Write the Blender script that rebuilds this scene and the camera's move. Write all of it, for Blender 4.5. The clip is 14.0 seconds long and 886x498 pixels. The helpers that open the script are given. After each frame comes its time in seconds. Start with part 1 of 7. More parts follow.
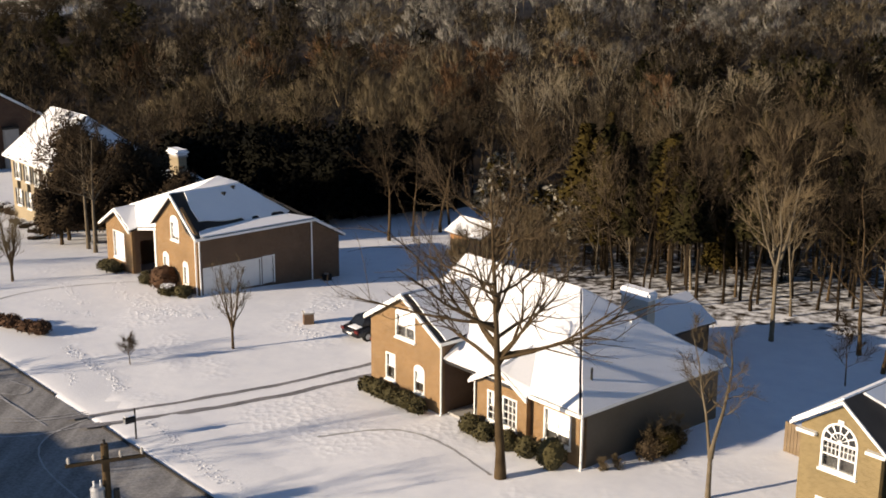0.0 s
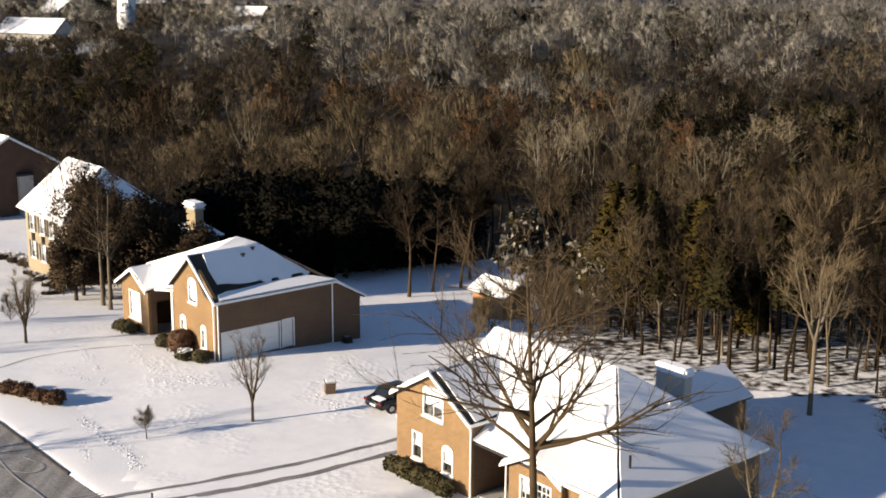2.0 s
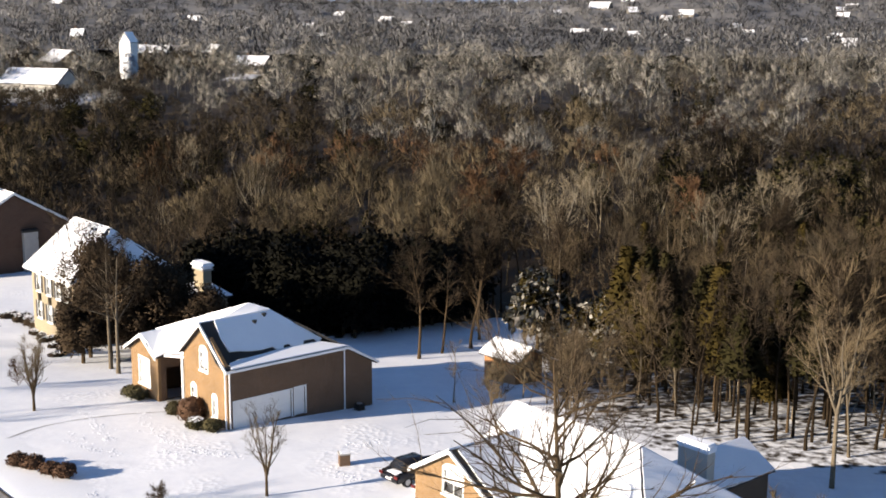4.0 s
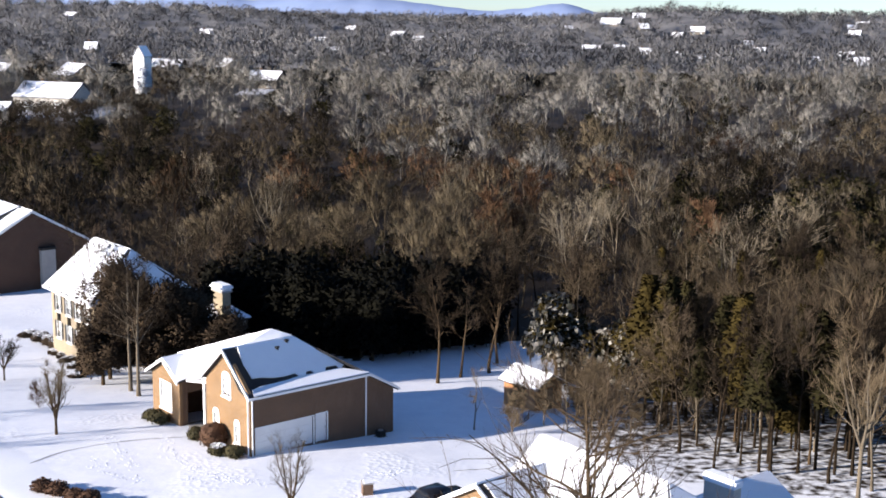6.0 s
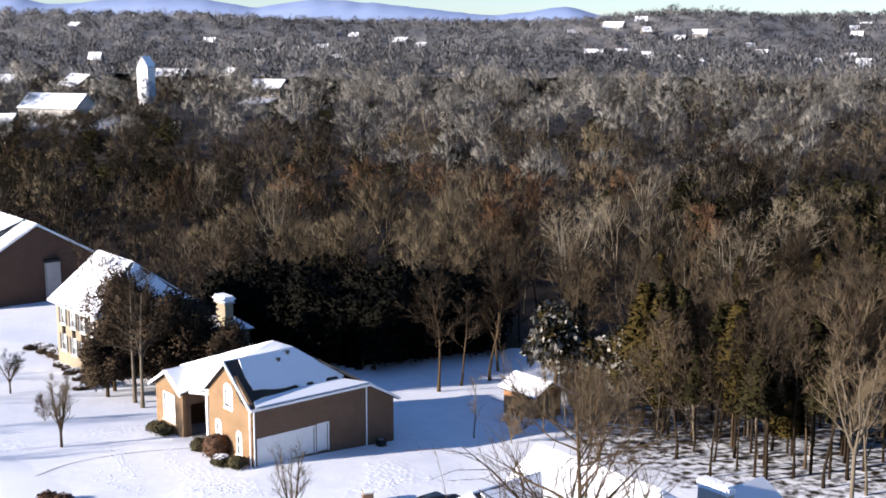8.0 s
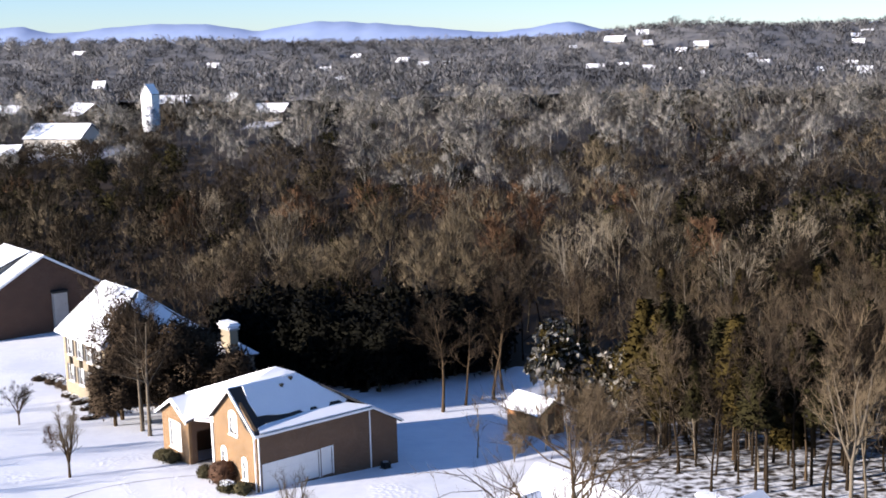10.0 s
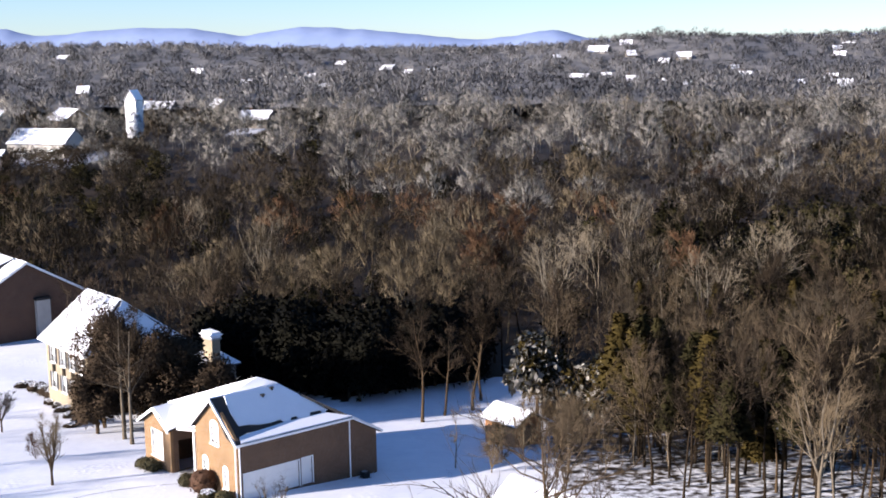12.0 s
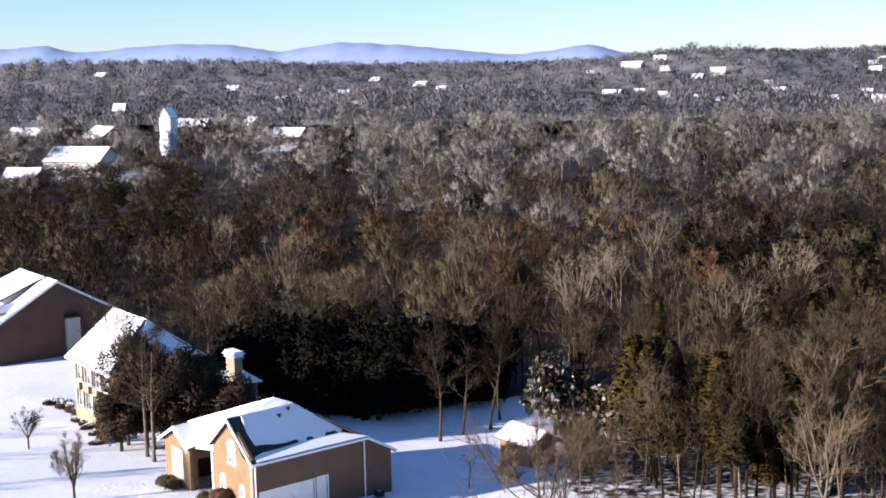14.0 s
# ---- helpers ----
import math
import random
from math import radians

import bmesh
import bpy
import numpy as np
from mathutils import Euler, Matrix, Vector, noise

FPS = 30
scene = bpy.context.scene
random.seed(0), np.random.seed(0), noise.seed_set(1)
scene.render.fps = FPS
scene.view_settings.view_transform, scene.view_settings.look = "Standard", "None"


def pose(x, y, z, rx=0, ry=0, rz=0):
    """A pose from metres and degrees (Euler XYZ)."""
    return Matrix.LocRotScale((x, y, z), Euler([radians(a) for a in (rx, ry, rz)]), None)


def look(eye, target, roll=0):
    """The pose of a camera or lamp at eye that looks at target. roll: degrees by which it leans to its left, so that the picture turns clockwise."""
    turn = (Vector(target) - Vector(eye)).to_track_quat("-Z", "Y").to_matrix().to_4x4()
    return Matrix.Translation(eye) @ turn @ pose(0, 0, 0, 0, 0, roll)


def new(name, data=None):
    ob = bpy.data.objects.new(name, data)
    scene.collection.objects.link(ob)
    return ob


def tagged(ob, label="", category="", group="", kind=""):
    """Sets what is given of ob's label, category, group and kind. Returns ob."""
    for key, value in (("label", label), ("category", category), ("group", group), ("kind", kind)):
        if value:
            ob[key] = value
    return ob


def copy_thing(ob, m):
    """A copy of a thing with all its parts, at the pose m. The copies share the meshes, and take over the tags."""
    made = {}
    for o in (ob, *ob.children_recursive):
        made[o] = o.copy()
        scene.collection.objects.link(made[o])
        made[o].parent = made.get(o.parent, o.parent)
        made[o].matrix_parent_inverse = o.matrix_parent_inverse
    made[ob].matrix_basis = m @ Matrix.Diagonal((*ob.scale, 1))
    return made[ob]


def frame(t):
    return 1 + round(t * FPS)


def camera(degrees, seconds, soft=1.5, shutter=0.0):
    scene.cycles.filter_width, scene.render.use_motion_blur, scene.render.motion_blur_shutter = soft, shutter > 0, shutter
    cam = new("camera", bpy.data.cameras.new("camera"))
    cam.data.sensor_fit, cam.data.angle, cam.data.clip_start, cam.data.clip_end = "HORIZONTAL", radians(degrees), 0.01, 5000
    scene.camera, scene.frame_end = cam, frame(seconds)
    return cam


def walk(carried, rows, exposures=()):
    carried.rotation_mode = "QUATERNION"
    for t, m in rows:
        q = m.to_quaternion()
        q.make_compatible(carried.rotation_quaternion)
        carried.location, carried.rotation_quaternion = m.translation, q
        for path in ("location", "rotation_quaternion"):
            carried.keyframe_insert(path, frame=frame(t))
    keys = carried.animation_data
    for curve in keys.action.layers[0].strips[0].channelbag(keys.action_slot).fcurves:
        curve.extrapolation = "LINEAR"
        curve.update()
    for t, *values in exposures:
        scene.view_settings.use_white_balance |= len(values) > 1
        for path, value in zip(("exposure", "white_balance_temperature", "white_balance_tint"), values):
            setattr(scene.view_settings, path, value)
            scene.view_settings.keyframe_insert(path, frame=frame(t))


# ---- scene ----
cam = camera(39.5, 14.0, 1.75)
PATH = [
    (0, (-0.108, -0.364, 27.455), (-0.14, 1.571, 26.948), 0.3),
    (0.5, (-0.347, 0.54, 27.793), (-0.377, 2.477, 27.297), 0.5),
    (1, (-0.721, 1.303, 28.285), (-0.765, 3.244, 27.805), 0.5),
    (1.5, (-0.963, 1.92, 28.744), (-1.015, 3.863, 28.275), 0.4),
    (2, (-1.184, 2.512, 29.112), (-1.234, 4.459, 28.655), 0.4),
    (2.5, (-1.516, 2.865, 29.613), (-1.566, 4.814, 29.166), 0.4),
    (3, (-1.771, 3.256, 29.932), (-1.822, 5.21, 29.507), 0.4),
    (5.5, (-3.307, 3.674, 31.479), (-3.347, 5.639, 31.111), 0.3),
    (6, (-3.516, 3.578, 31.706), (-3.576, 5.543, 31.338), 0.8),
    (6.5, (-3.696, 3.26, 31.96), (-3.797, 5.224, 31.597), -8.3),
    (7, (-3.603, 3.094, 32.003), (-3.734, 5.055, 31.635), -10.1),
    (7.5, (-3.013, 3.088, 32.252), (-3.129, 5.052, 31.895), -9.1),
    (8, (-2.857, 2.538, 32.404), (-2.927, 4.504, 32.043), 0.1),
    (10.5, (-1.862, 1.351, 33.203), (-1.948, 3.324, 32.884), -1.7),
    (11, (-1.782, 0.952, 33.415), (-1.868, 2.926, 33.108), -1.4),
    (11.5, (-1.46, 0.461, 33.452), (-1.538, 2.435, 33.142), -1.1),
    (12, (-1.675, 0.036, 33.777), (-1.732, 2.009, 33.454), -0.9),
    (12.5, (-1.355, -0.767, 34.102), (-1.503, 1.205, 33.805), -14.3),
    (13, (-0.803, -0.531, 34.01), (-0.944, 1.443, 33.72), -9.2),
    (13.5, (-0.382, -1.279, 34.301), (-0.477, 0.697, 34.006), -1.7),
    (14, (0.158, -1.377, 34.674), (0.043, 0.598, 34.375), -1.1),
]
EXPOSURES = [(0, 0.51, 7650, 14), (1.5, 0.71, 7500, 13), (3, 0.98, 7400, 12), (5.5, 1.12, 6100, 15), (9, 1.2, 6050, 17), (14, 1.28, 6000, 20)]
walk(cam, [(t, look(eye, target, roll)) for t, eye, target, roll in PATH], EXPOSURES)


# ---- world and sun ----
SUN_AZ, SUN_EL = 24.5, 16.5          # the way the light travels, from +x; its height
world = bpy.data.worlds.new("sky")
scene.world = world
world.use_nodes = True
wt = world.node_tree
sky = wt.nodes.new("ShaderNodeTexSky")
sky.sky_type, sky.sun_disc = "NISHITA", False
sky.sun_elevation, sky.sun_rotation = radians(SUN_EL), radians(270 - SUN_AZ)
sky.air_density, sky.dust_density, sky.ozone_density = 0.8, 0.1, 4.0
wt.nodes["Background"].inputs["Strength"].default_value = 0.08
wt.links.new(sky.outputs[0], wt.nodes["Background"].inputs["Color"])
sun_data = bpy.data.lights.new("sun", "SUN")
sun_data.energy, sun_data.angle, sun_data.color = 5.0, radians(0.6), (1.0, 0.90, 0.76)
sun = new("sun", sun_data)
travel = Vector((math.cos(radians(SUN_AZ)) * math.cos(radians(SUN_EL)), math.sin(radians(SUN_AZ)) * math.cos(radians(SUN_EL)), -math.sin(radians(SUN_EL))))
sun.matrix_world = look((0, 0, 60), Vector((0, 0, 60)) + travel)

# ---- materials ----


def mat(name, dark, light, scale=3.0, fine=40.0, rough=0.8, bump=0.15, metal=0.0, per="", spec=0.3, lo=0.3, hi=0.95):
    """A surface between two colours, with variation at two scales; per: 'object' or 'island' for tints of each piece."""
    m = bpy.data.materials.new(name)
    m.use_nodes = True
    nt = m.node_tree
    n, li = nt.nodes, nt.links
    p = n["Principled BSDF"]
    p.inputs["Roughness"].default_value, p.inputs["Metallic"].default_value = rough, metal
    p.inputs["Specular IOR Level"].default_value = spec
    geo = n.new("ShaderNodeNewGeometry")
    a, b = n.new("ShaderNodeTexNoise"), n.new("ShaderNodeTexNoise")
    a.inputs["Scale"].default_value, b.inputs["Scale"].default_value = scale, fine
    a.inputs["Detail"].default_value, b.inputs["Detail"].default_value = 4, 3
    for x in (a, b):
        li.new(geo.outputs["Position"], x.inputs["Vector"])
    mix = n.new("ShaderNodeMath")
    mix.operation = "MULTIPLY_ADD"
    mix.inputs[1].default_value = 0.55
    li.new(b.outputs["Fac"], mix.inputs[0])
    half = n.new("ShaderNodeMath")
    half.operation = "MULTIPLY"
    half.inputs[1].default_value = 0.75
    li.new(a.outputs["Fac"], half.inputs[0])
    li.new(half.outputs[0], mix.inputs[2])
    last = mix.outputs[0]
    if per == "tone":
        att = n.new("ShaderNodeAttribute")
        att.attribute_name = "tone"
        add = n.new("ShaderNodeMath")
        add.operation = "MULTIPLY_ADD"
        add.inputs[1].default_value = 0.45
        li.new(last, add.inputs[0])
        half2 = n.new("ShaderNodeMath")
        half2.operation = "MULTIPLY"
        half2.inputs[1].default_value = 0.6
        li.new(att.outputs["Fac"], half2.inputs[0])
        li.new(half2.outputs[0], add.inputs[2])
        last = add.outputs[0]
    elif per:
        src = n.new("ShaderNodeObjectInfo").outputs["Random"] if per == "object" else geo.outputs["Random Per Island"]
        add = n.new("ShaderNodeMath")
        add.operation = "MULTIPLY_ADD"
        add.inputs[1].default_value = 0.5
        li.new(src, add.inputs[0])
        sub = n.new("ShaderNodeMath")
        sub.operation = "SUBTRACT"
        sub.inputs[1].default_value = 0.25
        li.new(last, sub.inputs[0])
        li.new(sub.outputs[0], add.inputs[2])
        last = add.outputs[0]
    ramp = n.new("ShaderNodeValToRGB")
    ramp.color_ramp.elements[0].position, ramp.color_ramp.elements[1].position = lo, hi
    ramp.color_ramp.elements[0].color, ramp.color_ramp.elements[1].color = (*dark, 1), (*light, 1)
    li.new(last, ramp.inputs[0])
    li.new(ramp.outputs[0], p.inputs["Base Color"])
    if bump:
        bp = n.new("ShaderNodeBump")
        bp.inputs["Strength"].default_value, bp.inputs["Distance"].default_value = bump, 0.05
        li.new(mix.outputs[0], bp.inputs["Height"])
        li.new(bp.outputs[0], p.inputs["Normal"])
    return m


def brick_mat(name, c1, c2, mortar):
    """Brickwork of 0.2 x 0.065 m on upright walls, by the wall's own axes."""
    m = mat(name, c1, c2, 0.7, 30, 0.85, 0.1)
    n, li = m.node_tree.nodes, m.node_tree.links
    tc = n.new("ShaderNodeTexCoord")
    sep, com, add = n.new("ShaderNodeSeparateXYZ"), n.new("ShaderNodeCombineXYZ"), n.new("ShaderNodeMath")
    li.new(tc.outputs["Object"], sep.inputs[0])
    add.operation = "ADD"
    li.new(sep.outputs["X"], add.inputs[0])
    li.new(sep.outputs["Y"], add.inputs[1])
    li.new(add.outputs[0], com.inputs["X"])
    li.new(sep.outputs["Z"], com.inputs["Y"])
    br = n.new("ShaderNodeTexBrick")
    br.inputs["Scale"].default_value = 1.0
    br.inputs["Brick Width"].default_value, br.inputs["Row Height"].default_value, br.inputs["Mortar Size"].default_value = 0.21, 0.075, 0.008
    br.inputs["Color1"].default_value, br.inputs["Color2"].default_value, br.inputs["Mortar"].default_value = (*c1, 1), (*c2, 1), (*mortar, 1)
    li.new(com.outputs[0], br.inputs["Vector"])
    ramp = next(x for x in n if x.bl_idname == "ShaderNodeValToRGB")
    ramp.color_ramp.elements[0].color, ramp.color_ramp.elements[1].color = (0.75, 0.75, 0.75, 1), (1.2, 1.15, 1.1, 1)
    mul = n.new("ShaderNodeMix")
    mul.data_type, mul.blend_type = "RGBA", "MULTIPLY"
    mul.inputs[0].default_value = 1.0
    li.new(br.outputs["Color"], mul.inputs[6])
    li.new(ramp.outputs[0], mul.inputs[7])
    li.new(mul.outputs[2], n["Principled BSDF"].inputs["Base Color"])
    return m


SNOW = mat("snow", (0.78, 0.80, 0.84), (0.90, 0.91, 0.93), 0.25, 6.0, 0.6, 0.25)
ROOF_SNOW = mat("roof_snow", (0.80, 0.82, 0.86), (0.90, 0.91, 0.93), 0.6, 9.0, 0.6, 0.2)
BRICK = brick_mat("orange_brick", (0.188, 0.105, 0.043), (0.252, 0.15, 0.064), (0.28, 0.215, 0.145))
# side, back and recessed walls use this darker brick, fronts the orange
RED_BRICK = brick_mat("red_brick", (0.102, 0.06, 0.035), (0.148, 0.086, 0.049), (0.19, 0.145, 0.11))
# Darker copy of the red brick, with the gable walls' shade painted in.
SHADED_BRICK = brick_mat("shaded_red_brick", (0.066, 0.034, 0.022), (0.094, 0.050, 0.032), (0.12, 0.09, 0.07))
TAN_BRICK = brick_mat("tan_brick", (0.168, 0.13, 0.064), (0.214, 0.166, 0.084), (0.235, 0.185, 0.105))
CREAM_BRICK = brick_mat("cream_brick", (0.27, 0.222, 0.145), (0.34, 0.285, 0.19), (0.34, 0.28, 0.2))
SIDING = mat("grey_siding", (0.20, 0.175, 0.14), (0.27, 0.24, 0.195), 0.5, 12, 0.7, 0.05)
TAUPE = mat("taupe_siding", (0.085, 0.070, 0.052), (0.135, 0.114, 0.088), 0.5, 12, 0.75, 0.05)
PALE_SIDING = mat("pale_siding", (0.40, 0.37, 0.32), (0.50, 0.47, 0.41), 0.5, 12, 0.7, 0.05)
WHITE = mat("white_paint", (0.72, 0.72, 0.70), (0.84, 0.84, 0.82), 1.0, 20, 0.45, 0.03)
SHINGLE = mat("dark_shingles", (0.02, 0.02, 0.022), (0.055, 0.052, 0.05), 1.0, 25, 0.9, 0.3)
DARK = mat("dark_trim", (0.015, 0.014, 0.013), (0.03, 0.028, 0.026), 2, 30, 0.6, 0.05)
BLIND = mat("window_blind", (0.62, 0.62, 0.6), (0.78, 0.78, 0.76), 2, 25, 0.7, 0.02)
BARK = mat("brown_bark", (0.033, 0.022, 0.0125), (0.115, 0.080, 0.046), 1.5, 18, 0.9, 0.5, spec=0.04)
PALE_BARK = mat("pale_bark", (0.08, 0.064, 0.043), (0.21, 0.172, 0.122), 1.5, 18, 0.9, 0.4, per="object", spec=0.04)
TWIG = mat("grey_brown_twigs", (0.0286, 0.0222, 0.0144), (0.1785, 0.1409, 0.0882), 0.15, 2.0, 0.9, 0, lo=0.3, hi=0.84, per="tone", spec=0.04)
TWIG_RED = mat("russet_twigs", (0.0306, 0.0174, 0.0099), (0.1581, 0.0907, 0.0495), 0.15, 2.0, 0.9, 0, lo=0.3, hi=0.84, per="tone", spec=0.04)
TWIG_TAN = mat("tan_twigs", (0.0408, 0.0299, 0.0171), (0.1632, 0.1216, 0.0720), 0.4, 3.0, 0.9, 0, lo=0.3, hi=0.84, per="tone", spec=0.04)
CEDAR = mat("cedar_foliage", (0.007, 0.0056, 0.0022), (0.058, 0.0425, 0.0118), 0.5, 3.0, 0.85, 0, lo=0.42, hi=0.85, spec=0.04)
WOOD_CEDAR = mat("deep_cedar", (0.005, 0.005, 0.0025), (0.036, 0.031, 0.012), 0.1, 1.5, 0.9, 0, lo=0.3, hi=0.84, per="tone", spec=0.04)
FROSTED = mat("frosted_leaves", (0.018, 0.019, 0.012), (0.31, 0.285, 0.24), 0.8, 4.0, 0.7, 0, lo=0.48, hi=0.84, per="island")
PALE_TWIG = mat("pale_grey_limbs", (0.1020, 0.0830, 0.0558), (0.2499, 0.2055, 0.1422), 0.4, 3.0, 0.9, 0, lo=0.3, hi=0.84, per="tone", spec=0.04)
PALE_LIMB = mat("pale_grey_bark", (0.11, 0.095, 0.07), (0.26, 0.226, 0.17), 1.5, 18, 0.9, 0.3, per="object", spec=0.04)
VINE = mat("brown_tangle", (0.0143, 0.0101, 0.0063), (0.0714, 0.0502, 0.0315), 0.4, 3.0, 0.95, 0, lo=0.36, hi=0.85, spec=0.1)
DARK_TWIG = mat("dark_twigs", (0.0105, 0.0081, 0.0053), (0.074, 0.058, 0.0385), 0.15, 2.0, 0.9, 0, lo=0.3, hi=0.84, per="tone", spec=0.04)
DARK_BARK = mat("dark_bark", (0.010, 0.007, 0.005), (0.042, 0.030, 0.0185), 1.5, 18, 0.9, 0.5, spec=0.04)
# Haze of distance is painted into these two twig colours: paler, less contrast.
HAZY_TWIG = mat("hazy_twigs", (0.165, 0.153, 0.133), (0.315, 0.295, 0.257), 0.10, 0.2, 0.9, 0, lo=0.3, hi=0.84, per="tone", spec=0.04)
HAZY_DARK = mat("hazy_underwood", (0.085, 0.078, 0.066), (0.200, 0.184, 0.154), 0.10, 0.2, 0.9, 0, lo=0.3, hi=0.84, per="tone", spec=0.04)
# Deep shade is painted into this foliage, hence the near-black green.
SHADE_BLACK_GREEN = mat("shade_dark_evergreen", (0.0025, 0.0026, 0.0018), (0.008, 0.0075, 0.004), 0.3, 3.0, 0.95, 0, per="island", spec=0.1)
SHRUB = mat("shrub_leaves", (0.018, 0.0165, 0.007), (0.068, 0.056, 0.020), 0.8, 8, 0.85, 0, per="island")
RUSSET_SHRUB = mat("russet_shrub", (0.03, 0.014, 0.007), (0.085, 0.042, 0.02), 0.8, 8, 0.85, 0, per="island")
WOOD = mat("grey_wood", (0.12, 0.085, 0.05), (0.26, 0.19, 0.12), 1.2, 20, 0.85, 0.2)
ORANGE_WOOD = mat("orange_wood", (0.34, 0.15, 0.06), (0.46, 0.23, 0.10), 1.2, 20, 0.8, 0.2)
METAL = mat("grey_metal", (0.35, 0.36, 0.37), (0.5, 0.5, 0.5), 2, 20, 0.4, 0.03, metal=0.6)
CAR_BLACK = mat("black_car_paint", (0.008, 0.008, 0.01), (0.016, 0.016, 0.018), 1, 8, 0.25, 0, spec=0.5)
CAR_WHITE = mat("white_car_paint", (0.70, 0.70, 0.69), (0.8, 0.8, 0.8), 1, 8, 0.3, 0, spec=0.5)
TYRE = mat("tyre_rubber", (0.012, 0.012, 0.012), (0.03, 0.03, 0.03), 2, 20, 0.9, 0.1)
RED_LAMP = mat("red_lamp", (0.08, 0.008, 0.007), (0.13, 0.014, 0.011), 3, 20, 0.3, 0)
CONCRETE = mat("concrete", (0.28, 0.27, 0.25), (0.42, 0.40, 0.37), 0.8, 12, 0.9, 0.2)
DIRTY_KERB = mat("dirty_kerb", (0.022, 0.02, 0.018), (0.06, 0.055, 0.05), 0.8, 9, 0.9, 0.2)
SLUSH = mat("driven_snow", (0.07, 0.068, 0.07), (0.32, 0.31, 0.32), 0.5, 5, 0.7, 0.4)
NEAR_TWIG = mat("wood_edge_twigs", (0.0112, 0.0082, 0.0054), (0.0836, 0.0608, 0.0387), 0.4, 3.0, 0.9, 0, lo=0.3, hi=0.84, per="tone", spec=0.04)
THIN_SNOW = mat("thin_dirty_snow", (0.24, 0.238, 0.24), (0.52, 0.515, 0.52), 0.8, 6, 0.7, 0.3)
# The ridge's blue is aerial haze put into its base colour.
HAZED_HILL = mat("far_hill", (0.22, 0.29, 0.47), (0.30, 0.37, 0.54), 0.002, 0.02, 1.0, 0, spec=0)
# Aerial haze is mixed into the far-wood colours, greyer than the near twigs.
HAZED_FAR_WOOD = mat("hazed_far_wood", (0.155, 0.151, 0.147), (0.300, 0.292, 0.282), 0.04, 0.07, 0.95, 0, lo=0.3, hi=0.84, per="tone", spec=0.04)
HAZED_DARK_WOOD = mat("hazed_dark_wood", (0.065, 0.065, 0.068), (0.150, 0.148, 0.150), 0.04, 0.07, 0.95, 0, lo=0.3, hi=0.84, per="tone", spec=0.04)
HAZED_FILLER = mat("hazed_filler", (0.095, 0.092, 0.089), (0.215, 0.208, 0.200), 0.03, 0.06, 0.95, 0, lo=0.3, hi=0.84, spec=0.04)
GLASS = bpy.data.materials.new("window_glass")
GLASS.use_nodes = True
gp = GLASS.node_tree.nodes["Principled BSDF"]
gp.inputs["Base Color"].default_value, gp.inputs["Roughness"].default_value = (0.9, 0.93, 0.95, 1), 0.03
gp.inputs["Transmission Weight"].default_value, gp.inputs["IOR"].default_value = 1.0, 1.3
DARK_GLASS = mat("tinted_glass", (0.01, 0.012, 0.014), (0.02, 0.022, 0.025), 1, 4, 0.08, 0, spec=0.6)


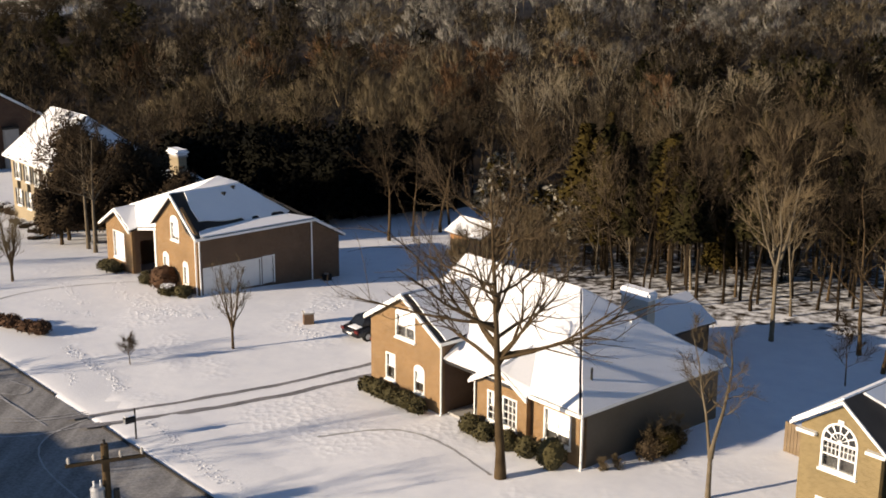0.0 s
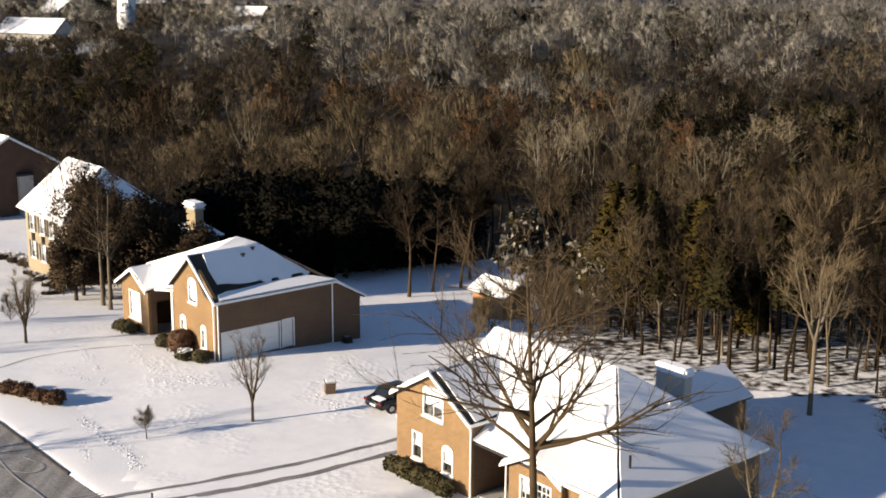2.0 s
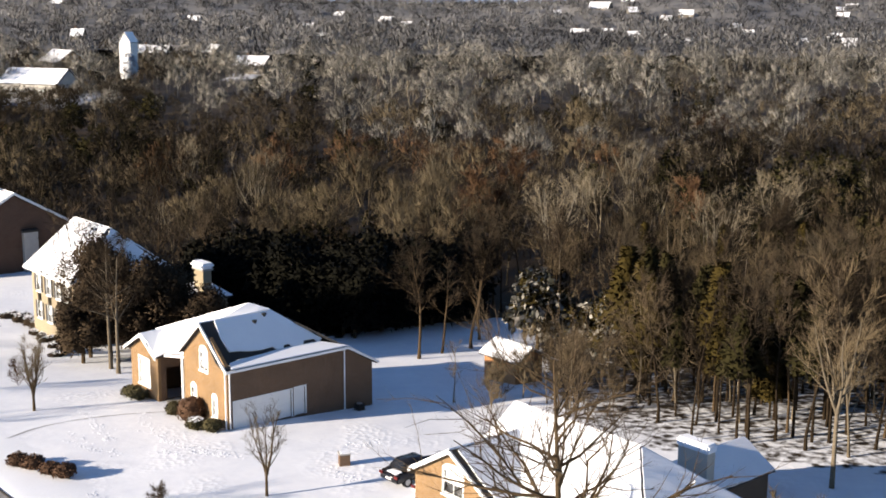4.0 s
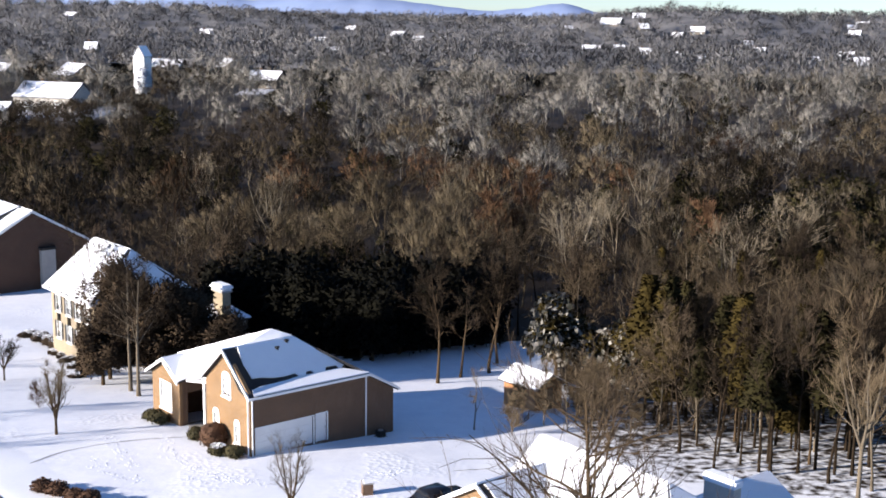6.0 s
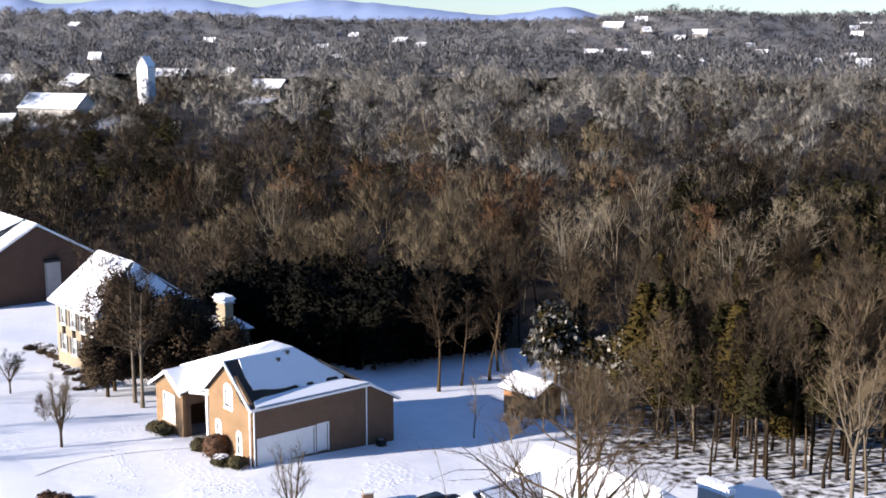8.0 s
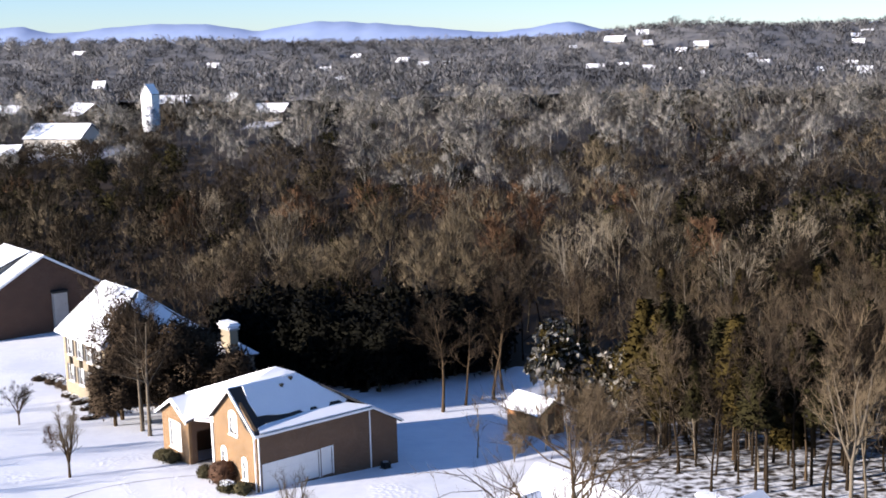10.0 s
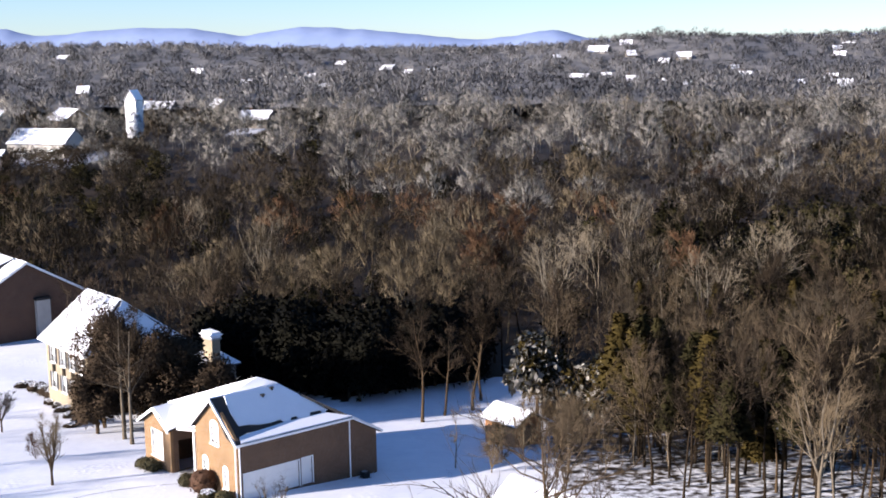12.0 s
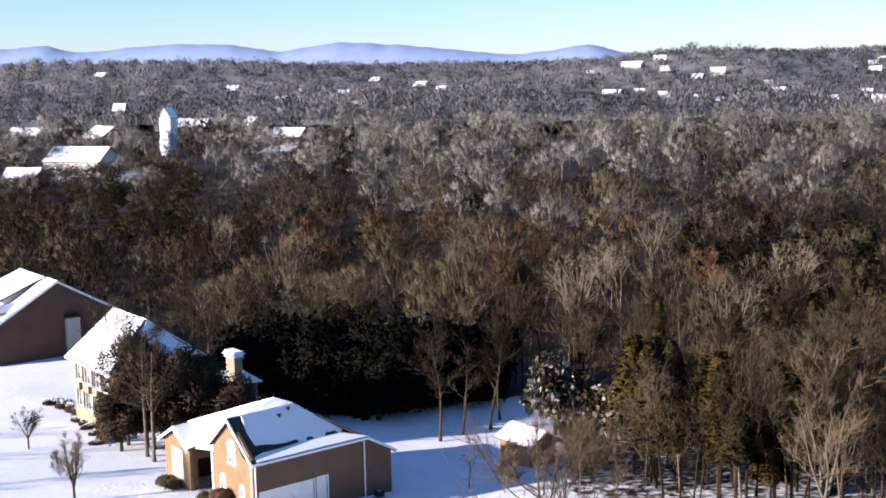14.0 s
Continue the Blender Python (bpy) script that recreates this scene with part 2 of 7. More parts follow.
def ground_mat():
    """Snow, with leaf litter showing through it under the woods, hazed paler far off, and thin dirty snow on the
    carriageway.
    """
    m = mat("snow_ground", (0.76, 0.78, 0.83), (0.90, 0.91, 0.93), 0.5, 1.6, 0.6, 0.27)
    n, li = m.node_tree.nodes, m.node_tree.links
    p = n["Principled BSDF"]
    next(x for x in n if x.bl_idname == "ShaderNodeBump").inputs["Distance"].default_value = 0.07
    p.inputs["Specular IOR Level"].default_value = 0.08
    snow = next(x for x in n if x.bl_idname == "ShaderNodeValToRGB")
    geo = next(x for x in n if x.bl_idname == "ShaderNodeNewGeometry")
    big = n.new("ShaderNodeTexNoise")
    big.inputs["Scale"].default_value, big.inputs["Detail"].default_value = 1.3, 6
    li.new(geo.outputs["Position"], big.inputs["Vector"])
    att = n.new("ShaderNodeAttribute")
    att.attribute_name = "litter"
    s = n.new("ShaderNodeMath")
    s.operation = "ADD"
    li.new(big.outputs["Fac"], s.inputs[0])
    li.new(att.outputs["Fac"], s.inputs[1])
    ramp = n.new("ShaderNodeValToRGB")
    ramp.color_ramp.elements[0].position, ramp.color_ramp.elements[1].position = 0.80, 1.06
    li.new(s.outputs[0], ramp.inputs[0])
    lit = n.new("ShaderNodeValToRGB")
    lit.color_ramp.elements[0].color, lit.color_ramp.elements[1].color = (0.016, 0.011, 0.007, 1), (0.055, 0.040, 0.026, 1)
    fine = n.new("ShaderNodeTexNoise")
    fine.inputs["Scale"].default_value = 2.0
    li.new(geo.outputs["Position"], fine.inputs["Vector"])
    li.new(fine.outputs["Fac"], lit.inputs[0])
    mix = n.new("ShaderNodeMix")
    mix.data_type = "RGBA"
    li.new(ramp.outputs[0], mix.inputs[0])
    li.new(snow.outputs[0], mix.inputs[6])
    # distance haze painted into the ground: litter fades to a paler tone
    haze_mix, away = n.new("ShaderNodeMix"), n.new("ShaderNodeAttribute")
    haze_mix.data_type, away.attribute_name = "RGBA", "far"
    haze_mix.inputs[7].default_value = (0.072, 0.061, 0.050, 1)
    li.new(away.outputs["Fac"], haze_mix.inputs[0])
    li.new(lit.outputs[0], haze_mix.inputs[6])
    li.new(haze_mix.outputs[2], mix.inputs[7])
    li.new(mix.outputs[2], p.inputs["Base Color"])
    # trodden patches
    patch, trod = n.new("ShaderNodeTexNoise"), n.new("ShaderNodeTexVoronoi")
    patch.inputs["Scale"].default_value, trod.inputs["Scale"].default_value = 0.16, 2.4
    li.new(geo.outputs["Position"], patch.inputs["Vector"])
    li.new(geo.outputs["Position"], trod.inputs["Vector"])
    mask = n.new("ShaderNodeMapRange")
    mask.inputs["From Min"].default_value, mask.inputs["From Max"].default_value = 0.5, 0.62
    li.new(patch.outputs["Fac"], mask.inputs["Value"])
    deep = n.new("ShaderNodeMath")
    deep.operation = "MULTIPLY"
    li.new(mask.outputs["Result"], deep.inputs[0])
    li.new(trod.outputs["Distance"], deep.inputs[1])
    first = next(x for x in n if x.bl_idname == "ShaderNodeBump")
    again = n.new("ShaderNodeBump")
    again.inputs["Strength"].default_value, again.inputs["Distance"].default_value = 0.24, 0.12
    li.new(deep.outputs[0], again.inputs["Height"])
    li.new(first.outputs[0], again.inputs["Normal"])
    li.new(again.outputs[0], p.inputs["Normal"])
    return m


GROUND = ground_mat()

# ---- helpers for shapes ----
GRID = 41.5                         # the houses' bearing: a runs along their sides, b along the street
CG, SG = math.cos(radians(GRID)), math.sin(radians(GRID))


def wxy(a, b):
    return a * CG - b * SG, a * SG + b * CG


GY = (-400, 50, 62, 75, 85, 95, 109, 125, 150, 200, 280, 360, 440, 520, 600, 700, 800, 900, 1300, 2000, 3000, 6000)
GZ = (2.5, 1.8, 1.65, 1.5, 1.15, 0.3, -1.4, -3.0, -4.5, -5.0, -2.0, 4.5, 7.5, 9.5, 11, 13, 20, 23, 24, 14, 8, 8)


def ground_z(x, y):
    d = 2.0 + 0.02 * abs(y)
    z = sum(np.interp(y + k * d, GY, GZ) for k in (-1, -0.5, 0, 0.5, 1)) / 5
    z = z + 9 * np.exp(-(((x + 330) / 160) ** 2) - ((y - 1000) / 350) ** 2)
    z = z + 8 * np.exp(-(((x - 330) / 170) ** 2) - ((y - 1100) / 350) ** 2)
    z = z + 6 * np.exp(-(((x - 130) / 70) ** 2) - ((y - 800) / 120) ** 2)
    z = z + 7 * np.exp(-(((x - 150) / 75) ** 2) - ((y - 1000) / 190) ** 2)
    return z


def mesh_ob(name, bm, material, smooth=False):
    me = bpy.data.meshes.new(name)
    bmesh.ops.recalc_face_normals(bm, faces=bm.faces)
    bm.to_mesh(me)
    bm.free()
    me.materials.append(material)
    if smooth:
        me.polygons.foreach_set("use_smooth", [True] * len(me.polygons))
    return new(name, me)


def raw_ob(name, verts, faces, material, smooth=False, tone=None, normals=None):
    me = bpy.data.meshes.new(name)
    verts, faces = np.asarray(verts, np.float32), np.asarray(faces, np.int32)
    k = faces.shape[1]
    me.vertices.add(len(verts))
    me.vertices.foreach_set("co", verts.ravel())
    me.loops.add(faces.size)
    me.loops.foreach_set("vertex_index", faces.ravel())
    me.polygons.add(len(faces))
    me.polygons.foreach_set("loop_start", np.arange(0, faces.size, k, dtype=np.int32))
    me.update(calc_edges=True)
    me.validate()
    if normals is not None:
        me.polygons.foreach_set("use_smooth", np.ones(len(me.polygons), bool))
        me.normals_split_custom_set_from_vertices(np.asarray(normals, np.float32))
    me.materials.append(material)
    at = me.attributes.new("tone", "FLOAT", "POINT")
    at.data.foreach_set("value", np.full(len(verts), 0.5, np.float32) if tone is None else np.asarray(tone, np.float32))
    if smooth:
        me.polygons.foreach_set("use_smooth", [True] * len(me.polygons))
    return new(name, me)


def part(name, bm, material, parent, label="", smooth=False):
    ob = mesh_ob(name, bm, material, smooth)
    ob.parent = parent
    if label:
        ob["label"] = label
    return ob


def empty_at(name, x, y, z, turn, label, category, group="", kind=""):
    e = new(name)
    e.matrix_world = pose(x, y, z, 0, 0, turn)
    e.empty_display_size = 0.2
    return tagged(e, label, category, group, kind)


def box(bm, x0, x1, y0, y1, z0, z1):
    v = [bm.verts.new(p) for p in ((x0, y0, z0), (x1, y0, z0), (x1, y1, z0), (x0, y1, z0), (x0, y0, z1), (x1, y0, z1), (x1, y1, z1), (x0, y1, z1))]
    for f in ((0, 3, 2, 1), (4, 5, 6, 7), (0, 1, 5, 4), (1, 2, 6, 5), (2, 3, 7, 6), (3, 0, 4, 7)):
        bm.faces.new([v[i] for i in f])


def solid(bm, poly, vec):
    """A polygon drawn out along vec."""
    vec = Vector(vec)
    lo = [bm.verts.new(p) for p in poly]
    hi = [bm.verts.new(Vector(p) + vec) for p in poly]
    bm.faces.new(lo[::-1])
    bm.faces.new(hi)
    for i in range(len(poly)):
        j = (i + 1) % len(poly)
        bm.faces.new((lo[i], lo[j], hi[j], hi[i]))


def normal_of(poly):
    n = Vector((0, 0, 0))
    for i in range(len(poly)):
        p, q = Vector(poly[i]), Vector(poly[(i + 1) % len(poly)])
        n += p.cross(q)
    n.normalize()
    return n if n.z >= 0 else -n


def tube(bm, p0, p1, r0, r1, n=8):
    p0, p1 = Vector(p0), Vector(p1)
    d = (p1 - p0).normalized()
    s = d.orthogonal().normalized()
    t = d.cross(s)
    ra, rb = [], []
    for i in range(n):
        w = s * math.cos(2 * math.pi * i / n) + t * math.sin(2 * math.pi * i / n)
        ra.append(bm.verts.new(p0 + w * r0))
        rb.append(bm.verts.new(p1 + w * r1))
    for i in range(n):
        j = (i + 1) % n
        bm.faces.new((ra[i], ra[j], rb[j], rb[i]))
    bm.faces.new(ra[::-1])
    bm.faces.new(rb)


# ---- ground, road ----
TRAILS = (
    ((29.6, 71.5), (29.35, 67.0), (29.25, 64.6), (28.9, 62.1)),
    ((27.5, 56.9), (27.75, 55.5), (27.5, 53.6), (27.2, 51.7), (27.0, 49.7), (26.9, 47.9), (27.05, 46.3), (27.2, 42.0)), ((33.4, 83.4), (33.0, 79.7), (34.0, 77.2)), ((47.2, 69.2), (47.9, 68.0), (49.2, 68.5)), ((43.2, 66.0), (43.2, 64.3), (42.9, 62.9)), ((36.7, 88.6), (34.9, 80.2)), ((40.2, 86.0), (38.5, 82.0), (38.0, 77.0), (39.5, 72.0)), ((36.5, 76.0), (38.8, 73.5), (41.0, 71.0)), ((28.0, 68.5), (27.4, 65.0)),
)


def lines(lo, hi, dense_lo, dense_hi, step, grow=1.16):
    out = list(np.arange(dense_lo, dense_hi + 1e-6, step))
    d, x = step, dense_hi
    while x < hi:
        d *= grow
        x += d
        out.append(min(x, hi))
    d, x = step, dense_lo
    while x > lo:
        d *= grow
        x -= d
        out.insert(0, max(x, lo))
    return np.array(out)


ROAD = (16.6, 25.6)                 # the carriageway, along a


# far houses: x, y, width, depth, eave, rise, turn, wall, label
FAR = [
    (-128, 360, 20, 11, 3.6, 4.0, 72, PALE_SIDING, "long low house with snowy roof at the wood's edge"),
    (-146, 436, 17, 11, 3.0, 4.0, 40, BRICK, "brick house with snowy roof beyond the woods"),
    (-176, 440, 14, 10, 3.0, 3.4, 70, PALE_SIDING, "grey house with snowy roof beyond the woods"),
    (-137, 338, 10, 7, 2.5, 2.5, 85, SIDING, "low outbuilding with snowy roof"),
    (-121, 462, 14, 10, 3.2, 4.2, 75, SIDING, "grey house with snowy roof beside the tower"),
    (-97, 460, 10, 9, 4.0, 4.0, 30, SIDING, "grey house half hidden by bare trees"),
    (-78, 430, 12, 8, 3.0, 3.0, 70, SIDING, "grey house half hidden by bare trees"),
    (-167, 520, 8, 8, 5.4, 4.0, 20, SIDING, "tall grey house in shade among trees"),
    (-54, 750, 11, 9, 2.6, 3.5, 80, SIDING, "far grey house above the treetops"),
    (-41, 720, 8, 8, 2.6, 3.2, 70, SIDING, "far grey house above the treetops"),
    (-28, 722, 9, 9, 2.6, 3.5, 40, TAN_BRICK, "far tan house above the treetops"),
    (77, 800, 17, 11, 3.2, 5.0, 60, SIDING, "grey house high on the far hill"),
    (100, 850, 12, 10, 3.2, 4.0, 60, SIDING, "grey house high on the far hill"),
    (92, 760, 10, 10, 3.2, 4.0, 80, SIDING, "grey house on the far hill"),
    (52, 650, 13, 9, 2.5, 3.2, 85, SIDING, "grey house at the foot of the hill"),
    (73, 600, 9, 9, 3.0, 4.0, 50, SIDING, "grey house at the foot of the hill"),
    (107, 720, 8, 8, 2.6, 3.2, 75, SIDING, "grey house on the far hillside"),
    (121, 740, 12, 9, 2.6, 3.5, 70, SIDING, "grey house on the far hillside"),
    (138, 680, 8, 8, 2.6, 3.0, 80, SIDING, "grey house on the far hillside"),
    (218, 760, 9, 8, 2.6, 3.5, 70, SIDING, "grey house far along the hillside"),
    (151, 520, 9, 9, 4.0, 4.0, 30, WHITE, "white tall house above bare trees"),
    (-268, 800, 14, 9, 2.6, 3.5, 80, SIDING, "far grey house on the wooded rise"),
    (-95, 700, 9, 8, 2.6, 3.2, 70, SIDING, "far grey house on the wooded rise"),
    (-120, 640, 9, 8, 2.6, 3.2, 60, SIDING, "far grey house among bare trees"),
    (168, 600, 9, 8, 2.6, 3.5, 75, SIDING, "grey house among hillside trees"),
    (160, 560, 10, 8, 2.6, 3.2, 60, SIDING, "grey house among hillside trees"),
    (142, 560, 8, 8, 2.6, 3.2, 80, SIDING, "grey house among hillside trees"),
]
rnd = random.Random(19)
for i in range(10):
    y = rnd.uniform(560, 900)
    FAR.append((rnd.uniform(0.06, 0.34) * y if i % 4 else rnd.uniform(-0.33, -0.05) * y, y, rnd.uniform(7, 11), rnd.uniform(6, 8), 2.5, rnd.uniform(2.4, 3.6), rnd.uniform(20, 90), (SIDING, CREAM_BRICK, WHITE)[i % 3], "small far house among hillside trees"))


CLEARINGS = ((-126, 352, 14, 9), (-121, 330, 13, 22), (-141, 416, 13, 24), (-171, 402, 12, 26), (-116, 443, 12, 24), (-99, 448, 7, 9), (-79, 420, 7, 9), (-113, 394, 6, 22), (-133, 328, 8, 12), (-97.5, 345, 5, 13), (-105, 353, 9, 9))


def wood_at(x, y):
    """Whether the woods stand here."""
    a = x * CG + y * SG
    for r in CLEARINGS:
        if ((x - r[0]) / r[2]) ** 2 + ((y - r[1]) / r[3]) ** 2 < 1:
            return False
    if a > 57 and y * CG - x * SG > 180:
        return True
    if x > 26:
        return y > 76
    if x > 4:
        return y > 89 - (x - 4) * 0.44
    if x > -16:
        return y > 128 + 0.6 * (x + 16)
    return a > 71 and y > 124


def litter_at(x, y):
    if y > 290 and not any((x - r[0]) ** 2 + (y - r[1]) ** 2 < r[2] ** 2 for r in FAR if r[1] < 600):
        return 0.95
    if x > 9 and 83 - (x - 9) * 0.28 < y < 90:
        return 0.39
    if not wood_at(x, y):
        return 0.0
    if x > 4 and y < 118:
        return 0.36 + 0.008 * (y - 86)
    return 0.95 if y > 150 else 0.82


def build_ground():
    xs, ys = lines(-4500, 4500, -62, 48, 1.0), lines(-900, 4900, 36, 136, 1.0)
    gx, gy = np.meshgrid(xs, ys)
    gz = ground_z(gx, gy)
    x, y = gx.ravel(), gy.ravel()
    z = gz.ravel().copy()
    lit, haze_at = np.zeros(len(z), np.float32), np.zeros(len(z), np.float32)
    for i in range(len(z)):
        a = x[i] * CG + y[i] * SG
        near = 1.0 if abs(y[i]) < 400 else 0.0
        if near:
            z[i] += 0.10 * noise.noise((x[i] * 0.14, y[i] * 0.14, 0)) + 0.035 * noise.noise((x[i] * 0.6, y[i] * 0.6, 3))
        if ROAD[0] - 2 < a < ROAD[1] + 1.8 and y[i] < 400:
            z[i] -= 0.35 * min(1.0, ROAD[1] + 1.8 - a, a - ROAD[0] + 2)
        lit[i] = litter_at(x[i], y[i])
        # share of the haze colour, growing with distance
        haze_at[i] = min(1.0, max(0.0, (y[i] - 260) / 260))
    nx, ny = len(xs), len(ys)
    idx = np.arange(nx * ny).reshape(ny, nx)
    faces = np.stack([idx[:-1, :-1], idx[:-1, 1:], idx[1:, 1:], idx[1:, :-1]], -1).reshape(-1, 4)
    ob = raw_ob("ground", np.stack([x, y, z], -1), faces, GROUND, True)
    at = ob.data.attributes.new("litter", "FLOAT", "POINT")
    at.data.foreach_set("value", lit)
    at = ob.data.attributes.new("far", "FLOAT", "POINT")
    at.data.foreach_set("value", haze_at)
    tagged(ob, "rolling ground under fresh snow with woodland litter", "ground", kind="structure")


def strip(name, pts, width, lift, material, label, category="track", jitter=0.0, seed=1):
    """A long band that lies on the ground along points (a, b)."""
    rnd = random.Random(seed)
    bm = bmesh.new()
    rows = []
    for k in range(len(pts) - 1):
        (a0, b0), (a1, b1) = pts[k], pts[k + 1]
        n = max(1, int(math.hypot(a1 - a0, b1 - b0) / 0.8))
        for i in range(n + (k == len(pts) - 2)):
            t = i / n
            rows.append((a0 + (a1 - a0) * t, b0 + (b1 - b0) * t))
    prev = None
    for i, (a, b) in enumerate(rows):
        q = rows[min(i + 1, len(rows) - 1)]
        o = rows[max(i - 1, 0)]
        da, db = q[0] - o[0], q[1] - o[1]
        ln = math.hypot(da, db) or 1
        w = width / 2
        cut = []
        for s in (-1, -0.33, 0.33, 1):
            ww = w * s * (1 + rnd.uniform(-jitter, jitter))
            x, y = wxy(a - db / ln * ww, b + da / ln * ww)
            z = ground_z(x, y) + 0.10 * noise.noise((x * 0.14, y * 0.14, 0)) + 0.035 * noise.noise((x * 0.6, y * 0.6, 3))
            cut.append(bm.verts.new((x, y, float(z) + lift)))
        if prev:
            for j in range(3):
                bm.faces.new((prev[j], prev[j + 1], cut[j + 1], cut[j]))
        prev = cut
    ob = mesh_ob(name, bm, material)
    return tagged(ob, label, category, kind="structure")


def road_mat():
    m = mat("snowy_asphalt", (0.06, 0.056, 0.052), (0.42, 0.41, 0.40), 0.9, 7.0, 0.75, 0.4)
    n, li = m.node_tree.nodes, m.node_tree.links
    first = next(x for x in n if x.bl_idname == "ShaderNodeTexNoise")
    geo = next(x for x in n if x.bl_idname == "ShaderNodeNewGeometry")
    mp = n.new("ShaderNodeMapping")
    mp.vector_type = "POINT"
    mp.inputs["Rotation"].default_value[2] = radians(-GRID)
    mp.inputs["Scale"].default_value = (1.3, 0.10, 1)
    li.new(geo.outputs["Position"], mp.inputs["Vector"])
    li.new(mp.outputs[0], first.inputs["Vector"])
    first.inputs["Scale"].default_value = 0.9
    return m


def build_road():
    bm = bmesh.new()
    prev = None
    for b in np.arange(-120, 320, 2.0):
        cut = []
        for a in np.linspace(ROAD[0], ROAD[1], 10):
            x, y = wxy(a, b)
            cut.append(bm.verts.new((x, y, float(ground_z(x, y)) - 0.10 + 0.02 * noise.noise((x, y, 1)))))
        if prev:
            for j in range(9):
                bm.faces.new((prev[j], prev[j + 1], cut[j + 1], cut[j]))
        prev = cut
    tagged(mesh_ob("road", bm, road_mat(), True), "asphalt street with thin driven snow and tyre marks", "road", kind="structure")
    bm = bmesh.new()
    for b in np.arange(-60, 140, 2.0):
        if 56.5 < b < 63.5:
            continue
        lo, hi = [], []
        for bb in (b, b + 2.0):
            for a, dz in ((ROAD[1] - 0.02, -0.3), (ROAD[1] + 0.10, -0.3), (ROAD[1] + 0.10, 0.0), (ROAD[1] - 0.02, -0.01)):
                x, y = wxy(a, bb)
                (lo if bb == b else hi).append(bm.verts.new((x, y, float(ground_z(x, y)) + dz)))
        for i in range(4):
            j = (i + 1) % 4
            bm.faces.new((lo[i], lo[j], hi[j], hi[i]))
    tagged(mesh_ob("kerb", bm, DIRTY_KERB), "concrete kerb half buried in snow", "kerb", kind="structure")


build_ground()
build_road()


def clods():
    """Trampled lines of small snow clods and dents."""
    rnd = random.Random(6)
    v, f = [], []
    for line in TRAILS:
        for (a0, b0), (a1, b1) in zip(line, line[1:]):
            worn = a0 < 30
            n = int(math.hypot(a1 - a0, b1 - b0) / (0.03 if worn else 0.06))
            wide = 0.22 if worn else 0.34
            for i in range(n):
                t = i / n
                x, y = wxy(a0 + (a1 - a0) * t + rnd.gauss(0, wide), b0 + (b1 - b0) * t + rnd.gauss(0, wide))
                z = float(ground_z(x, y) + 0.10 * noise.noise((x * 0.14, y * 0.14, 0)) + 0.035 * noise.noise((x * 0.6, y * 0.6, 3)))
                r, hh, k = rnd.uniform(0.05, 0.18 if worn else 0.16), rnd.uniform(0.02, 0.10 if worn else 0.075), len(v)
                m = 6
                for j in range(m):
                    q = 2 * math.pi * j / m + rnd.uniform(-0.3, 0.3)
                    v.append((x + r * math.cos(q) * rnd.uniform(0.7, 1.3), y + r * math.sin(q) * rnd.uniform(0.7, 1.3), z - 0.03))
                v.append((x + rnd.uniform(-0.03, 0.03), y + rnd.uniform(-0.03, 0.03), z + hh))
                for j in range(m):
                    f.append((k + j, k + (j + 1) % m, k + m))
    tagged(raw_ob("snow_clods", v, f, SNOW), "trampled trails of small snow clods", "snow", kind="stuff")


clods()


def verge():
    """The soft snow bank along the kerb."""
    bm = bmesh.new()
    prev = None
    for b in np.arange(-60, 300, 0.8):
        gate = max(0.0, 1 - abs(b - 60.0) / 4.0)
        cut = []
        for k, (da, dz) in enumerate(((-0.10, -0.18), (0.10, -0.05), (0.4, -0.005), (1.0, 0.02), (1.9, 0.03), (3.0, 0.03), (4.2, 0.015), (6.0, -0.06))):
            a = ROAD[1] + 0.06 + da + (0.10 * noise.noise((b * 0.5, k, 3)) if k < 3 else 0.0)
            x, y = wxy(a, b)
            z = float(ground_z(x, y)) + 0.10 * noise.noise((x * 0.14, y * 0.14, 0)) * min(1.0, k / 4) + 0.035 * noise.noise((x * 0.6, y * 0.6, 3))
            cut.append(bm.verts.new((x, y, z + dz - 0.06 * gate)))
        if prev:
            for j in range(7):
                bm.faces.new((prev[j], cut[j], cut[j + 1], prev[j + 1]))
        prev = cut
    tagged(mesh_ob("snow_verge", bm, SNOW, True), "low bank of ploughed snow along the kerb", "snow", kind="structure")


verge()


def eased(pts, n=7):
    """Points along a smooth curve through the given ones."""
    out = []
    for k in range(len(pts) - 1):
        p0, p1, p2, p3 = (np.array(pts[min(max(k + d, 0), len(pts) - 1)]) for d in (-1, 0, 1, 2))
        for i in range(n):
            t = i / n
            out.append(tuple(0.5 * (2 * p1 + (p2 - p0) * t + (2 * p0 - 5 * p1 + 4 * p2 - p3) * t * t + (3 * p1 - p0 - 3 * p2 + p3) * t ** 3)))
    return out + [pts[-1]]


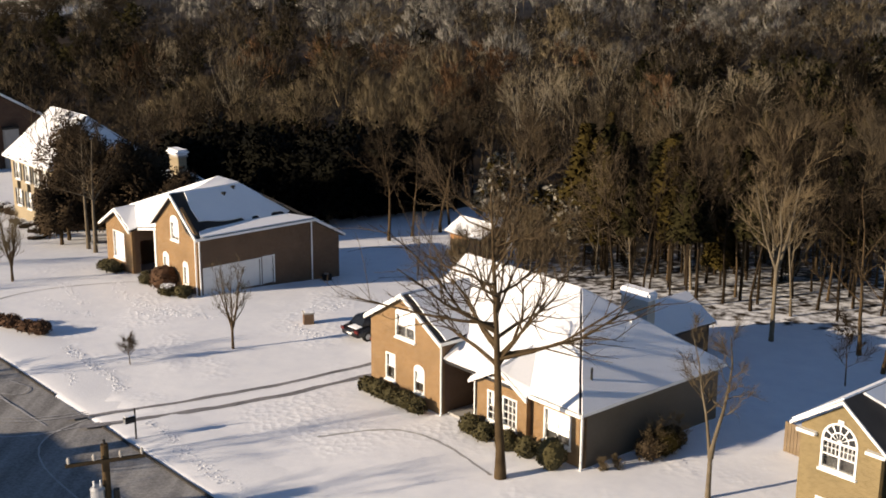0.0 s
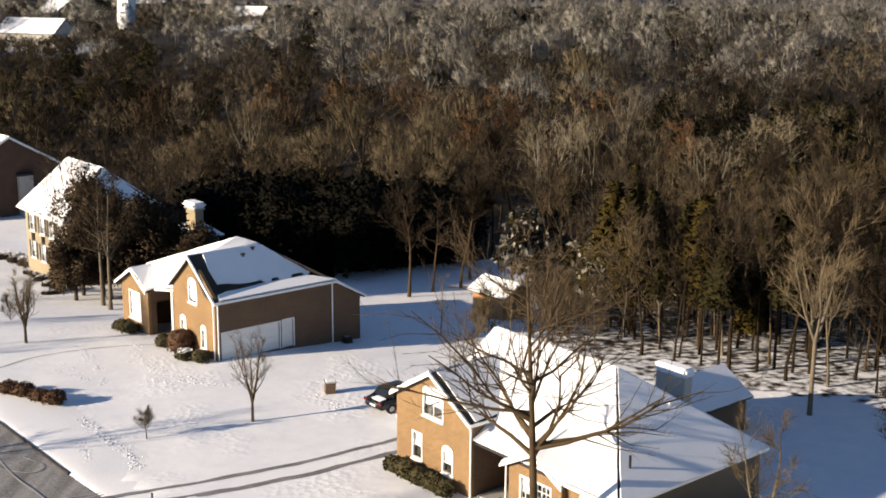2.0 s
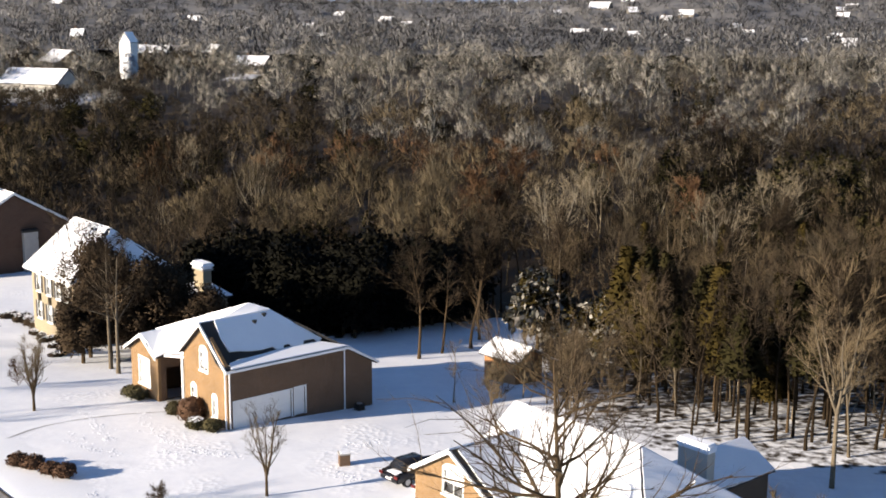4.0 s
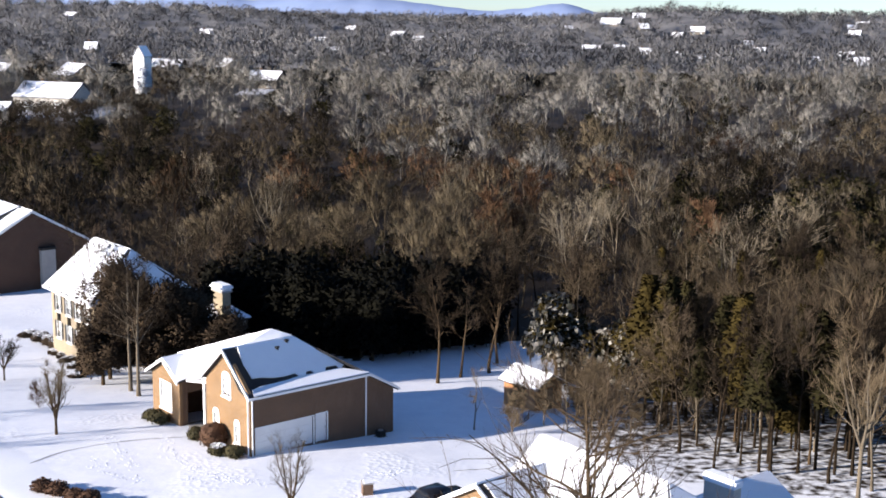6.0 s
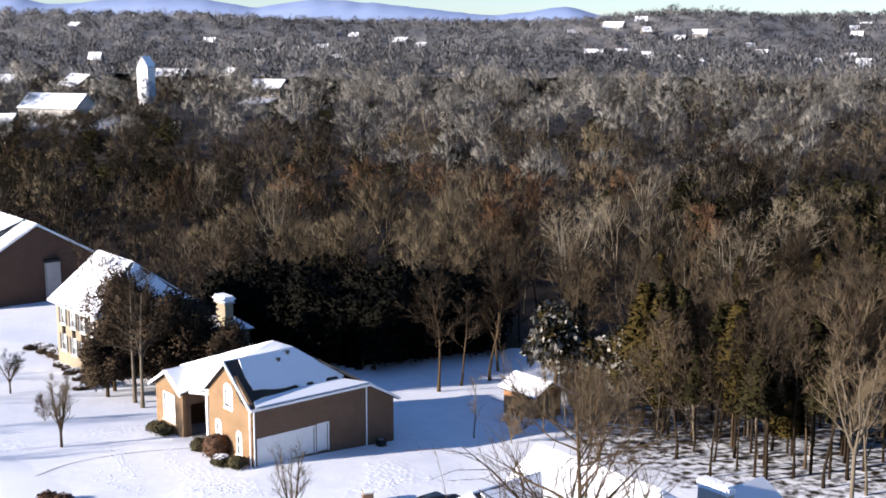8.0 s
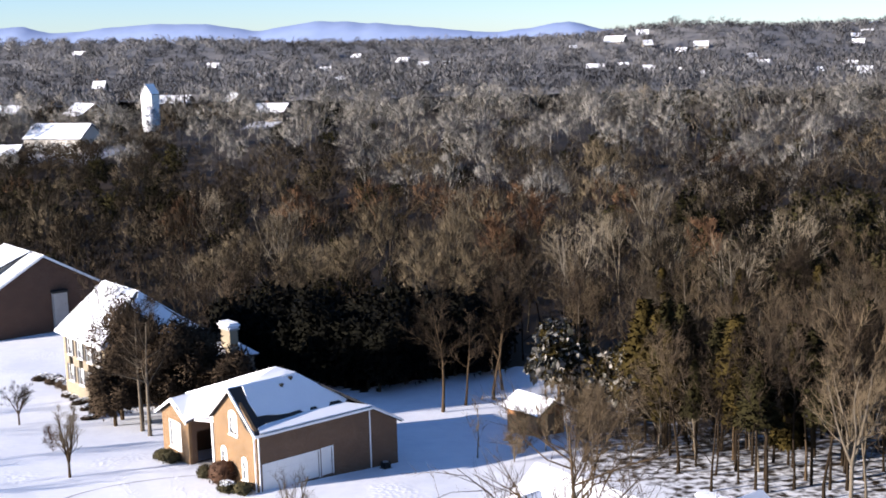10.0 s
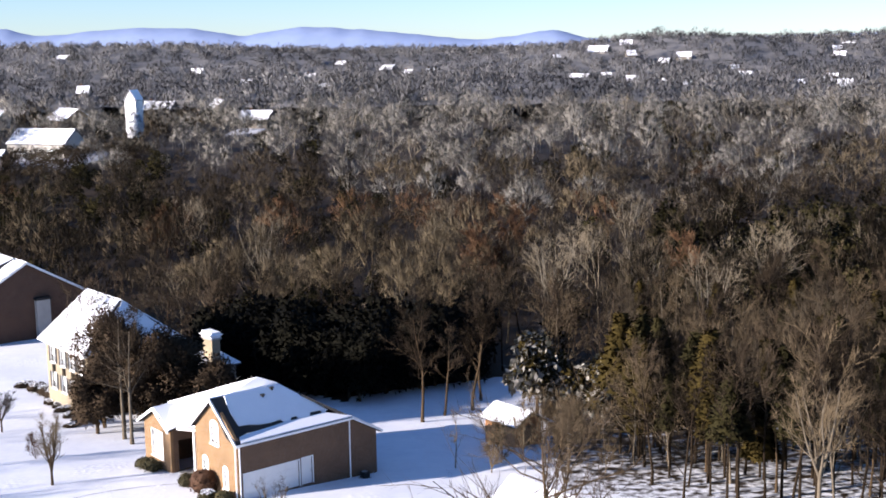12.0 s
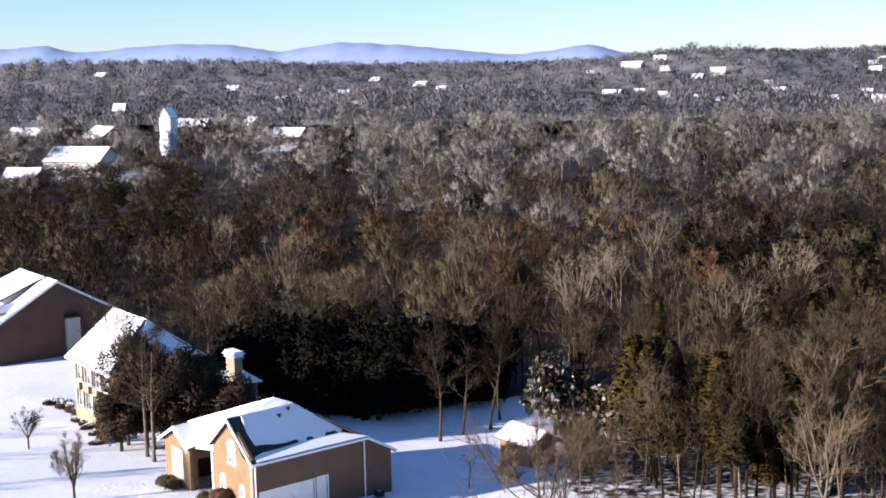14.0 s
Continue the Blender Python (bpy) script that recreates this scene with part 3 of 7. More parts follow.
for i, (line, w) in enumerate((
    (((26.2, 60.2), (23.2, 61.0), (21.2, 63.0), (20.2, 66.5), (20.0, 74.0), (20.1, 90.0)), 0.11), (((26.2, 60.5), (23.4, 61.4), (21.6, 63.3), (20.6, 66.8), (20.4, 74.0)), 0.08),
    (((26.2, 58.6), (22.4, 59.2), (19.8, 61.6), (18.6, 66.0), (18.4, 76.0), (18.4, 95.0)), 0.12), (((26.2, 59.6), (23.0, 58.6), (21.4, 56.0), (20.9, 51.0), (20.9, 40.0)), 0.1),
    (((24.9, 84.0), (24.2, 74.0), (23.2, 66.0), (23.4, 60.0)), 0.1), (((22.9, 69.0), (23.2, 66.6), (24.2, 65.4), (25.0, 66.2), (24.6, 68.0)), 0.08),
)):
    strip("tyre_mark", eased(line), w, -0.075, THIN_SNOW, "thin curved ridge of snow left by turning tyres", "tyre mark", 0.5, 60 + i)
for i, line in enumerate((((33.5, 49.3), (36.0, 48.3), (37.6, 46.8), (37.9, 44.0), (37.2, 40.0)), ((28.0, 84.0), (33.0, 86.5), (38.0, 86.0), (41.5, 84.6)))):
    strip("tyre_track", eased(line), 0.16, 0.012, THIN_SNOW, "faint trodden line across the snowy lawn", "track", 0.6, 90 + i)
strip("tyre_track", [(24.6, 60.0), (30, 58.4), (36, 57.2), (45, 56.4)], 0.34, 0.012, SLUSH, "dark wheel rut pressed into the snowy driveway", "tyre track", 0.35, 2)
strip("tyre_track", [(24.6, 58.4), (30, 56.7), (36, 55.5), (45, 54.9)], 0.46, 0.012, SLUSH, "dark wheel rut pressed into the snowy driveway", "tyre track", 0.35, 3)


# ---- houses ----
class House:
    """A building in street axes: a from the street inwards, b along the street, z up."""

    def __init__(self, a, b, z, label, category="house", name="house", turn=GRID, xy=None):
        self.o = Vector((a, b, z)) if xy is None else Vector((0, 0, 0))
        x, y = xy if xy else wxy(a, b)
        self.e = empty_at(name, x, y, z, turn, label, category)

    def local(self, p):
        return Vector(p) - self.o

    def add(self, name, bm, material, parent=None, label=""):
        return part(name, bm, material, parent or self.e, label)

    def put_boxes(self, name, boxes, material, parent=None, label=""):
        bm = bmesh.new()
        for a0, a1, b0, b1, z0, z1 in boxes:
            p, q = self.local((a0, b0, z0)), self.local((a1, b1, z1))
            box(bm, p.x, q.x, p.y, q.y, p.z, q.z)
        return self.add(name, bm, material, parent, label)

    def sheet(self, bm, axis, at, lo, hi, z0, top, holes, out, thick):
        """An upright slab with openings, its faces joined: cut into cells along and up."""
        tx, tz = [t for t, _ in top], [z for _, z in top]
        levels = sorted({round(z, 4) for z in (z0, *(z for o in holes for z in o[2:]))})
        cuts = {lo, hi, *(t for t, _ in top if lo < t < hi), *(h for o in holes for h in o[:2])}
        for (ta, za), (tb, zb) in zip(top, top[1:]):
            for z in levels:
                if abs(zb - za) > 1e-6 and 0 < (z - za) / (zb - za) < 1 and lo < (s := ta + (tb - ta) * (z - za) / (zb - za)) < hi:
                    cuts.add(s)
        cuts = sorted({round(s, 4) for s in cuts})
        verts, faces, made = {}, [], {}

        def node(s, z, back):
            key = (round(s, 4), round(z, 4), back)
            if key not in verts:
                d = at - out * thick * back
                verts[key] = bm.verts.new(self.local((d, s, z) if axis == "a" else (s, d, z)))
            return verts[key]

        for s0, s1 in zip(cuts, cuts[1:]):
            u0, u1 = round(float(np.interp(s0, tx, tz)), 4), round(float(np.interp(s1, tx, tz)), 4)
            for k, l0 in enumerate(levels):
                if l0 >= max(u0, u1) - 1e-6:
                    break
                l1 = levels[k + 1] if k + 1 < len(levels) and levels[k + 1] < max(u0, u1) - 1e-6 else None
                if any(o[0] < (s0 + s1) / 2 < o[1] and o[2] <= l0 < o[3] for o in holes):
                    continue
                pts = [(s0, l0), (s1, l0)] + ([(s1, l1), (s0, l1)] if l1 is not None else [(s1, u1), (s0, u0)])
                pts = [p for n, p in enumerate(pts) if all(abs(p[0] - q[0]) + abs(p[1] - q[1]) > 2e-3 for q in pts[:n])]
                if len(pts) > 2:
                    faces.append(pts)
        for pts in faces:
            bm.faces.new([node(s, z, 0) for s, z in pts])
            bm.faces.new([node(s, z, 1) for s, z in pts[::-1]])
            for p, q in zip(pts, pts[1:] + pts[:1]):
                key = (q, p)
                if key in made:
                    del made[key]
                else:
                    made[(p, q)] = True
        for p, q in made:
            bm.faces.new((node(*p, 0), node(*q, 0), node(*q, 1), node(*p, 1)))

    def wall(self, axis, at, lo, hi, z0, top, material, holes=(), out=-1, thick=0.25, label=""):
        """An upright wall on the plane axis = at; top: rows of (along, height); holes: (along0, along1, z0, z1)."""
        bm = bmesh.new()
        self.sheet(bm, axis, at, lo, hi, z0, top, holes, out, thick)
        return self.add("wall", bm, material, None, label)

    def roof(self, polys, thick=0.16, material=None):
        for poly in polys:
            bm = bmesh.new()
            pts = [self.local(p) for p in poly]
            solid(bm, pts, normal_of(pts) * -thick)
            self.add("roof", bm, material or SHINGLE)

    def snow(self, poly, thick=0.11, seed=0, ragged=0.10, inset=0.0, material=None):
        """A layer of snow with an uneven rim upon a flat roof face."""
        rnd = random.Random(seed)
        pts = [self.local(p) for p in poly]
        n = normal_of(pts)
        mid = sum(pts, Vector()) / len(pts)
        rim = []
        for i in range(len(pts)):
            p, q = pts[i], pts[(i + 1) % len(pts)]
            k = max(2, int((q - p).length / 0.55))
            for j in range(k):
                s = p.lerp(q, j / k)
                pull = (mid - s).normalized() * (inset + (rnd.uniform(0, ragged) if j else ragged / 2))
                rim.append(s + pull + n * 0.004)
        bm = bmesh.new()
        solid(bm, rim, n * thick)
        return self.add("roof_snow", bm, material or ROOF_SNOW, None, "settled snow")

    def trim(self, rows, r=0.09, name="fascia", material=None):
        """White boards along edges."""
        for p, q in rows:
            bm = bmesh.new()
            p, q = self.local(p), self.local(q)
            d = (q - p).normalized()
            side = d.cross(Vector((0, 0, 1))).normalized() * r * 0.5
            solid(bm, [p - side + Vector((0, 0, -r)), p + side + Vector((0, 0, -r)), p + side + Vector((0, 0, r)), p - side + Vector((0, 0, r))], q - p)
            self.add(name, bm, material or WHITE)

    def pipe(self, p, q, r=0.05):
        bm = bmesh.new()
        tube(bm, self.local(p), self.local(q), r, r, 6)
        self.add("downspout", bm, WHITE)

    def window(self, axis, at, lo, hi, z0, z1, out=-1, cols=2, rows=2, arch=0.0, blind=1.0, fan=False, shutters=False, bar=0.045, glass=None):
        """A window: frame with sill, and in it the pane, the blind and the glazing bars."""
        def P(s, z, d):
            return self.local((at + out * d, s, z) if axis == "a" else (s, at + out * d, z))

        def plate(bm, s0, s1, y0, y1, d0, d1):
            p, q = P(s0, y0, d0), P(s1, y1, d1)
            box(bm, min(p.x, q.x), max(p.x, q.x), min(p.y, q.y), max(p.y, q.y), min(p.z, q.z), max(p.z, q.z))

        bm = bmesh.new()
        w = 0.09
        self.sheet(bm, axis, at + out * 0.035, lo - w, hi + w, z0 - w, [(lo - w, z1 + w), (hi + w, z1 + w)], [(lo, hi, z0, z1)], out, 0.135)
        if arch:
            n, c, r = 12, (lo + hi) / 2, (hi - lo) / 2 + w
            ring = [P(c - r * math.cos(math.pi * i / n), z1 + w + arch * math.sin(math.pi * i / n), 0.004) for i in range(n + 1)]
            d = P(0, 0, 0.03) - P(0, 0, 0.0)
            solid(bm, ring, d)
        win = self.add("window", bm, WHITE)
        if fan:
            c, r = (lo + hi) / 2, (hi - lo) / 2
            for q in range(6):
                for r0, r1 in ((0.16, 0.52), (0.60, 0.98)):
                    t0, t1 = math.pi * (q + 0.12) / 6, math.pi * (q + 0.88) / 6
                    bm = bmesh.new()
                    ring = [P(c - r * k * math.cos(t), z1 + w + arch * 0.92 * k * math.sin(t), 0.0345) for k, t in ((r0, t0), (r1, t0), (r1, (t0 + t1) / 2), (r1, t1), (r0, t1))]
                    solid(bm, ring, P(0, 0, 0.006) - P(0, 0, 0.0))
                    self.add("fan_pane", bm, DARK_GLASS, win)
        bm = bmesh.new()
        plate(bm, lo - w * 1.6, hi + w * 1.6, z0 - w - 0.1, z0 - w - 0.004, -0.05, 0.11)
        self.add("sill", bm, WHITE, win)
        bm = bmesh.new()
        plate(bm, lo, hi, z0, z1, -0.075, -0.06)
        pane = self.add("pane", bm, glass or GLASS, win)
        pane.visible_shadow = False
        if blind:
            bm = bmesh.new()
            plate(bm, lo, hi, z1 - (z1 - z0) * blind, z1, -0.17, -0.15)
            self.add("blind", bm, BLIND, win, "pale lowered blind")
        # no room inside: a dark board paints its darkness behind the pane
        bm = bmesh.new()
        plate(bm, lo - 0.05, hi + 0.05, z0 - 0.05, z1 + 0.05, -0.24, -0.22)
        self.add("backing", bm, DARK, win, "dark board standing in for the unlit room behind the glass")
        for i in range(1, cols):
            s = lo + (hi - lo) * i / cols
            bm = bmesh.new()
            plate(bm, s - bar / 2, s + bar / 2, z0, z1, -0.06, -0.02)
            self.add("glazing_bar", bm, WHITE, win)
        for i in range(1, rows):
            z = z0 + (z1 - z0) * i / rows
            bm = bmesh.new()
            plate(bm, lo, hi, z - bar / 2, z + bar / 2, -0.057, -0.017)
            self.add("glazing_bar", bm, WHITE, win)
        if shutters:
            for s0, s1 in ((lo - 0.55, lo - 0.12), (hi + 0.12, hi + 0.55)):
                bm = bmesh.new()
                plate(bm, s0, s1, z0 - 0.05, z1 + 0.05, 0.004, 0.05)
                self.add("shutter", bm, DARK, None, "dark shutter")


def house_a():
    h = House(40.5, 47.6, 1.4, "orange brick house with snowy hipped roof and front gable")
    # two-storey gable wing
    g = [(47.6, 5.75), (50.7, 7.62), (53.85, 5.75)]
    h.wall("a", 40.5, 47.6, 53.85, 1.2, g, BRICK, [(49.85, 51.5, 5.2, 6.55), (51.62, 52.4, 2.45, 3.95), (49.05, 49.85, 2.4, 3.6)])
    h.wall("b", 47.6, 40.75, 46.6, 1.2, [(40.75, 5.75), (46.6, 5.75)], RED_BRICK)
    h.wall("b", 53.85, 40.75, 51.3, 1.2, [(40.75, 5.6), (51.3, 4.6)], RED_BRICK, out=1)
    h.window("a", 40.5, 49.9, 51.45, 5.25, 6.5, cols=2, rows=2, arch=0.35, blind=0.5)
    h.window("a", 40.5, 51.65, 52.37, 2.5, 3.92, cols=1, rows=2, blind=0.55)
    h.window("a", 40.5, 49.08, 49.82, 2.42, 3.57, cols=1, rows=2, arch=0.32, blind=0.6)
    ov = 0.28
    ridge0, ridge1 = (40.5 - ov, 50.7, 7.78), (45.6, 50.7, 7.78)
    right = [ridge0, ridge1, (43.1, 47.4, 5.85), (40.5 - ov, 47.38, 5.80)]
    left = [ridge0, (40.5 - ov, 54.1, 5.78), (43.0, 54.1, 5.80), ridge1]
    h.roof([right, left])
    h.snow([(40.62, 50.6, 7.75), ridge1, (43.0, 47.5, 5.93), (40.62, 47.42, 5.86)], seed=1, thick=0.07)
    h.snow(left, seed=2)
    h.trim([((40.5 - ov, 50.7, 7.72), (40.5 - ov, 47.36, 5.72)), ((40.5 - ov, 50.7, 7.72), (40.5 - ov, 54.12, 5.72))], 0.11)
    h.trim([((40.2, 47.34, 5.76), (43.4, 47.34, 5.76))], 0.08, "gutter")
    h.pipe((40.42, 47.52, 1.4), (40.42, 47.52, 5.7), 0.06)
    # main body under the hipped roof
    e = 4.75
    f0, r0 = (40.6, 37.35, e), (51.9, 37.35, e)
    p1, p2 = (46.7, 43.3, 8.6), (46.7, 52.6, 8.6)
    front = [f0, p1, p2, (44.0, 52.6, 6.85), (40.6, 47.7, e)]
    side = [f0, r0, p1]
    back = [r0, (51.9, 52.6, e), p2, p1]
    h.roof([front, side, back])
    h.snow([(40.66, 37.55, e + 0.03), p1, p2, (44.3, 52.5, 7.05), (40.66, 47.6, e + 0.03)], seed=3, ragged=0.05)
    h.snow(side, seed=4, ragged=0.05, thick=0.09)
    h.snow(back, seed=5)
    h.trim([(f0, r0)], 0.08, "gutter")
    h.trim([((40.56, 37.4, e - 0.04), (40.56, 40.9, e - 0.04))], 0.09, "gutter")
    h.wall("b", 37.65, 41.1, 51.6, 1.2, [(41.1, e - 0.1), (51.6, e - 0.1)], TAUPE, [], label="grey-brown sided wall")
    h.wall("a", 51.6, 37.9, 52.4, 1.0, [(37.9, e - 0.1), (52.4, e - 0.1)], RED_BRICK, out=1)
    h.wall("a", 41.1, 37.65, 41.2, 1.2, [(37.65, e - 0.1), (41.2, e - 0.1)], BRICK, [(38.5, 40.3, 2.55, 4.2)])
    h.window("a", 41.1, 38.55, 40.25, 2.6, 4.15, cols=2, rows=2, blind=0.75)
    h.pipe((40.9, 37.58, 1.4), (40.9, 37.58, 4.6), 0.07)
    # small front gable and porch
    g2 = [(41.2, 4.5), (42.95, 5.4), (44.9, 4.4)]
    h.wall("a", 40.7, 41.2, 44.9, 1.2, g2, BRICK, [(41.9, 44.05, 2.5, 4.1)])
    h.wall("b", 41.2, 40.95, 44.0, 1.2, [(40.95, 4.5), (44.0, 4.5)], RED_BRICK)
    h.wall("b", 44.9, 40.95, 46.2, 1.2, [(40.95, 4.4), (46.2, 4.4)], RED_BRICK, out=1)
    h.window("a", 40.7, 41.95, 42.85, 2.55, 4.05, cols=3, rows=4, blind=0.0, bar=0.04)
    h.window("a", 40.7, 43.1, 44.0, 2.55, 4.05, cols=3, rows=4, blind=0.5, bar=0.04)
    gr0, gr1 = (40.4, 42.95, 5.62), (43.0, 42.95, 6.3)
    rt = [gr0, gr1, (41.5, 40.95, 5.25), (40.4, 40.95, 4.55)]
    lf = [gr0, (40.4, 45.2, 4.4), (41.3, 45.2, 4.75), gr1]
    h.roof([rt, lf])
    h.snow(rt, seed=6, thick=0.08)
    h.snow(lf, seed=7)
    h.trim([((40.38, 42.95, 5.58), (40.38, 40.9, 4.48)), ((40.38, 42.95, 5.58), (40.38, 45.25, 4.34))], 0.1)
    porch = [(40.9, 45.0, 4.35), (44.4, 45.0, 4.75), (44.4, 47.55, 4.75), (42.0, 47.55, 4.45)]
    h.roof([porch])
    h.snow(porch, seed=8, thick=0.2, ragged=0.3)
    h.pipe((41.0, 45.42, 1.4), (41.0, 45.42, 4.35), 0.07)
    h.wall("a", 46.3, 45.2, 47.6, 1.2, [(45.2, 4.6), (47.6, 4.6)], RED_BRICK)
    h.put_boxes("doorstep", [(40.9, 46.0, 45.3, 47.5, 1.2, 1.75)], CONCRETE, label="snowy concrete doorstep")
    # rear wing with its chimney
    h.wall("b", 44.7, 51.65, 60.0, 0.6, [(51.65, 3.6), (60.0, 3.6)], RED_BRICK, [])
    h.wall("a", 60.0, 44.7, 48.7, 0.4, [(44.7, 3.6), (46.8, 4.75), (48.7, 3.6)], RED_BRICK, out=1)
    q0, q1 = (51.5, 46.8, 5.0), (60.4, 46.8, 5.0)
    w1, w3 = [(52.0, 44.5, 3.6), (60.4, 44.5, 3.6), q1, q0], [(60.4, 49.1, 3.6), (52.0, 49.1, 3.6), q0, q1]
    h.roof([w1, w3])
    for i, wq in enumerate((w1, w3)):
        h.snow(wq, seed=10 + i)
    h.trim([((60.45, 44.5, 3.5), (60.45, 46.8, 4.9))], 0.09)
    ch = h.put_boxes("chimney", [(53.1, 53.75, 43.95, 46.0, 1.0, 6.45)], PALE_SIDING, label="pale sided chimney chase")
    bm = bmesh.new()
    p, q = h.local((53.0, 43.85, 6.45)), h.local((53.88, 46.12, 7.0))
    box(bm, p.x, q.x, p.y, q.y, p.z, q.z)
    bmesh.ops.bevel(bm, geom=list(bm.edges), offset=0.12, segments=3, affect="EDGES")
    h.add("chimney_snow", bm, ROOF_SNOW, ch, "thick snow cap")
    for a, b, z, up, m in ((48.0, 40.8, 6.95, 0.32, WHITE), (42.7, 38.7, 5.6, 0.75, DARK)):
        bm = bmesh.new()
        p = h.local((a, b, z - 0.3))
        tube(bm, p, p + Vector((0, 0, 0.3 + up)), 0.06, 0.06, 8)
        h.add("vent_pipe", bm, m)


def house_b():
    h = House(42.5, 77.3, 0.9, "orange brick house with garage wing and snowy roof")
    g = [(77.3, 5.42), (80.55, 8.0), (83.6, 5.42)]
    h.wall("a", 42.5, 77.3, 83.6, 0.4, g, BRICK, [(80.0, 81.15, 4.7, 6.0), (81.75, 82.55, 2.05, 3.05), (78.8, 79.5, 1.55, 2.9)])
    h.window("a", 42.5, 80.03, 81.12, 4.73, 5.97, cols=2, rows=3, arch=0.5, blind=0.9)
    h.window("a", 42.5, 81.78, 82.52, 2.08, 3.02, cols=1, rows=2, arch=0.36, blind=1.0)
    h.window("a", 42.5, 78.83, 79.47, 1.58, 2.87, cols=1, rows=2, arch=0.36, blind=1.0)
    top = [(42.75, 5.36), (52.45, 5.36), (55.1, 3.95)]
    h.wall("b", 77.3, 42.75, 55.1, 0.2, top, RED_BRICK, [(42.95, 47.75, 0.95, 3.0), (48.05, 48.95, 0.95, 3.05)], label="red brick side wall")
    # garage door of ribbed panels, and the side door
    gd = h.put_boxes("garage_door", [(42.95, 47.75, 77.40, 77.44, 0.95, 3.0)], WHITE, label="white panelled garage door")
    for i in range(4):
        z = 0.98 + i * 0.505
        for k in range(4):
            a = 43.0 + k * 1.19
            h.put_boxes("door_panel", [(a, a + 1.13, 77.37, 77.398, z, z + 0.46)], WHITE, gd)
    d = h.put_boxes("side_door", [(48.05, 48.95, 77.40, 77.44, 0.95, 3.05)], WHITE, label="white side door")
    h.put_boxes("handle", [(48.82, 48.88, 77.35, 77.398, 1.9, 2.0)], METAL, d)
    h.put_boxes("door_frame", [(47.95, 48.05, 77.26, 77.34, 0.95, 3.15), (48.95, 49.05, 77.26, 77.34, 0.95, 3.15), (48.05, 48.95, 77.26, 77.34, 3.05, 3.15)], WHITE)
    h.put_boxes("garage_frame", [(42.85, 42.95, 77.26, 77.34, 0.9, 3.1), (47.75, 47.85, 77.26, 77.34, 0.9, 3.1), (42.95, 47.75, 77.26, 77.34, 3.0, 3.1)], WHITE)
    h.pipe((42.6, 77.2, 0.8), (42.6, 77.2, 5.2), 0.06)
    h.pipe((42.36, 77.4, 0.8), (42.36, 77.4, 5.2), 0.06)
    h.pipe((52.45, 77.2, 0.5), (52.45, 77.2, 5.2), 0.06)
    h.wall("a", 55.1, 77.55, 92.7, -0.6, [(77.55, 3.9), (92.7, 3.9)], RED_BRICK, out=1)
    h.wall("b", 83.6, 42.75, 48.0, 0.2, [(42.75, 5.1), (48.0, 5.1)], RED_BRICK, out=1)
    # garage wing roof: steep to the side, easing off at the eave, hipped behind
    k0, k1 = (42.2, 78.25, 5.82), (51.2, 78.25, 5.82)
    r0, r1 = (42.2, 80.55, 8.22), (48.3, 80.55, 8.22)
    e0 = (42.2, 76.95, 5.45)
    steep = [r0, r1, k1, k0]
    kick = [k0, k1, (52.6, 76.95, 5.46), e0]
    lft = [r0, (42.2, 83.8, 5.5), (48.0, 83.8, 5.5), r1]
    h.roof([steep, kick, lft])
    h.roof([[r1, (52.6, 76.95, 5.45), (55.4, 76.95, 3.8), (55.4, 84.5, 3.75), (50, 84.5, 6.9)]])
    up = [(43.35, 80.72), (48.25, 80.72), (51.25, 78.4), (50.8, 78.27), (50.6, 78.5), (49.7, 78.52), (49.45, 78.27), (48.55, 78.27), (48.4, 78.48), (47.95, 78.48), (47.75, 78.27), (47.25, 78.27), (46.95, 78.5), (46.0, 78.45), (45.1, 78.5), (44.2, 78.66), (43.45, 78.7), (43.25, 79.6)]
    h.snow([(a, 78.25 + (b - 78.25) * 0.92, 5.82 + (b - 78.25) * 0.96 + 0.01) for a, b in up], seed=21, ragged=0.05)
    low = [(43.7, 77.95), (44.9, 78.0), (46.2, 78.12), (47.0, 78.24), (48.3, 78.24), (49.1, 78.24), (50.9, 78.24), (52.6, 77.0), (42.6, 77.0), (42.9, 77.7)]
    h.snow([(a, b, 5.46 + (b - 76.95) * 0.277 + 0.01) for a, b in low], seed=22, ragged=0.04)
    h.snow([(52.6, 77.05, 5.46), (55.3, 77.05, 3.86), (55.3, 80.0, 3.86), (52.8, 79.4, 5.3)], seed=23, ragged=0.1)
    h.snow(lft, seed=24)
    h.trim([((42.16, 80.55, 8.14), (42.16, 76.92, 5.36)), ((42.16, 80.55, 8.14), (42.16, 83.85, 5.42))], 0.12)
    h.trim([((42.16, 76.9, 5.38), (52.6, 76.9, 5.38)), ((52.6, 76.9, 5.38), (55.45, 76.9, 3.78))], 0.09, "gutter")
    # main roof over the left body
    m1, m2 = (47.0, 81.7, 8.72), (44.2, 91.2, 5.25)
    slope = [(43.2, 83.5, 5.0), (43.9, 81.6, 7.0), m1, m2, (43.2, 87.9, 4.15)]
    h.roof([slope])
    h.snow(slope, seed=25, ragged=0.06)
    rear = [m1, (54.8, 81.7, 4.2), (54.8, 93.2, 3.5), m2]
    h.roof([rear])
    h.snow(rear, seed=26)
    h.roof([[r1, m1, (54.8, 81.7, 4.2)]])
    h.roof([[(43.9, 80.9, 7.9), m1, (48.3, 80.75, 8.22)]])
    h.snow([(43.6, 81.0, 7.85), m1, (48.2, 80.7, 8.25), (43.2, 80.7, 8.05)], seed=29, ragged=0.05)
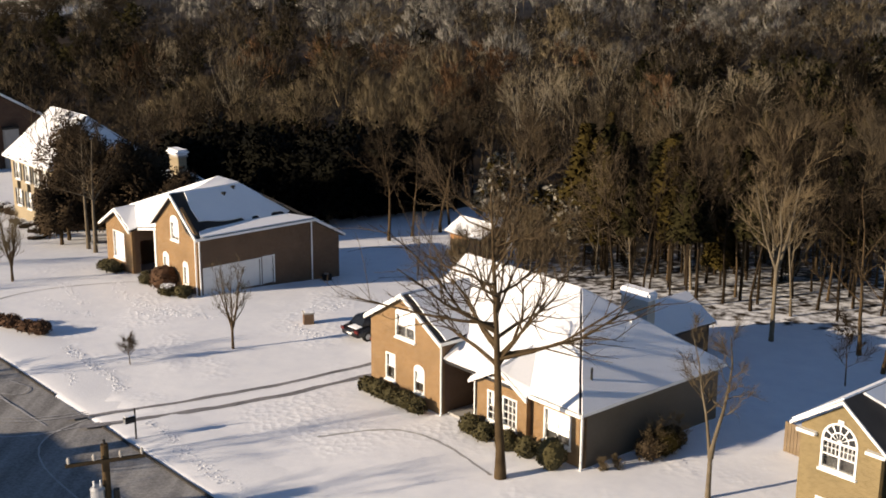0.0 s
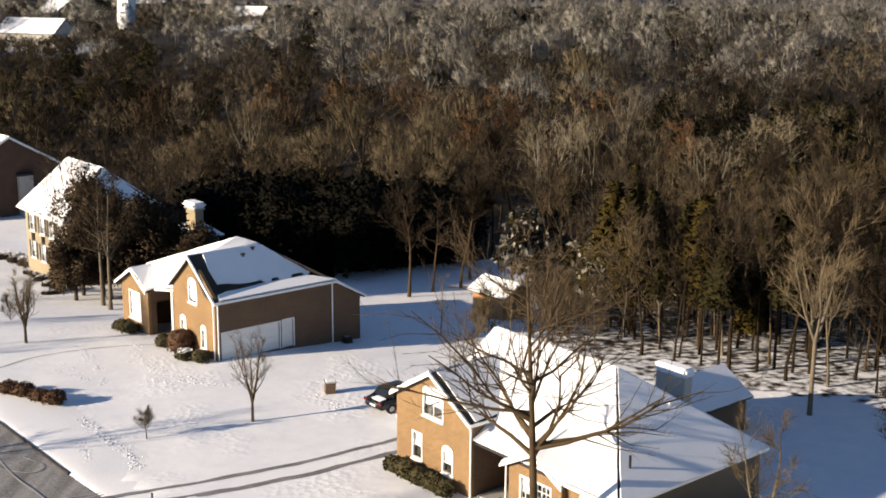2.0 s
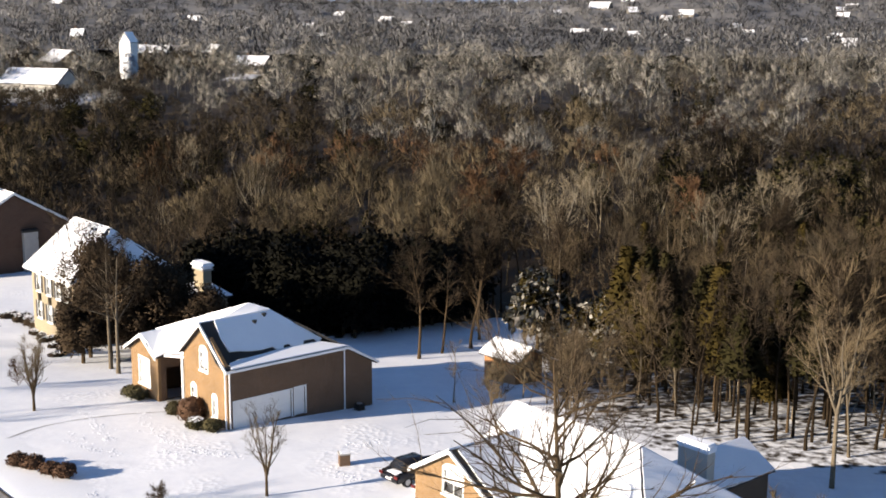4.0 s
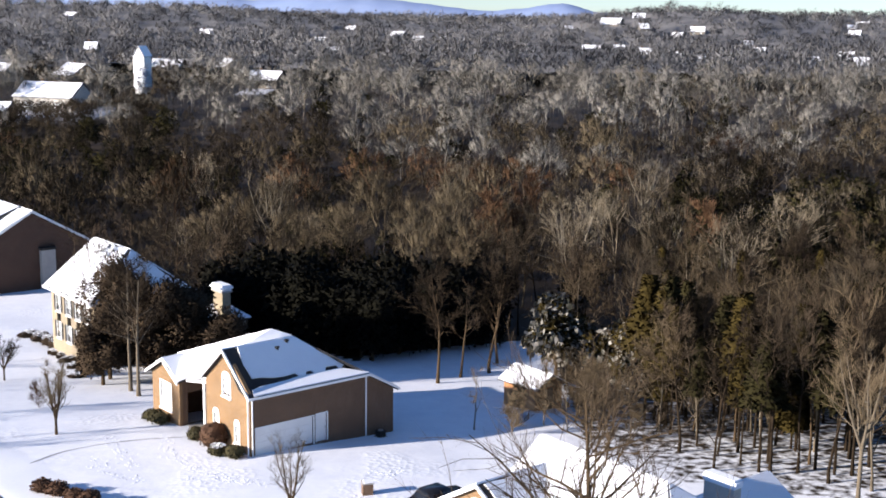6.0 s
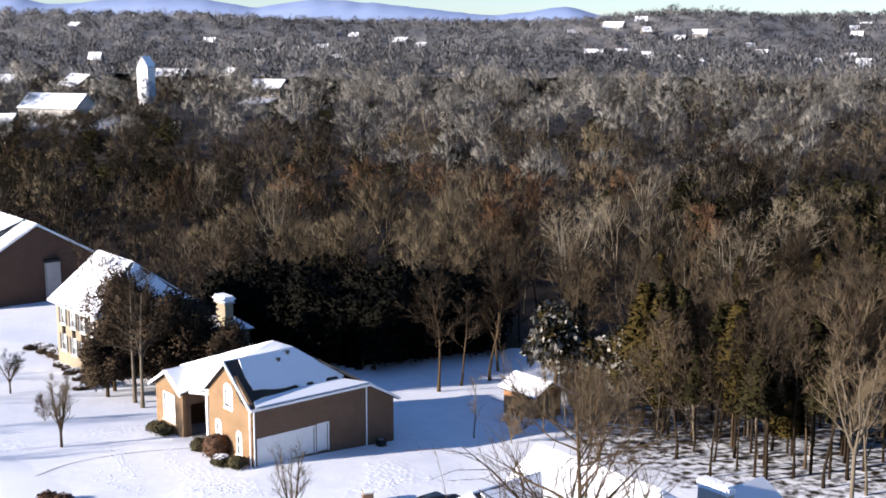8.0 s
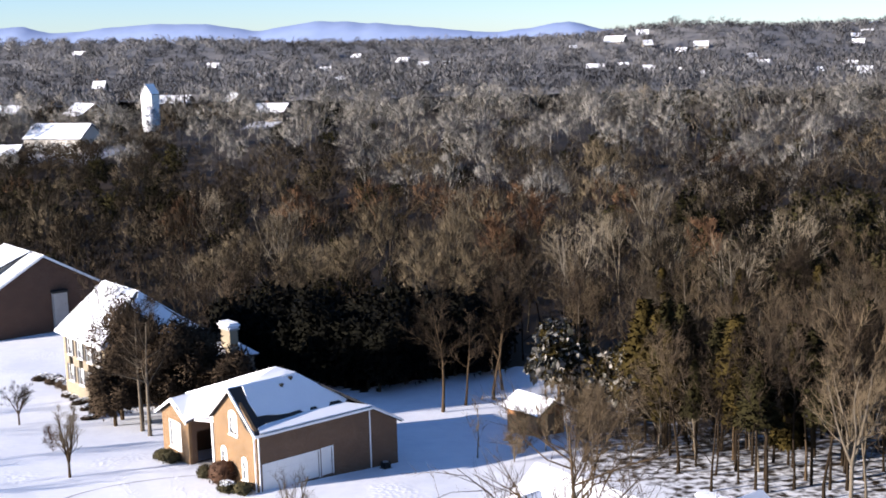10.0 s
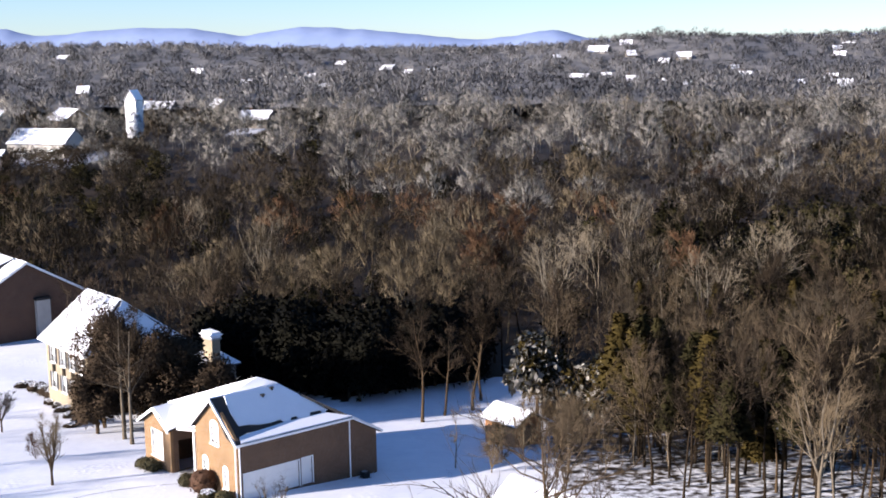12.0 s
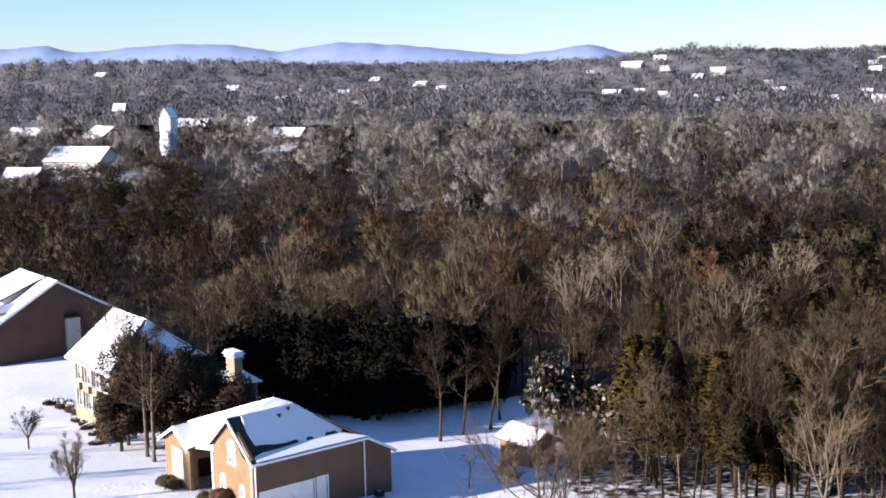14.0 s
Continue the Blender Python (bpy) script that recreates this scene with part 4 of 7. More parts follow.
    # left gabled bay and porch
    bay = [(88.2, 3.85), (90.3, 5.1), (92.7, 3.8)]
    h.wall("a", 42.7, 88.2, 92.7, 0.0, bay, BRICK, [(89.5, 91.4, 1.2, 3.4)])
    h.window("a", 42.7, 89.55, 91.35, 1.25, 3.35, cols=3, rows=3, blind=1.0)
    h.wall("b", 88.2, 42.95, 45.6, 0.0, [(42.95, 3.85), (45.6, 3.85)], RED_BRICK, [(43.4, 45.1, 0.35, 2.9)])
    h.wall("b", 92.7, 42.95, 54.8, -0.8, [(42.95, 3.75), (54.8, 3.45)], RED_BRICK, out=1)
    h.wall("a", 46.8, 83.85, 92.4, 0.0, [(83.85, 4.5), (92.4, 3.6)], RED_BRICK, [(85.6, 86.6, 0.36, 2.45)])
    h.put_boxes("front_door", [(46.86, 46.92, 85.6, 86.6, 0.36, 2.45)], DARK, label="dark front door in the porch")
    b0, b1 = (42.35, 90.3, 5.35), (44.6, 90.3, 5.4)
    br = [b0, b1, (43.3, 87.85, 4.15), (42.35, 87.85, 3.95)]
    bl = [b0, (42.35, 93.15, 3.75), (45.6, 93.15, 3.75), b1]
    h.roof([br, bl])
    h.snow(br, seed=27)
    h.snow(bl, seed=28)
    h.trim([((42.31, 90.3, 5.27), (42.31, 87.8, 3.85)), ((42.31, 90.3, 5.27), (42.31, 93.2, 3.67))], 0.11)
    h.trim([((43.1, 83.8, 4.8), (43.1, 87.8, 4.05))], 0.1, "gutter")
    p = h.put_boxes("porch_column", [(43.3, 43.58, 85.3, 85.58, 0.3, 4.4)], WHITE, label="white porch column")
    h.put_boxes("column_base", [(43.22, 43.66, 85.22, 85.66, 0.2, 0.42)], WHITE, p)
    h.put_boxes("porch_floor", [(43.2, 46.8, 83.85, 88.2, -0.2, 0.35)], CONCRETE, label="concrete porch floor")
    for a, b in ((46.4, 79.95), (47.4, 80.25)):
        z = 8.15 - (80.55 - b) * 1.04
        bm = bmesh.new()
        p = h.local((a, b, z))
        tube(bm, p, p + Vector((0, 0, 0.28)), 0.12, 0.12, 8)
        tube(bm, p + Vector((0, 0, 0.28)), p + Vector((0, 0, 0.38)), 0.19, 0.19, 8)
        h.add("roof_vent", bm, DARK)


def house_c():
    h = House(41.0, 22.0, 1.6, "tan brick two-storey house with arched gable window")
    g = [(22.1, 8.05), (23.75, 9.45), (25.7, 8.1)]
    h.wall("a", 41.0, 22.1, 25.7, 1.4, g, TAN_BRICK, [(23.15, 24.7, 6.55, 7.75), (23.2, 24.75, 3.4, 5.2)])
    h.window("a", 41.0, 23.2, 24.65, 6.6, 7.7, cols=2, rows=2, arch=0.8, blind=0.0, fan=True, bar=0.065)
    for k in (1, 2, 3, 5, 6, 7):
        b = 23.2 + 1.45 * k / 8
        h.put_boxes("glazing_bar", [(41.025, 41.055, b - 0.014, b + 0.014, 7.2, 7.7)], WHITE)
    h.put_boxes("glazing_bar", [(41.022, 41.052, 23.2, 24.65, 7.43, 7.46)], WHITE)
    h.window("a", 41.0, 23.25, 24.7, 3.45, 5.15, cols=4, rows=4, blind=0.0)
    h.wall("b", 25.7, 41.25, 53.0, 1.4, [(41.25, 8.0), (53.0, 8.0)], TAN_BRICK, out=1)
    h.wall("a", 41.8, 12.0, 22.1, 1.4, [(12, 7.6), (22.1, 7.6)], TAN_BRICK, [])
    h.wall("a", 53.0, 12.0, 25.4, 1.4, [(12, 7.6), (25.4, 7.6)], TAN_BRICK, out=1)
    r0, r1 = (40.7, 23.75, 9.72), (53.3, 23.75, 9.72)
    rt = [r0, r1, (53.3, 21.6, 7.95), (40.7, 21.6, 7.95)]
    lf = [r0, (40.7, 25.98, 8.2), (53.3, 25.98, 8.2), r1]
    h.roof([rt, lf])
    h.snow([(41.9, 23.7, 9.7), r1, (53.2, 21.7, 8.03), (42.3, 21.7, 8.03), (42.7, 22.4, 8.6), (42.5, 23.1, 9.2)], seed=41)
    h.snow(lf, 0.07, seed=42)
    main = [(41.3, 11.6, 7.6), (47.4, 15.0, 11.0), (47.4, 21.5, 11.0), (41.3, 22.3, 7.6)]
    back = [(53.4, 11.6, 7.6), (53.4, 22.3, 7.6), (47.4, 21.5, 11.0), (47.4, 15.0, 11.0)]
    h.roof([main, back])
    h.snow(main, seed=43)
    h.trim([((40.66, 23.75, 9.62), (40.66, 26.02, 8.1)), ((40.66, 23.75, 9.62), (40.66, 21.55, 7.88)), ((40.66, 26.0, 8.12), (53.3, 26.0, 8.12))], 0.07)
    h.put_boxes("gable_keystone", [(40.94, 40.99, 23.8, 24.05, 8.52, 8.74)], WHITE)
    for b in (24.95, 21.85):
        h.put_boxes("gable_return", [(40.75, 41.0, b, b + 0.85, 7.79, 7.93)], WHITE)


def house_d():
    h = House(47.9, 115.4, -2.6, "pale yellow two-storey house behind dark trees")
    holes = [(b, b + 0.95, z, z + 1.6) for z in (-0.9, 1.9) for b in (116.5, 118.7, 121.0, 123.5)]
    h.wall("a", 47.9, 115.4, 125.7, -3.6, [(115.4, 4.2), (125.7, 4.2)], CREAM_BRICK, holes)
    for lo, hi, z0, z1 in holes:
        h.window("a", 47.9, lo, hi, z0, z1, cols=2, rows=2, blind=0.6, shutters=True)
    h.wall("b", 115.4, 48.15, 58.0, -3.6, [(48.15, 4.2), (58.0, 4.2)], RED_BRICK)
    h.wall("b", 125.7, 48.15, 58.0, -4.2, [(48.15, 4.2), (53, 8.0), (58.0, 4.2)], RED_BRICK, out=1)
    h.wall("a", 58.0, 115.65, 125.45, -4.2, [(115.65, 4.2), (125.45, 4.2)], RED_BRICK, out=1)
    r0, r1 = (53.0, 118.0, 8.6), (53.0, 126.3, 8.6)
    fr, bk = [(47.3, 114.9, 4.15), r0, r1, (47.3, 126.3, 4.15)], [(58.6, 114.9, 4.15), (58.6, 126.3, 4.15), r1, r0]
    hp = [(47.3, 114.9, 4.15), (58.6, 114.9, 4.15), r0]
    h.roof([fr, bk, hp])
    h.snow(fr, seed=51, ragged=0.25)
    h.snow(bk, seed=52)
    h.snow(hp, seed=50, ragged=0.4)
    h.trim([((47.26, 114.9, 4.1), (47.26, 126.3, 4.1)), ((47.3, 126.35, 4.1), (53.0, 126.35, 8.5)), ((47.3, 114.85, 4.1), (58.6, 114.85, 4.1))], 0.1, "gutter")
    # rear wing with a broad chimney
    h.wall("b", 110.2, 56.8, 61.6, -4.4, [(56.8, 1.7), (61.6, 1.7)], SIDING)
    h.wall("a", 61.6, 110.45, 115.2, -4.4, [(110.45, 1.7), (115.2, 1.7)], SIDING, out=1)
    h.wall("a", 56.8, 110.2, 115.2, -4.4, [(110.2, 1.7), (115.2, 1.7)], CREAM_BRICK)
    hip = [(56.4, 109.8, 1.9), (62.0, 109.8, 1.9), (60.6, 112.6, 3.1), (56.4, 112.6, 3.1)]
    end = [(62.0, 109.8, 1.9), (62.0, 115.4, 1.9), (60.6, 112.6, 3.1)]
    far = [(62.0, 115.4, 1.9), (56.4, 115.4, 1.9), (56.4, 112.6, 3.1), (60.6, 112.6, 3.1)]
    h.roof([hip, end, far])
    h.snow(hip, seed=53)
    h.snow(end, seed=54)
    ch = h.put_boxes("chimney", [(58.95, 59.85, 110.1, 111.95, 1.9, 4.75)], CREAM_BRICK, label="tan brick chimney")
    h.put_boxes("chimney_cap", [(58.8, 60.0, 109.95, 112.1, 4.75, 4.92)], CONCRETE, ch)
    bm = bmesh.new()
    p, q = h.local((58.65, 109.75, 4.924)), h.local((60.15, 112.35, 5.5))
    box(bm, p.x, q.x, p.y, q.y, p.z, q.z)
    bmesh.ops.bevel(bm, geom=list(bm.edges), offset=0.24, segments=3, affect="EDGES")
    h.add("chimney_snow", bm, ROOF_SNOW, ch, "thick rounded snow cap")


def house_e():
    h = House(51.5, 163.0, -4.2, "red brick house with broad gable side and dormers")
    h.wall("b", 163.0, 51.5, 69.4, -5.4, [(51.5, 0.6), (60.5, 5.7), (69.4, 0.6)], SHADED_BRICK, [])
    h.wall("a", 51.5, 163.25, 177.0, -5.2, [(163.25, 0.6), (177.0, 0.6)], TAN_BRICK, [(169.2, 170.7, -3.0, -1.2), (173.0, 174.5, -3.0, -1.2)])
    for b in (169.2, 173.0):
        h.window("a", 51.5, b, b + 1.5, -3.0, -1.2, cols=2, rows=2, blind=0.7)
    h.wall("b", 177.0, 51.75, 69.4, -5.6, [(51.75, 0.6), (60.5, 5.7), (69.4, 0.6)], SHADED_BRICK, out=1)
    r0, r1 = (60.5, 162.6, 6.05), (60.5, 177.4, 6.05)
    fr, bk = [(50.9, 162.6, 0.5), r0, r1, (50.9, 177.4, 0.5)], [(70.0, 162.6, 0.5), (70.0, 177.4, 0.5), r1, r0]
    h.roof([fr, bk])
    h.snow([(50.9, 162.65, 0.5), (60.4, 162.65, 6.0), (60.4, 166.5, 6.0), (56.2, 166.5, 3.58), (55.4, 166.9, 3.1), (50.9, 168.0, 0.5)], seed=61, ragged=0.2)
    h.snow([(51.0, 168.6, 0.56), (54.3, 168.2, 2.45), (54.3, 177.3, 2.45), (51.0, 177.3, 0.56)], seed=62, ragged=0.2)
    h.snow(bk, seed=63)
    h.trim([((50.9, 162.55, 0.4), (60.5, 162.55, 5.95)), ((60.5, 162.55, 5.95), (70.0, 162.55, 0.4))], 0.14)
    h.pipe((51.4, 162.9, -4.3), (51.4, 162.9, 0.5), 0.07)
    # broad shed dormer under the ridge
    h.wall("a", 54.4, 167.0, 176.0, 2.0, [(167.0, 3.55), (176.0, 3.55)], PALE_SIDING, [(168.2, 169.4, 2.75, 3.35), (173.0, 174.2, 2.75, 3.35)])
    for b in (168.2, 173.0):
        h.window("a", 54.4, b, b + 1.2, 2.75, 3.35, cols=2, rows=1, blind=0.3)
    for b, o in ((167.0, -1), (176.0, 1)):
        h.wall("b", b, 54.65, 59.6, 2.2, [(54.65, 3.6), (59.6, 5.5)], PALE_SIDING, out=o)
    pl = [(53.8, 166.6, 3.6), (60.4, 166.6, 6.12), (60.4, 176.4, 6.12), (53.8, 176.4, 3.6)]
    h.roof([pl], 0.12)
    h.snow(pl, seed=66, ragged=0.2)
    h.trim([((53.76, 166.6, 3.5), (53.76, 176.4, 3.5))], 0.09)
    # small gabled dormer
    b = 165.2
    h.wall("a", 52.6, b - 1.0, b + 1.0, 1.2, [(b - 1.0, 2.4), (b, 3.1), (b + 1.0, 2.4)], PALE_SIDING, [(b - 0.4, b + 0.4, 1.7, 2.4)])
    h.window("a", 52.6, b - 0.4, b + 0.4, 1.7, 2.4, cols=2, rows=2, blind=0.3)
    for o in (-1, 1):
        h.wall("b", b + o, 52.85, 54.6, 1.4, [(52.85, 2.4), (54.6, 2.4)], PALE_SIDING, out=o)
        pl = [(52.3, b, 3.3), (56.0, b, 3.3), (54.6, b + o * 1.25, 2.35), (52.3, b + o * 1.25, 2.35)]
        h.roof([pl], 0.1)
        h.snow(pl, seed=67 + o, ragged=0.12)
    gd = h.put_boxes("garage_door", [(51.44, 51.49, 163.7, 167.6, -4.6, -2.2)], WHITE, label="white garage door")
    for k in range(4):
        h.put_boxes("door_panel", [(51.4, 51.436, 163.75, 167.55, -4.56 + k * 0.6, -4.05 + k * 0.6)], WHITE, gd)
    ch = h.put_boxes("chimney", [(61.4, 63.3, 162.2, 163.0, -5.2, 0.75)], CONCRETE, label="pale rendered chimney breast")
    h.put_boxes("chimney_cap", [(61.3, 63.4, 162.1, 163.1, 0.75, 1.05)], DARK, ch)


def shed():
    """An open-sided garden shelter with a small lean-to."""
    h = House(0, 0, 0, "orange wooden garden shed with snow-covered roof", "shed", "garden_shed", GRID, (1.2, 105.6))
    h.e.location.z = float(ground_z(1.2, 105.6)) - 0.05
    h.e.scale = (1.25, 1.3, 1.1)
    h.put_boxes("wall", [(-1.2, -1.1, -1.5, 1.5, 0, 2.2)], ORANGE_WOOD)
    h.put_boxes("wall", [(1.2, 1.3, -1.5, 1.5, 0, 2.2)], ORANGE_WOOD)
    h.put_boxes("wall", [(-1.1, 1.2, 1.4, 1.5, 0, 2.2)], ORANGE_WOOD)
    h.wall("b", -1.5, -1.2, 1.3, 0, [(-1.2, 2.2), (0.05, 2.9), (1.3, 2.2)], ORANGE_WOOD, [(-0.5, 0.5, 0.05, 1.9)], thick=0.08)
    h.put_boxes("door", [(-0.48, 0.48, -1.46, -1.43, 0.06, 1.88)], WOOD)
    a, b = [(-1.5, -1.9, 2.05), (0.05, -1.9, 3.0), (0.05, 1.8, 3.0), (-1.5, 1.8, 2.05)], [(1.6, -1.9, 2.05), (1.6, 1.8, 2.05), (0.05, 1.8, 3.0), (0.05, -1.9, 3.0)]
    h.roof([a, b], 0.1)
    h.snow(a, seed=71)
    h.snow(b, seed=72)
    lean = [(1.4, -1.9, 1.95), (2.7, -1.9, 1.45), (2.7, 0.3, 1.45), (1.4, 0.3, 1.95)]
    h.roof([lean], 0.06)
    h.snow(lean, seed=73)
    for yy in (-1.8, 0.2):
        h.put_boxes("post", [(2.5, 2.6, yy, yy + 0.1, 0, 1.5)], WOOD)


house_a()
house_b()
house_c()
house_d()
house_e()
shed()


def far_house(x, y, w, d, eave, rise, turn, wall_mat, label, seed, lift=0.0):
    """A distant house: walls, two roof faces with snow, windows, a chimney."""
    h = House(0, 0, float(ground_z(x, y)) - 0.3 + lift, label, "house", "house", turn, (x, y))
    z0 = -0.8 - lift
    h.wall("a", -d / 2, -w / 2, w / 2, z0, [(-w / 2, eave), (w / 2, eave)], wall_mat, [(-w * 0.32, -w * 0.18, 0.9, 2.2), (w * 0.18, w * 0.32, 0.9, 2.2)])
    for s in (-1, 1):
        h.window("a", -d / 2, s * w * 0.25 - w * 0.065, s * w * 0.25 + w * 0.065, 0.95, 2.15, cols=2, rows=2, blind=0.5)
    h.wall("a", d / 2, -w / 2, w / 2, z0, [(-w / 2, eave), (w / 2, eave)], wall_mat, out=1)
    for s in (-1, 1):
        h.wall("b", s * w / 2, -d / 2 + 0.25, d / 2 - 0.25, z0, [(-d / 2, eave), (0, eave + rise), (d / 2, eave)], wall_mat, out=s)
    k = w / 2 + 0.35
    f = [(-d / 2 - 0.4, -k, eave), (0, -k, eave + rise + 0.2), (0, k, eave + rise + 0.2), (-d / 2 - 0.4, k, eave)]
    b = [(d / 2 + 0.4, -k, eave), (d / 2 + 0.4, k, eave), (0, k, eave + rise + 0.2), (0, -k, eave + rise + 0.2)]
    h.roof([f, b])
    h.snow(f, seed=seed, ragged=0.3, thick=0.15)
    h.snow(b, seed=seed + 1, ragged=0.3, thick=0.15)
    h.put_boxes("chimney", [(0.6, 1.3, w * 0.2, w * 0.2 + 0.8, eave, eave + rise + 1.0)], RED_BRICK)


for i, row in enumerate(FAR):
    if row[1] > 500:
        k = 0.55 + 0.3 * ((i * 0.618) % 1)
        row = row[:2] + (row[2] * k, row[3] * k, row[4], row[5] * 0.8, 78 + 50 * ((i * 0.382) % 1) - 25) + row[7:]
    far_house(*row, seed=100 + 2 * i, lift=0.0 if row[1] < 500 else 1.6)

for (a, b), size, turn in (((2.0, 59.0), (13, 10, 3.0, 3.3), GRID), ((4.5, 50.0), (6, 9, 3.6, 3.1), GRID)):
    far_house(*wxy(a, b), *size, turn, BRICK, "brick house across the street with snowy roof", seed=int(300 + b))


def white_tower():
    """A narrow white gabled tower house with a steep roof."""
    x, y = -117, 415
    h = House(0, 0, float(ground_z(x, y)), "narrow white gabled tower over the treetops", "tower", "tower", 65, (x, y))
    h.wall("a", -1.9, -2.3, 2.3, -0.5, [(-2.3, 11.2), (0, 14.4), (2.3, 11.2)], WHITE, [(-0.5, 0.5, 8.8, 10.6)])
    h.window("a", -1.9, -0.45, 0.45, 8.85, 10.55, cols=2, rows=3, blind=1.0)
    h.wall("a", 1.9, -2.3, 2.3, -0.5, [(-2.3, 11.2), (0, 14.4), (2.3, 11.2)], WHITE, out=1)
    for s in (-1, 1):
        h.wall("b", s * 2.3, -1.65, 1.65, -0.5, [(-1.65, 11.2), (1.65, 11.2)], WHITE, out=s)
        pl = [(-2.1, 0, 14.6), (2.1, 0, 14.6), (2.1, s * 2.5, 11.1), (-2.1, s * 2.5, 11.1)]
        h.roof([pl])
        h.snow(pl, seed=90 + s)


white_tower()


# ---- far hills ----
def far_hills():
    xs = np.linspace(-3200, 2600, 240)
    bm = bmesh.new()
    keys_x = (-3200, -2400, -1900, -1675, -1560, -1350, -1190, -1000, -836, -720, -617, -500, -402, -200, -13, 140, 277, 392, 700, 1300, 2600)
    keys_z = (110, 125, 108, 122, 92, 110, 118, 112, 82, 100, 112, 108, 100, 78, 58, 70, 90, 58, 50, 60, 70)
    prev = None
    for x in xs:
        z = float(np.interp(x, keys_x, keys_z)) + 5 * noise.noise((x * 0.012, 0, 7)) + 2 * noise.noise((x * 0.05, 0, 2))
        cut = [bm.verts.new((x, 4300, -20)), bm.verts.new((x, 4340, z * 0.6)), bm.verts.new((x, 4420, z)), bm.verts.new((x, 4800, -20))]
        if prev:
            for j in range(3):
                bm.faces.new((prev[j], cut[j], cut[j + 1], prev[j + 1]))
        prev = cut
    tagged(mesh_ob("backdrop", bm, HAZED_HILL, True), "hazy blue mountain ridge on the horizon", "hills", kind="structure")


far_hills()


# ---- trees ----
def grow_tree(seed, height, radius, clear=0.3, limbs=9, spread=0.55, kids=5, twigs=6, twig_len=0.9, twig_w=0.03, forks=1, wander=0.12, sides=6, straight=1.0, open_by=0.0, fork_at=0.12, tilt=0.28, thick=0.55):
    """A bare tree: (trunk verts, faces), (crown verts, faces), all triangles."""
    rnd = random.Random(seed)
    tv, tf, cv, cf = [], [], [], []

    def limb(vs, fs, pts, radii, n):
        base = len(vs)
        for i, (p, r) in enumerate(zip(pts, radii)):
            d = (pts[min(i + 1, len(pts) - 1)] - pts[max(i - 1, 0)]).normalized()
            s = d.orthogonal().normalized()
            t = d.cross(s)
            for k in range(n):
                w = s * math.cos(2 * math.pi * k / n) + t * math.sin(2 * math.pi * k / n)
                vs.append(tuple(p + w * r))
        for i in range(len(pts) - 1):
            for k in range(n):
                a, b = base + i * n + k, base + i * n + (k + 1) % n
                fs.append((a, b, b + n))
                fs.append((a, b + n, a + n))

    def path(p, d, length, r0, r1, n, bend, up):
        pts, radii = [p.copy()], [r0]
        for i in range(n):
            d = (d + Vector((rnd.gauss(0, bend), rnd.gauss(0, bend), rnd.gauss(0, bend) + up))).normalized()
            p = p + d * length / n
            pts.append(p)
            radii.append(r0 + (r1 - r0) * (i + 1) / n)
        return pts, radii

    def blade(p, d, length, w):
        s = d.cross(Vector((rnd.gauss(0, 1), rnd.gauss(0, 1), rnd.gauss(0, 1)))).normalized() * w / 2
        k = len(cv)
        cv.extend((tuple(p - s), tuple(p + s), tuple(p + d * length)))
        cf.append((k, k + 1, k + 2))

    def side_dir(d, angle):
        s = d.orthogonal().normalized()
        t = d.cross(s)
        q = rnd.uniform(0, 2 * math.pi)
        w = s * math.cos(q) + t * math.sin(q)
        return (d * math.cos(angle) + w * math.sin(angle)).normalized()

    for fk in range(forks):
        d0 = Vector((0, 0, 1)) if forks == 1 else Vector((tilt * math.cos(fk * 2.4), tilt * math.sin(fk * 2.4), 1)).normalized()
        p0 = Vector((0, 0, -0.3)) if forks == 1 else Vector((0, 0, height * fork_at))
        if forks > 1 and fk == 0:
            limb(tv, tf, [Vector((0, 0, -0.3)), Vector((0, 0, height * fork_at * 0.5)), Vector((0, 0, height * fork_at + 0.1))], [radius * 1.3, radius, radius * 0.95], sides)
        rr = radius if fk == 0 else radius * 0.75
        pts, radii = path(p0, d0, height * (0.9 - (fork_at if forks > 1 else 0)) + 0.3, rr, rr * 0.16, 8, wander * 0.5 * straight, 0.12)
        radii[0] *= 1.35
        limb(tv, tf, pts, radii, sides)
        for i in range(limbs):
            u = clear + (1 - clear) * ((i + rnd.random() * 0.8) / limbs) ** (1.4 if straight < 1 else 1.0)
            k = min(int(u * 8), 7)
            p = pts[k].lerp(pts[k + 1], u * 8 - k)
            r = (radii[k] * (1 - (u * 8 - k)) + radii[k + 1] * (u * 8 - k)) * thick
            ln = height * spread * (1.05 - 0.65 * u) * rnd.uniform(0.7, 1.2)
            d = side_dir((pts[k + 1] - pts[k]).normalized(), rnd.uniform(0.6, 1.15) + open_by)
            lp, lr = path(p, d, ln, r, r * 0.25, 4, wander, 0.10)
            limb(tv if r > 0.035 else cv, tf if r > 0.035 else cf, lp, lr, 4 if r > 0.06 else 3)
            for j in range(kids):
                v = rnd.uniform(0.25, 1.0)
                m = min(int(v * 4), 3)
                q = lp[m].lerp(lp[m + 1], v * 4 - m)
                bl = ln * rnd.uniform(0.25, 0.55)
                bd = side_dir((lp[m + 1] - lp[m]).normalized(), rnd.uniform(0.4, 0.9))
                bp, brr = path(q, bd, bl, lr[m] * 0.5, 0.008, 2, wander * 1.2, 0.12)
                limb(cv, cf, bp, brr, 3)
                for _ in range(twigs):
                    w = rnd.random()
                    e = bp[0].lerp(bp[1], w * 2) if w < 0.5 else bp[1].lerp(bp[2], w * 2 - 1)
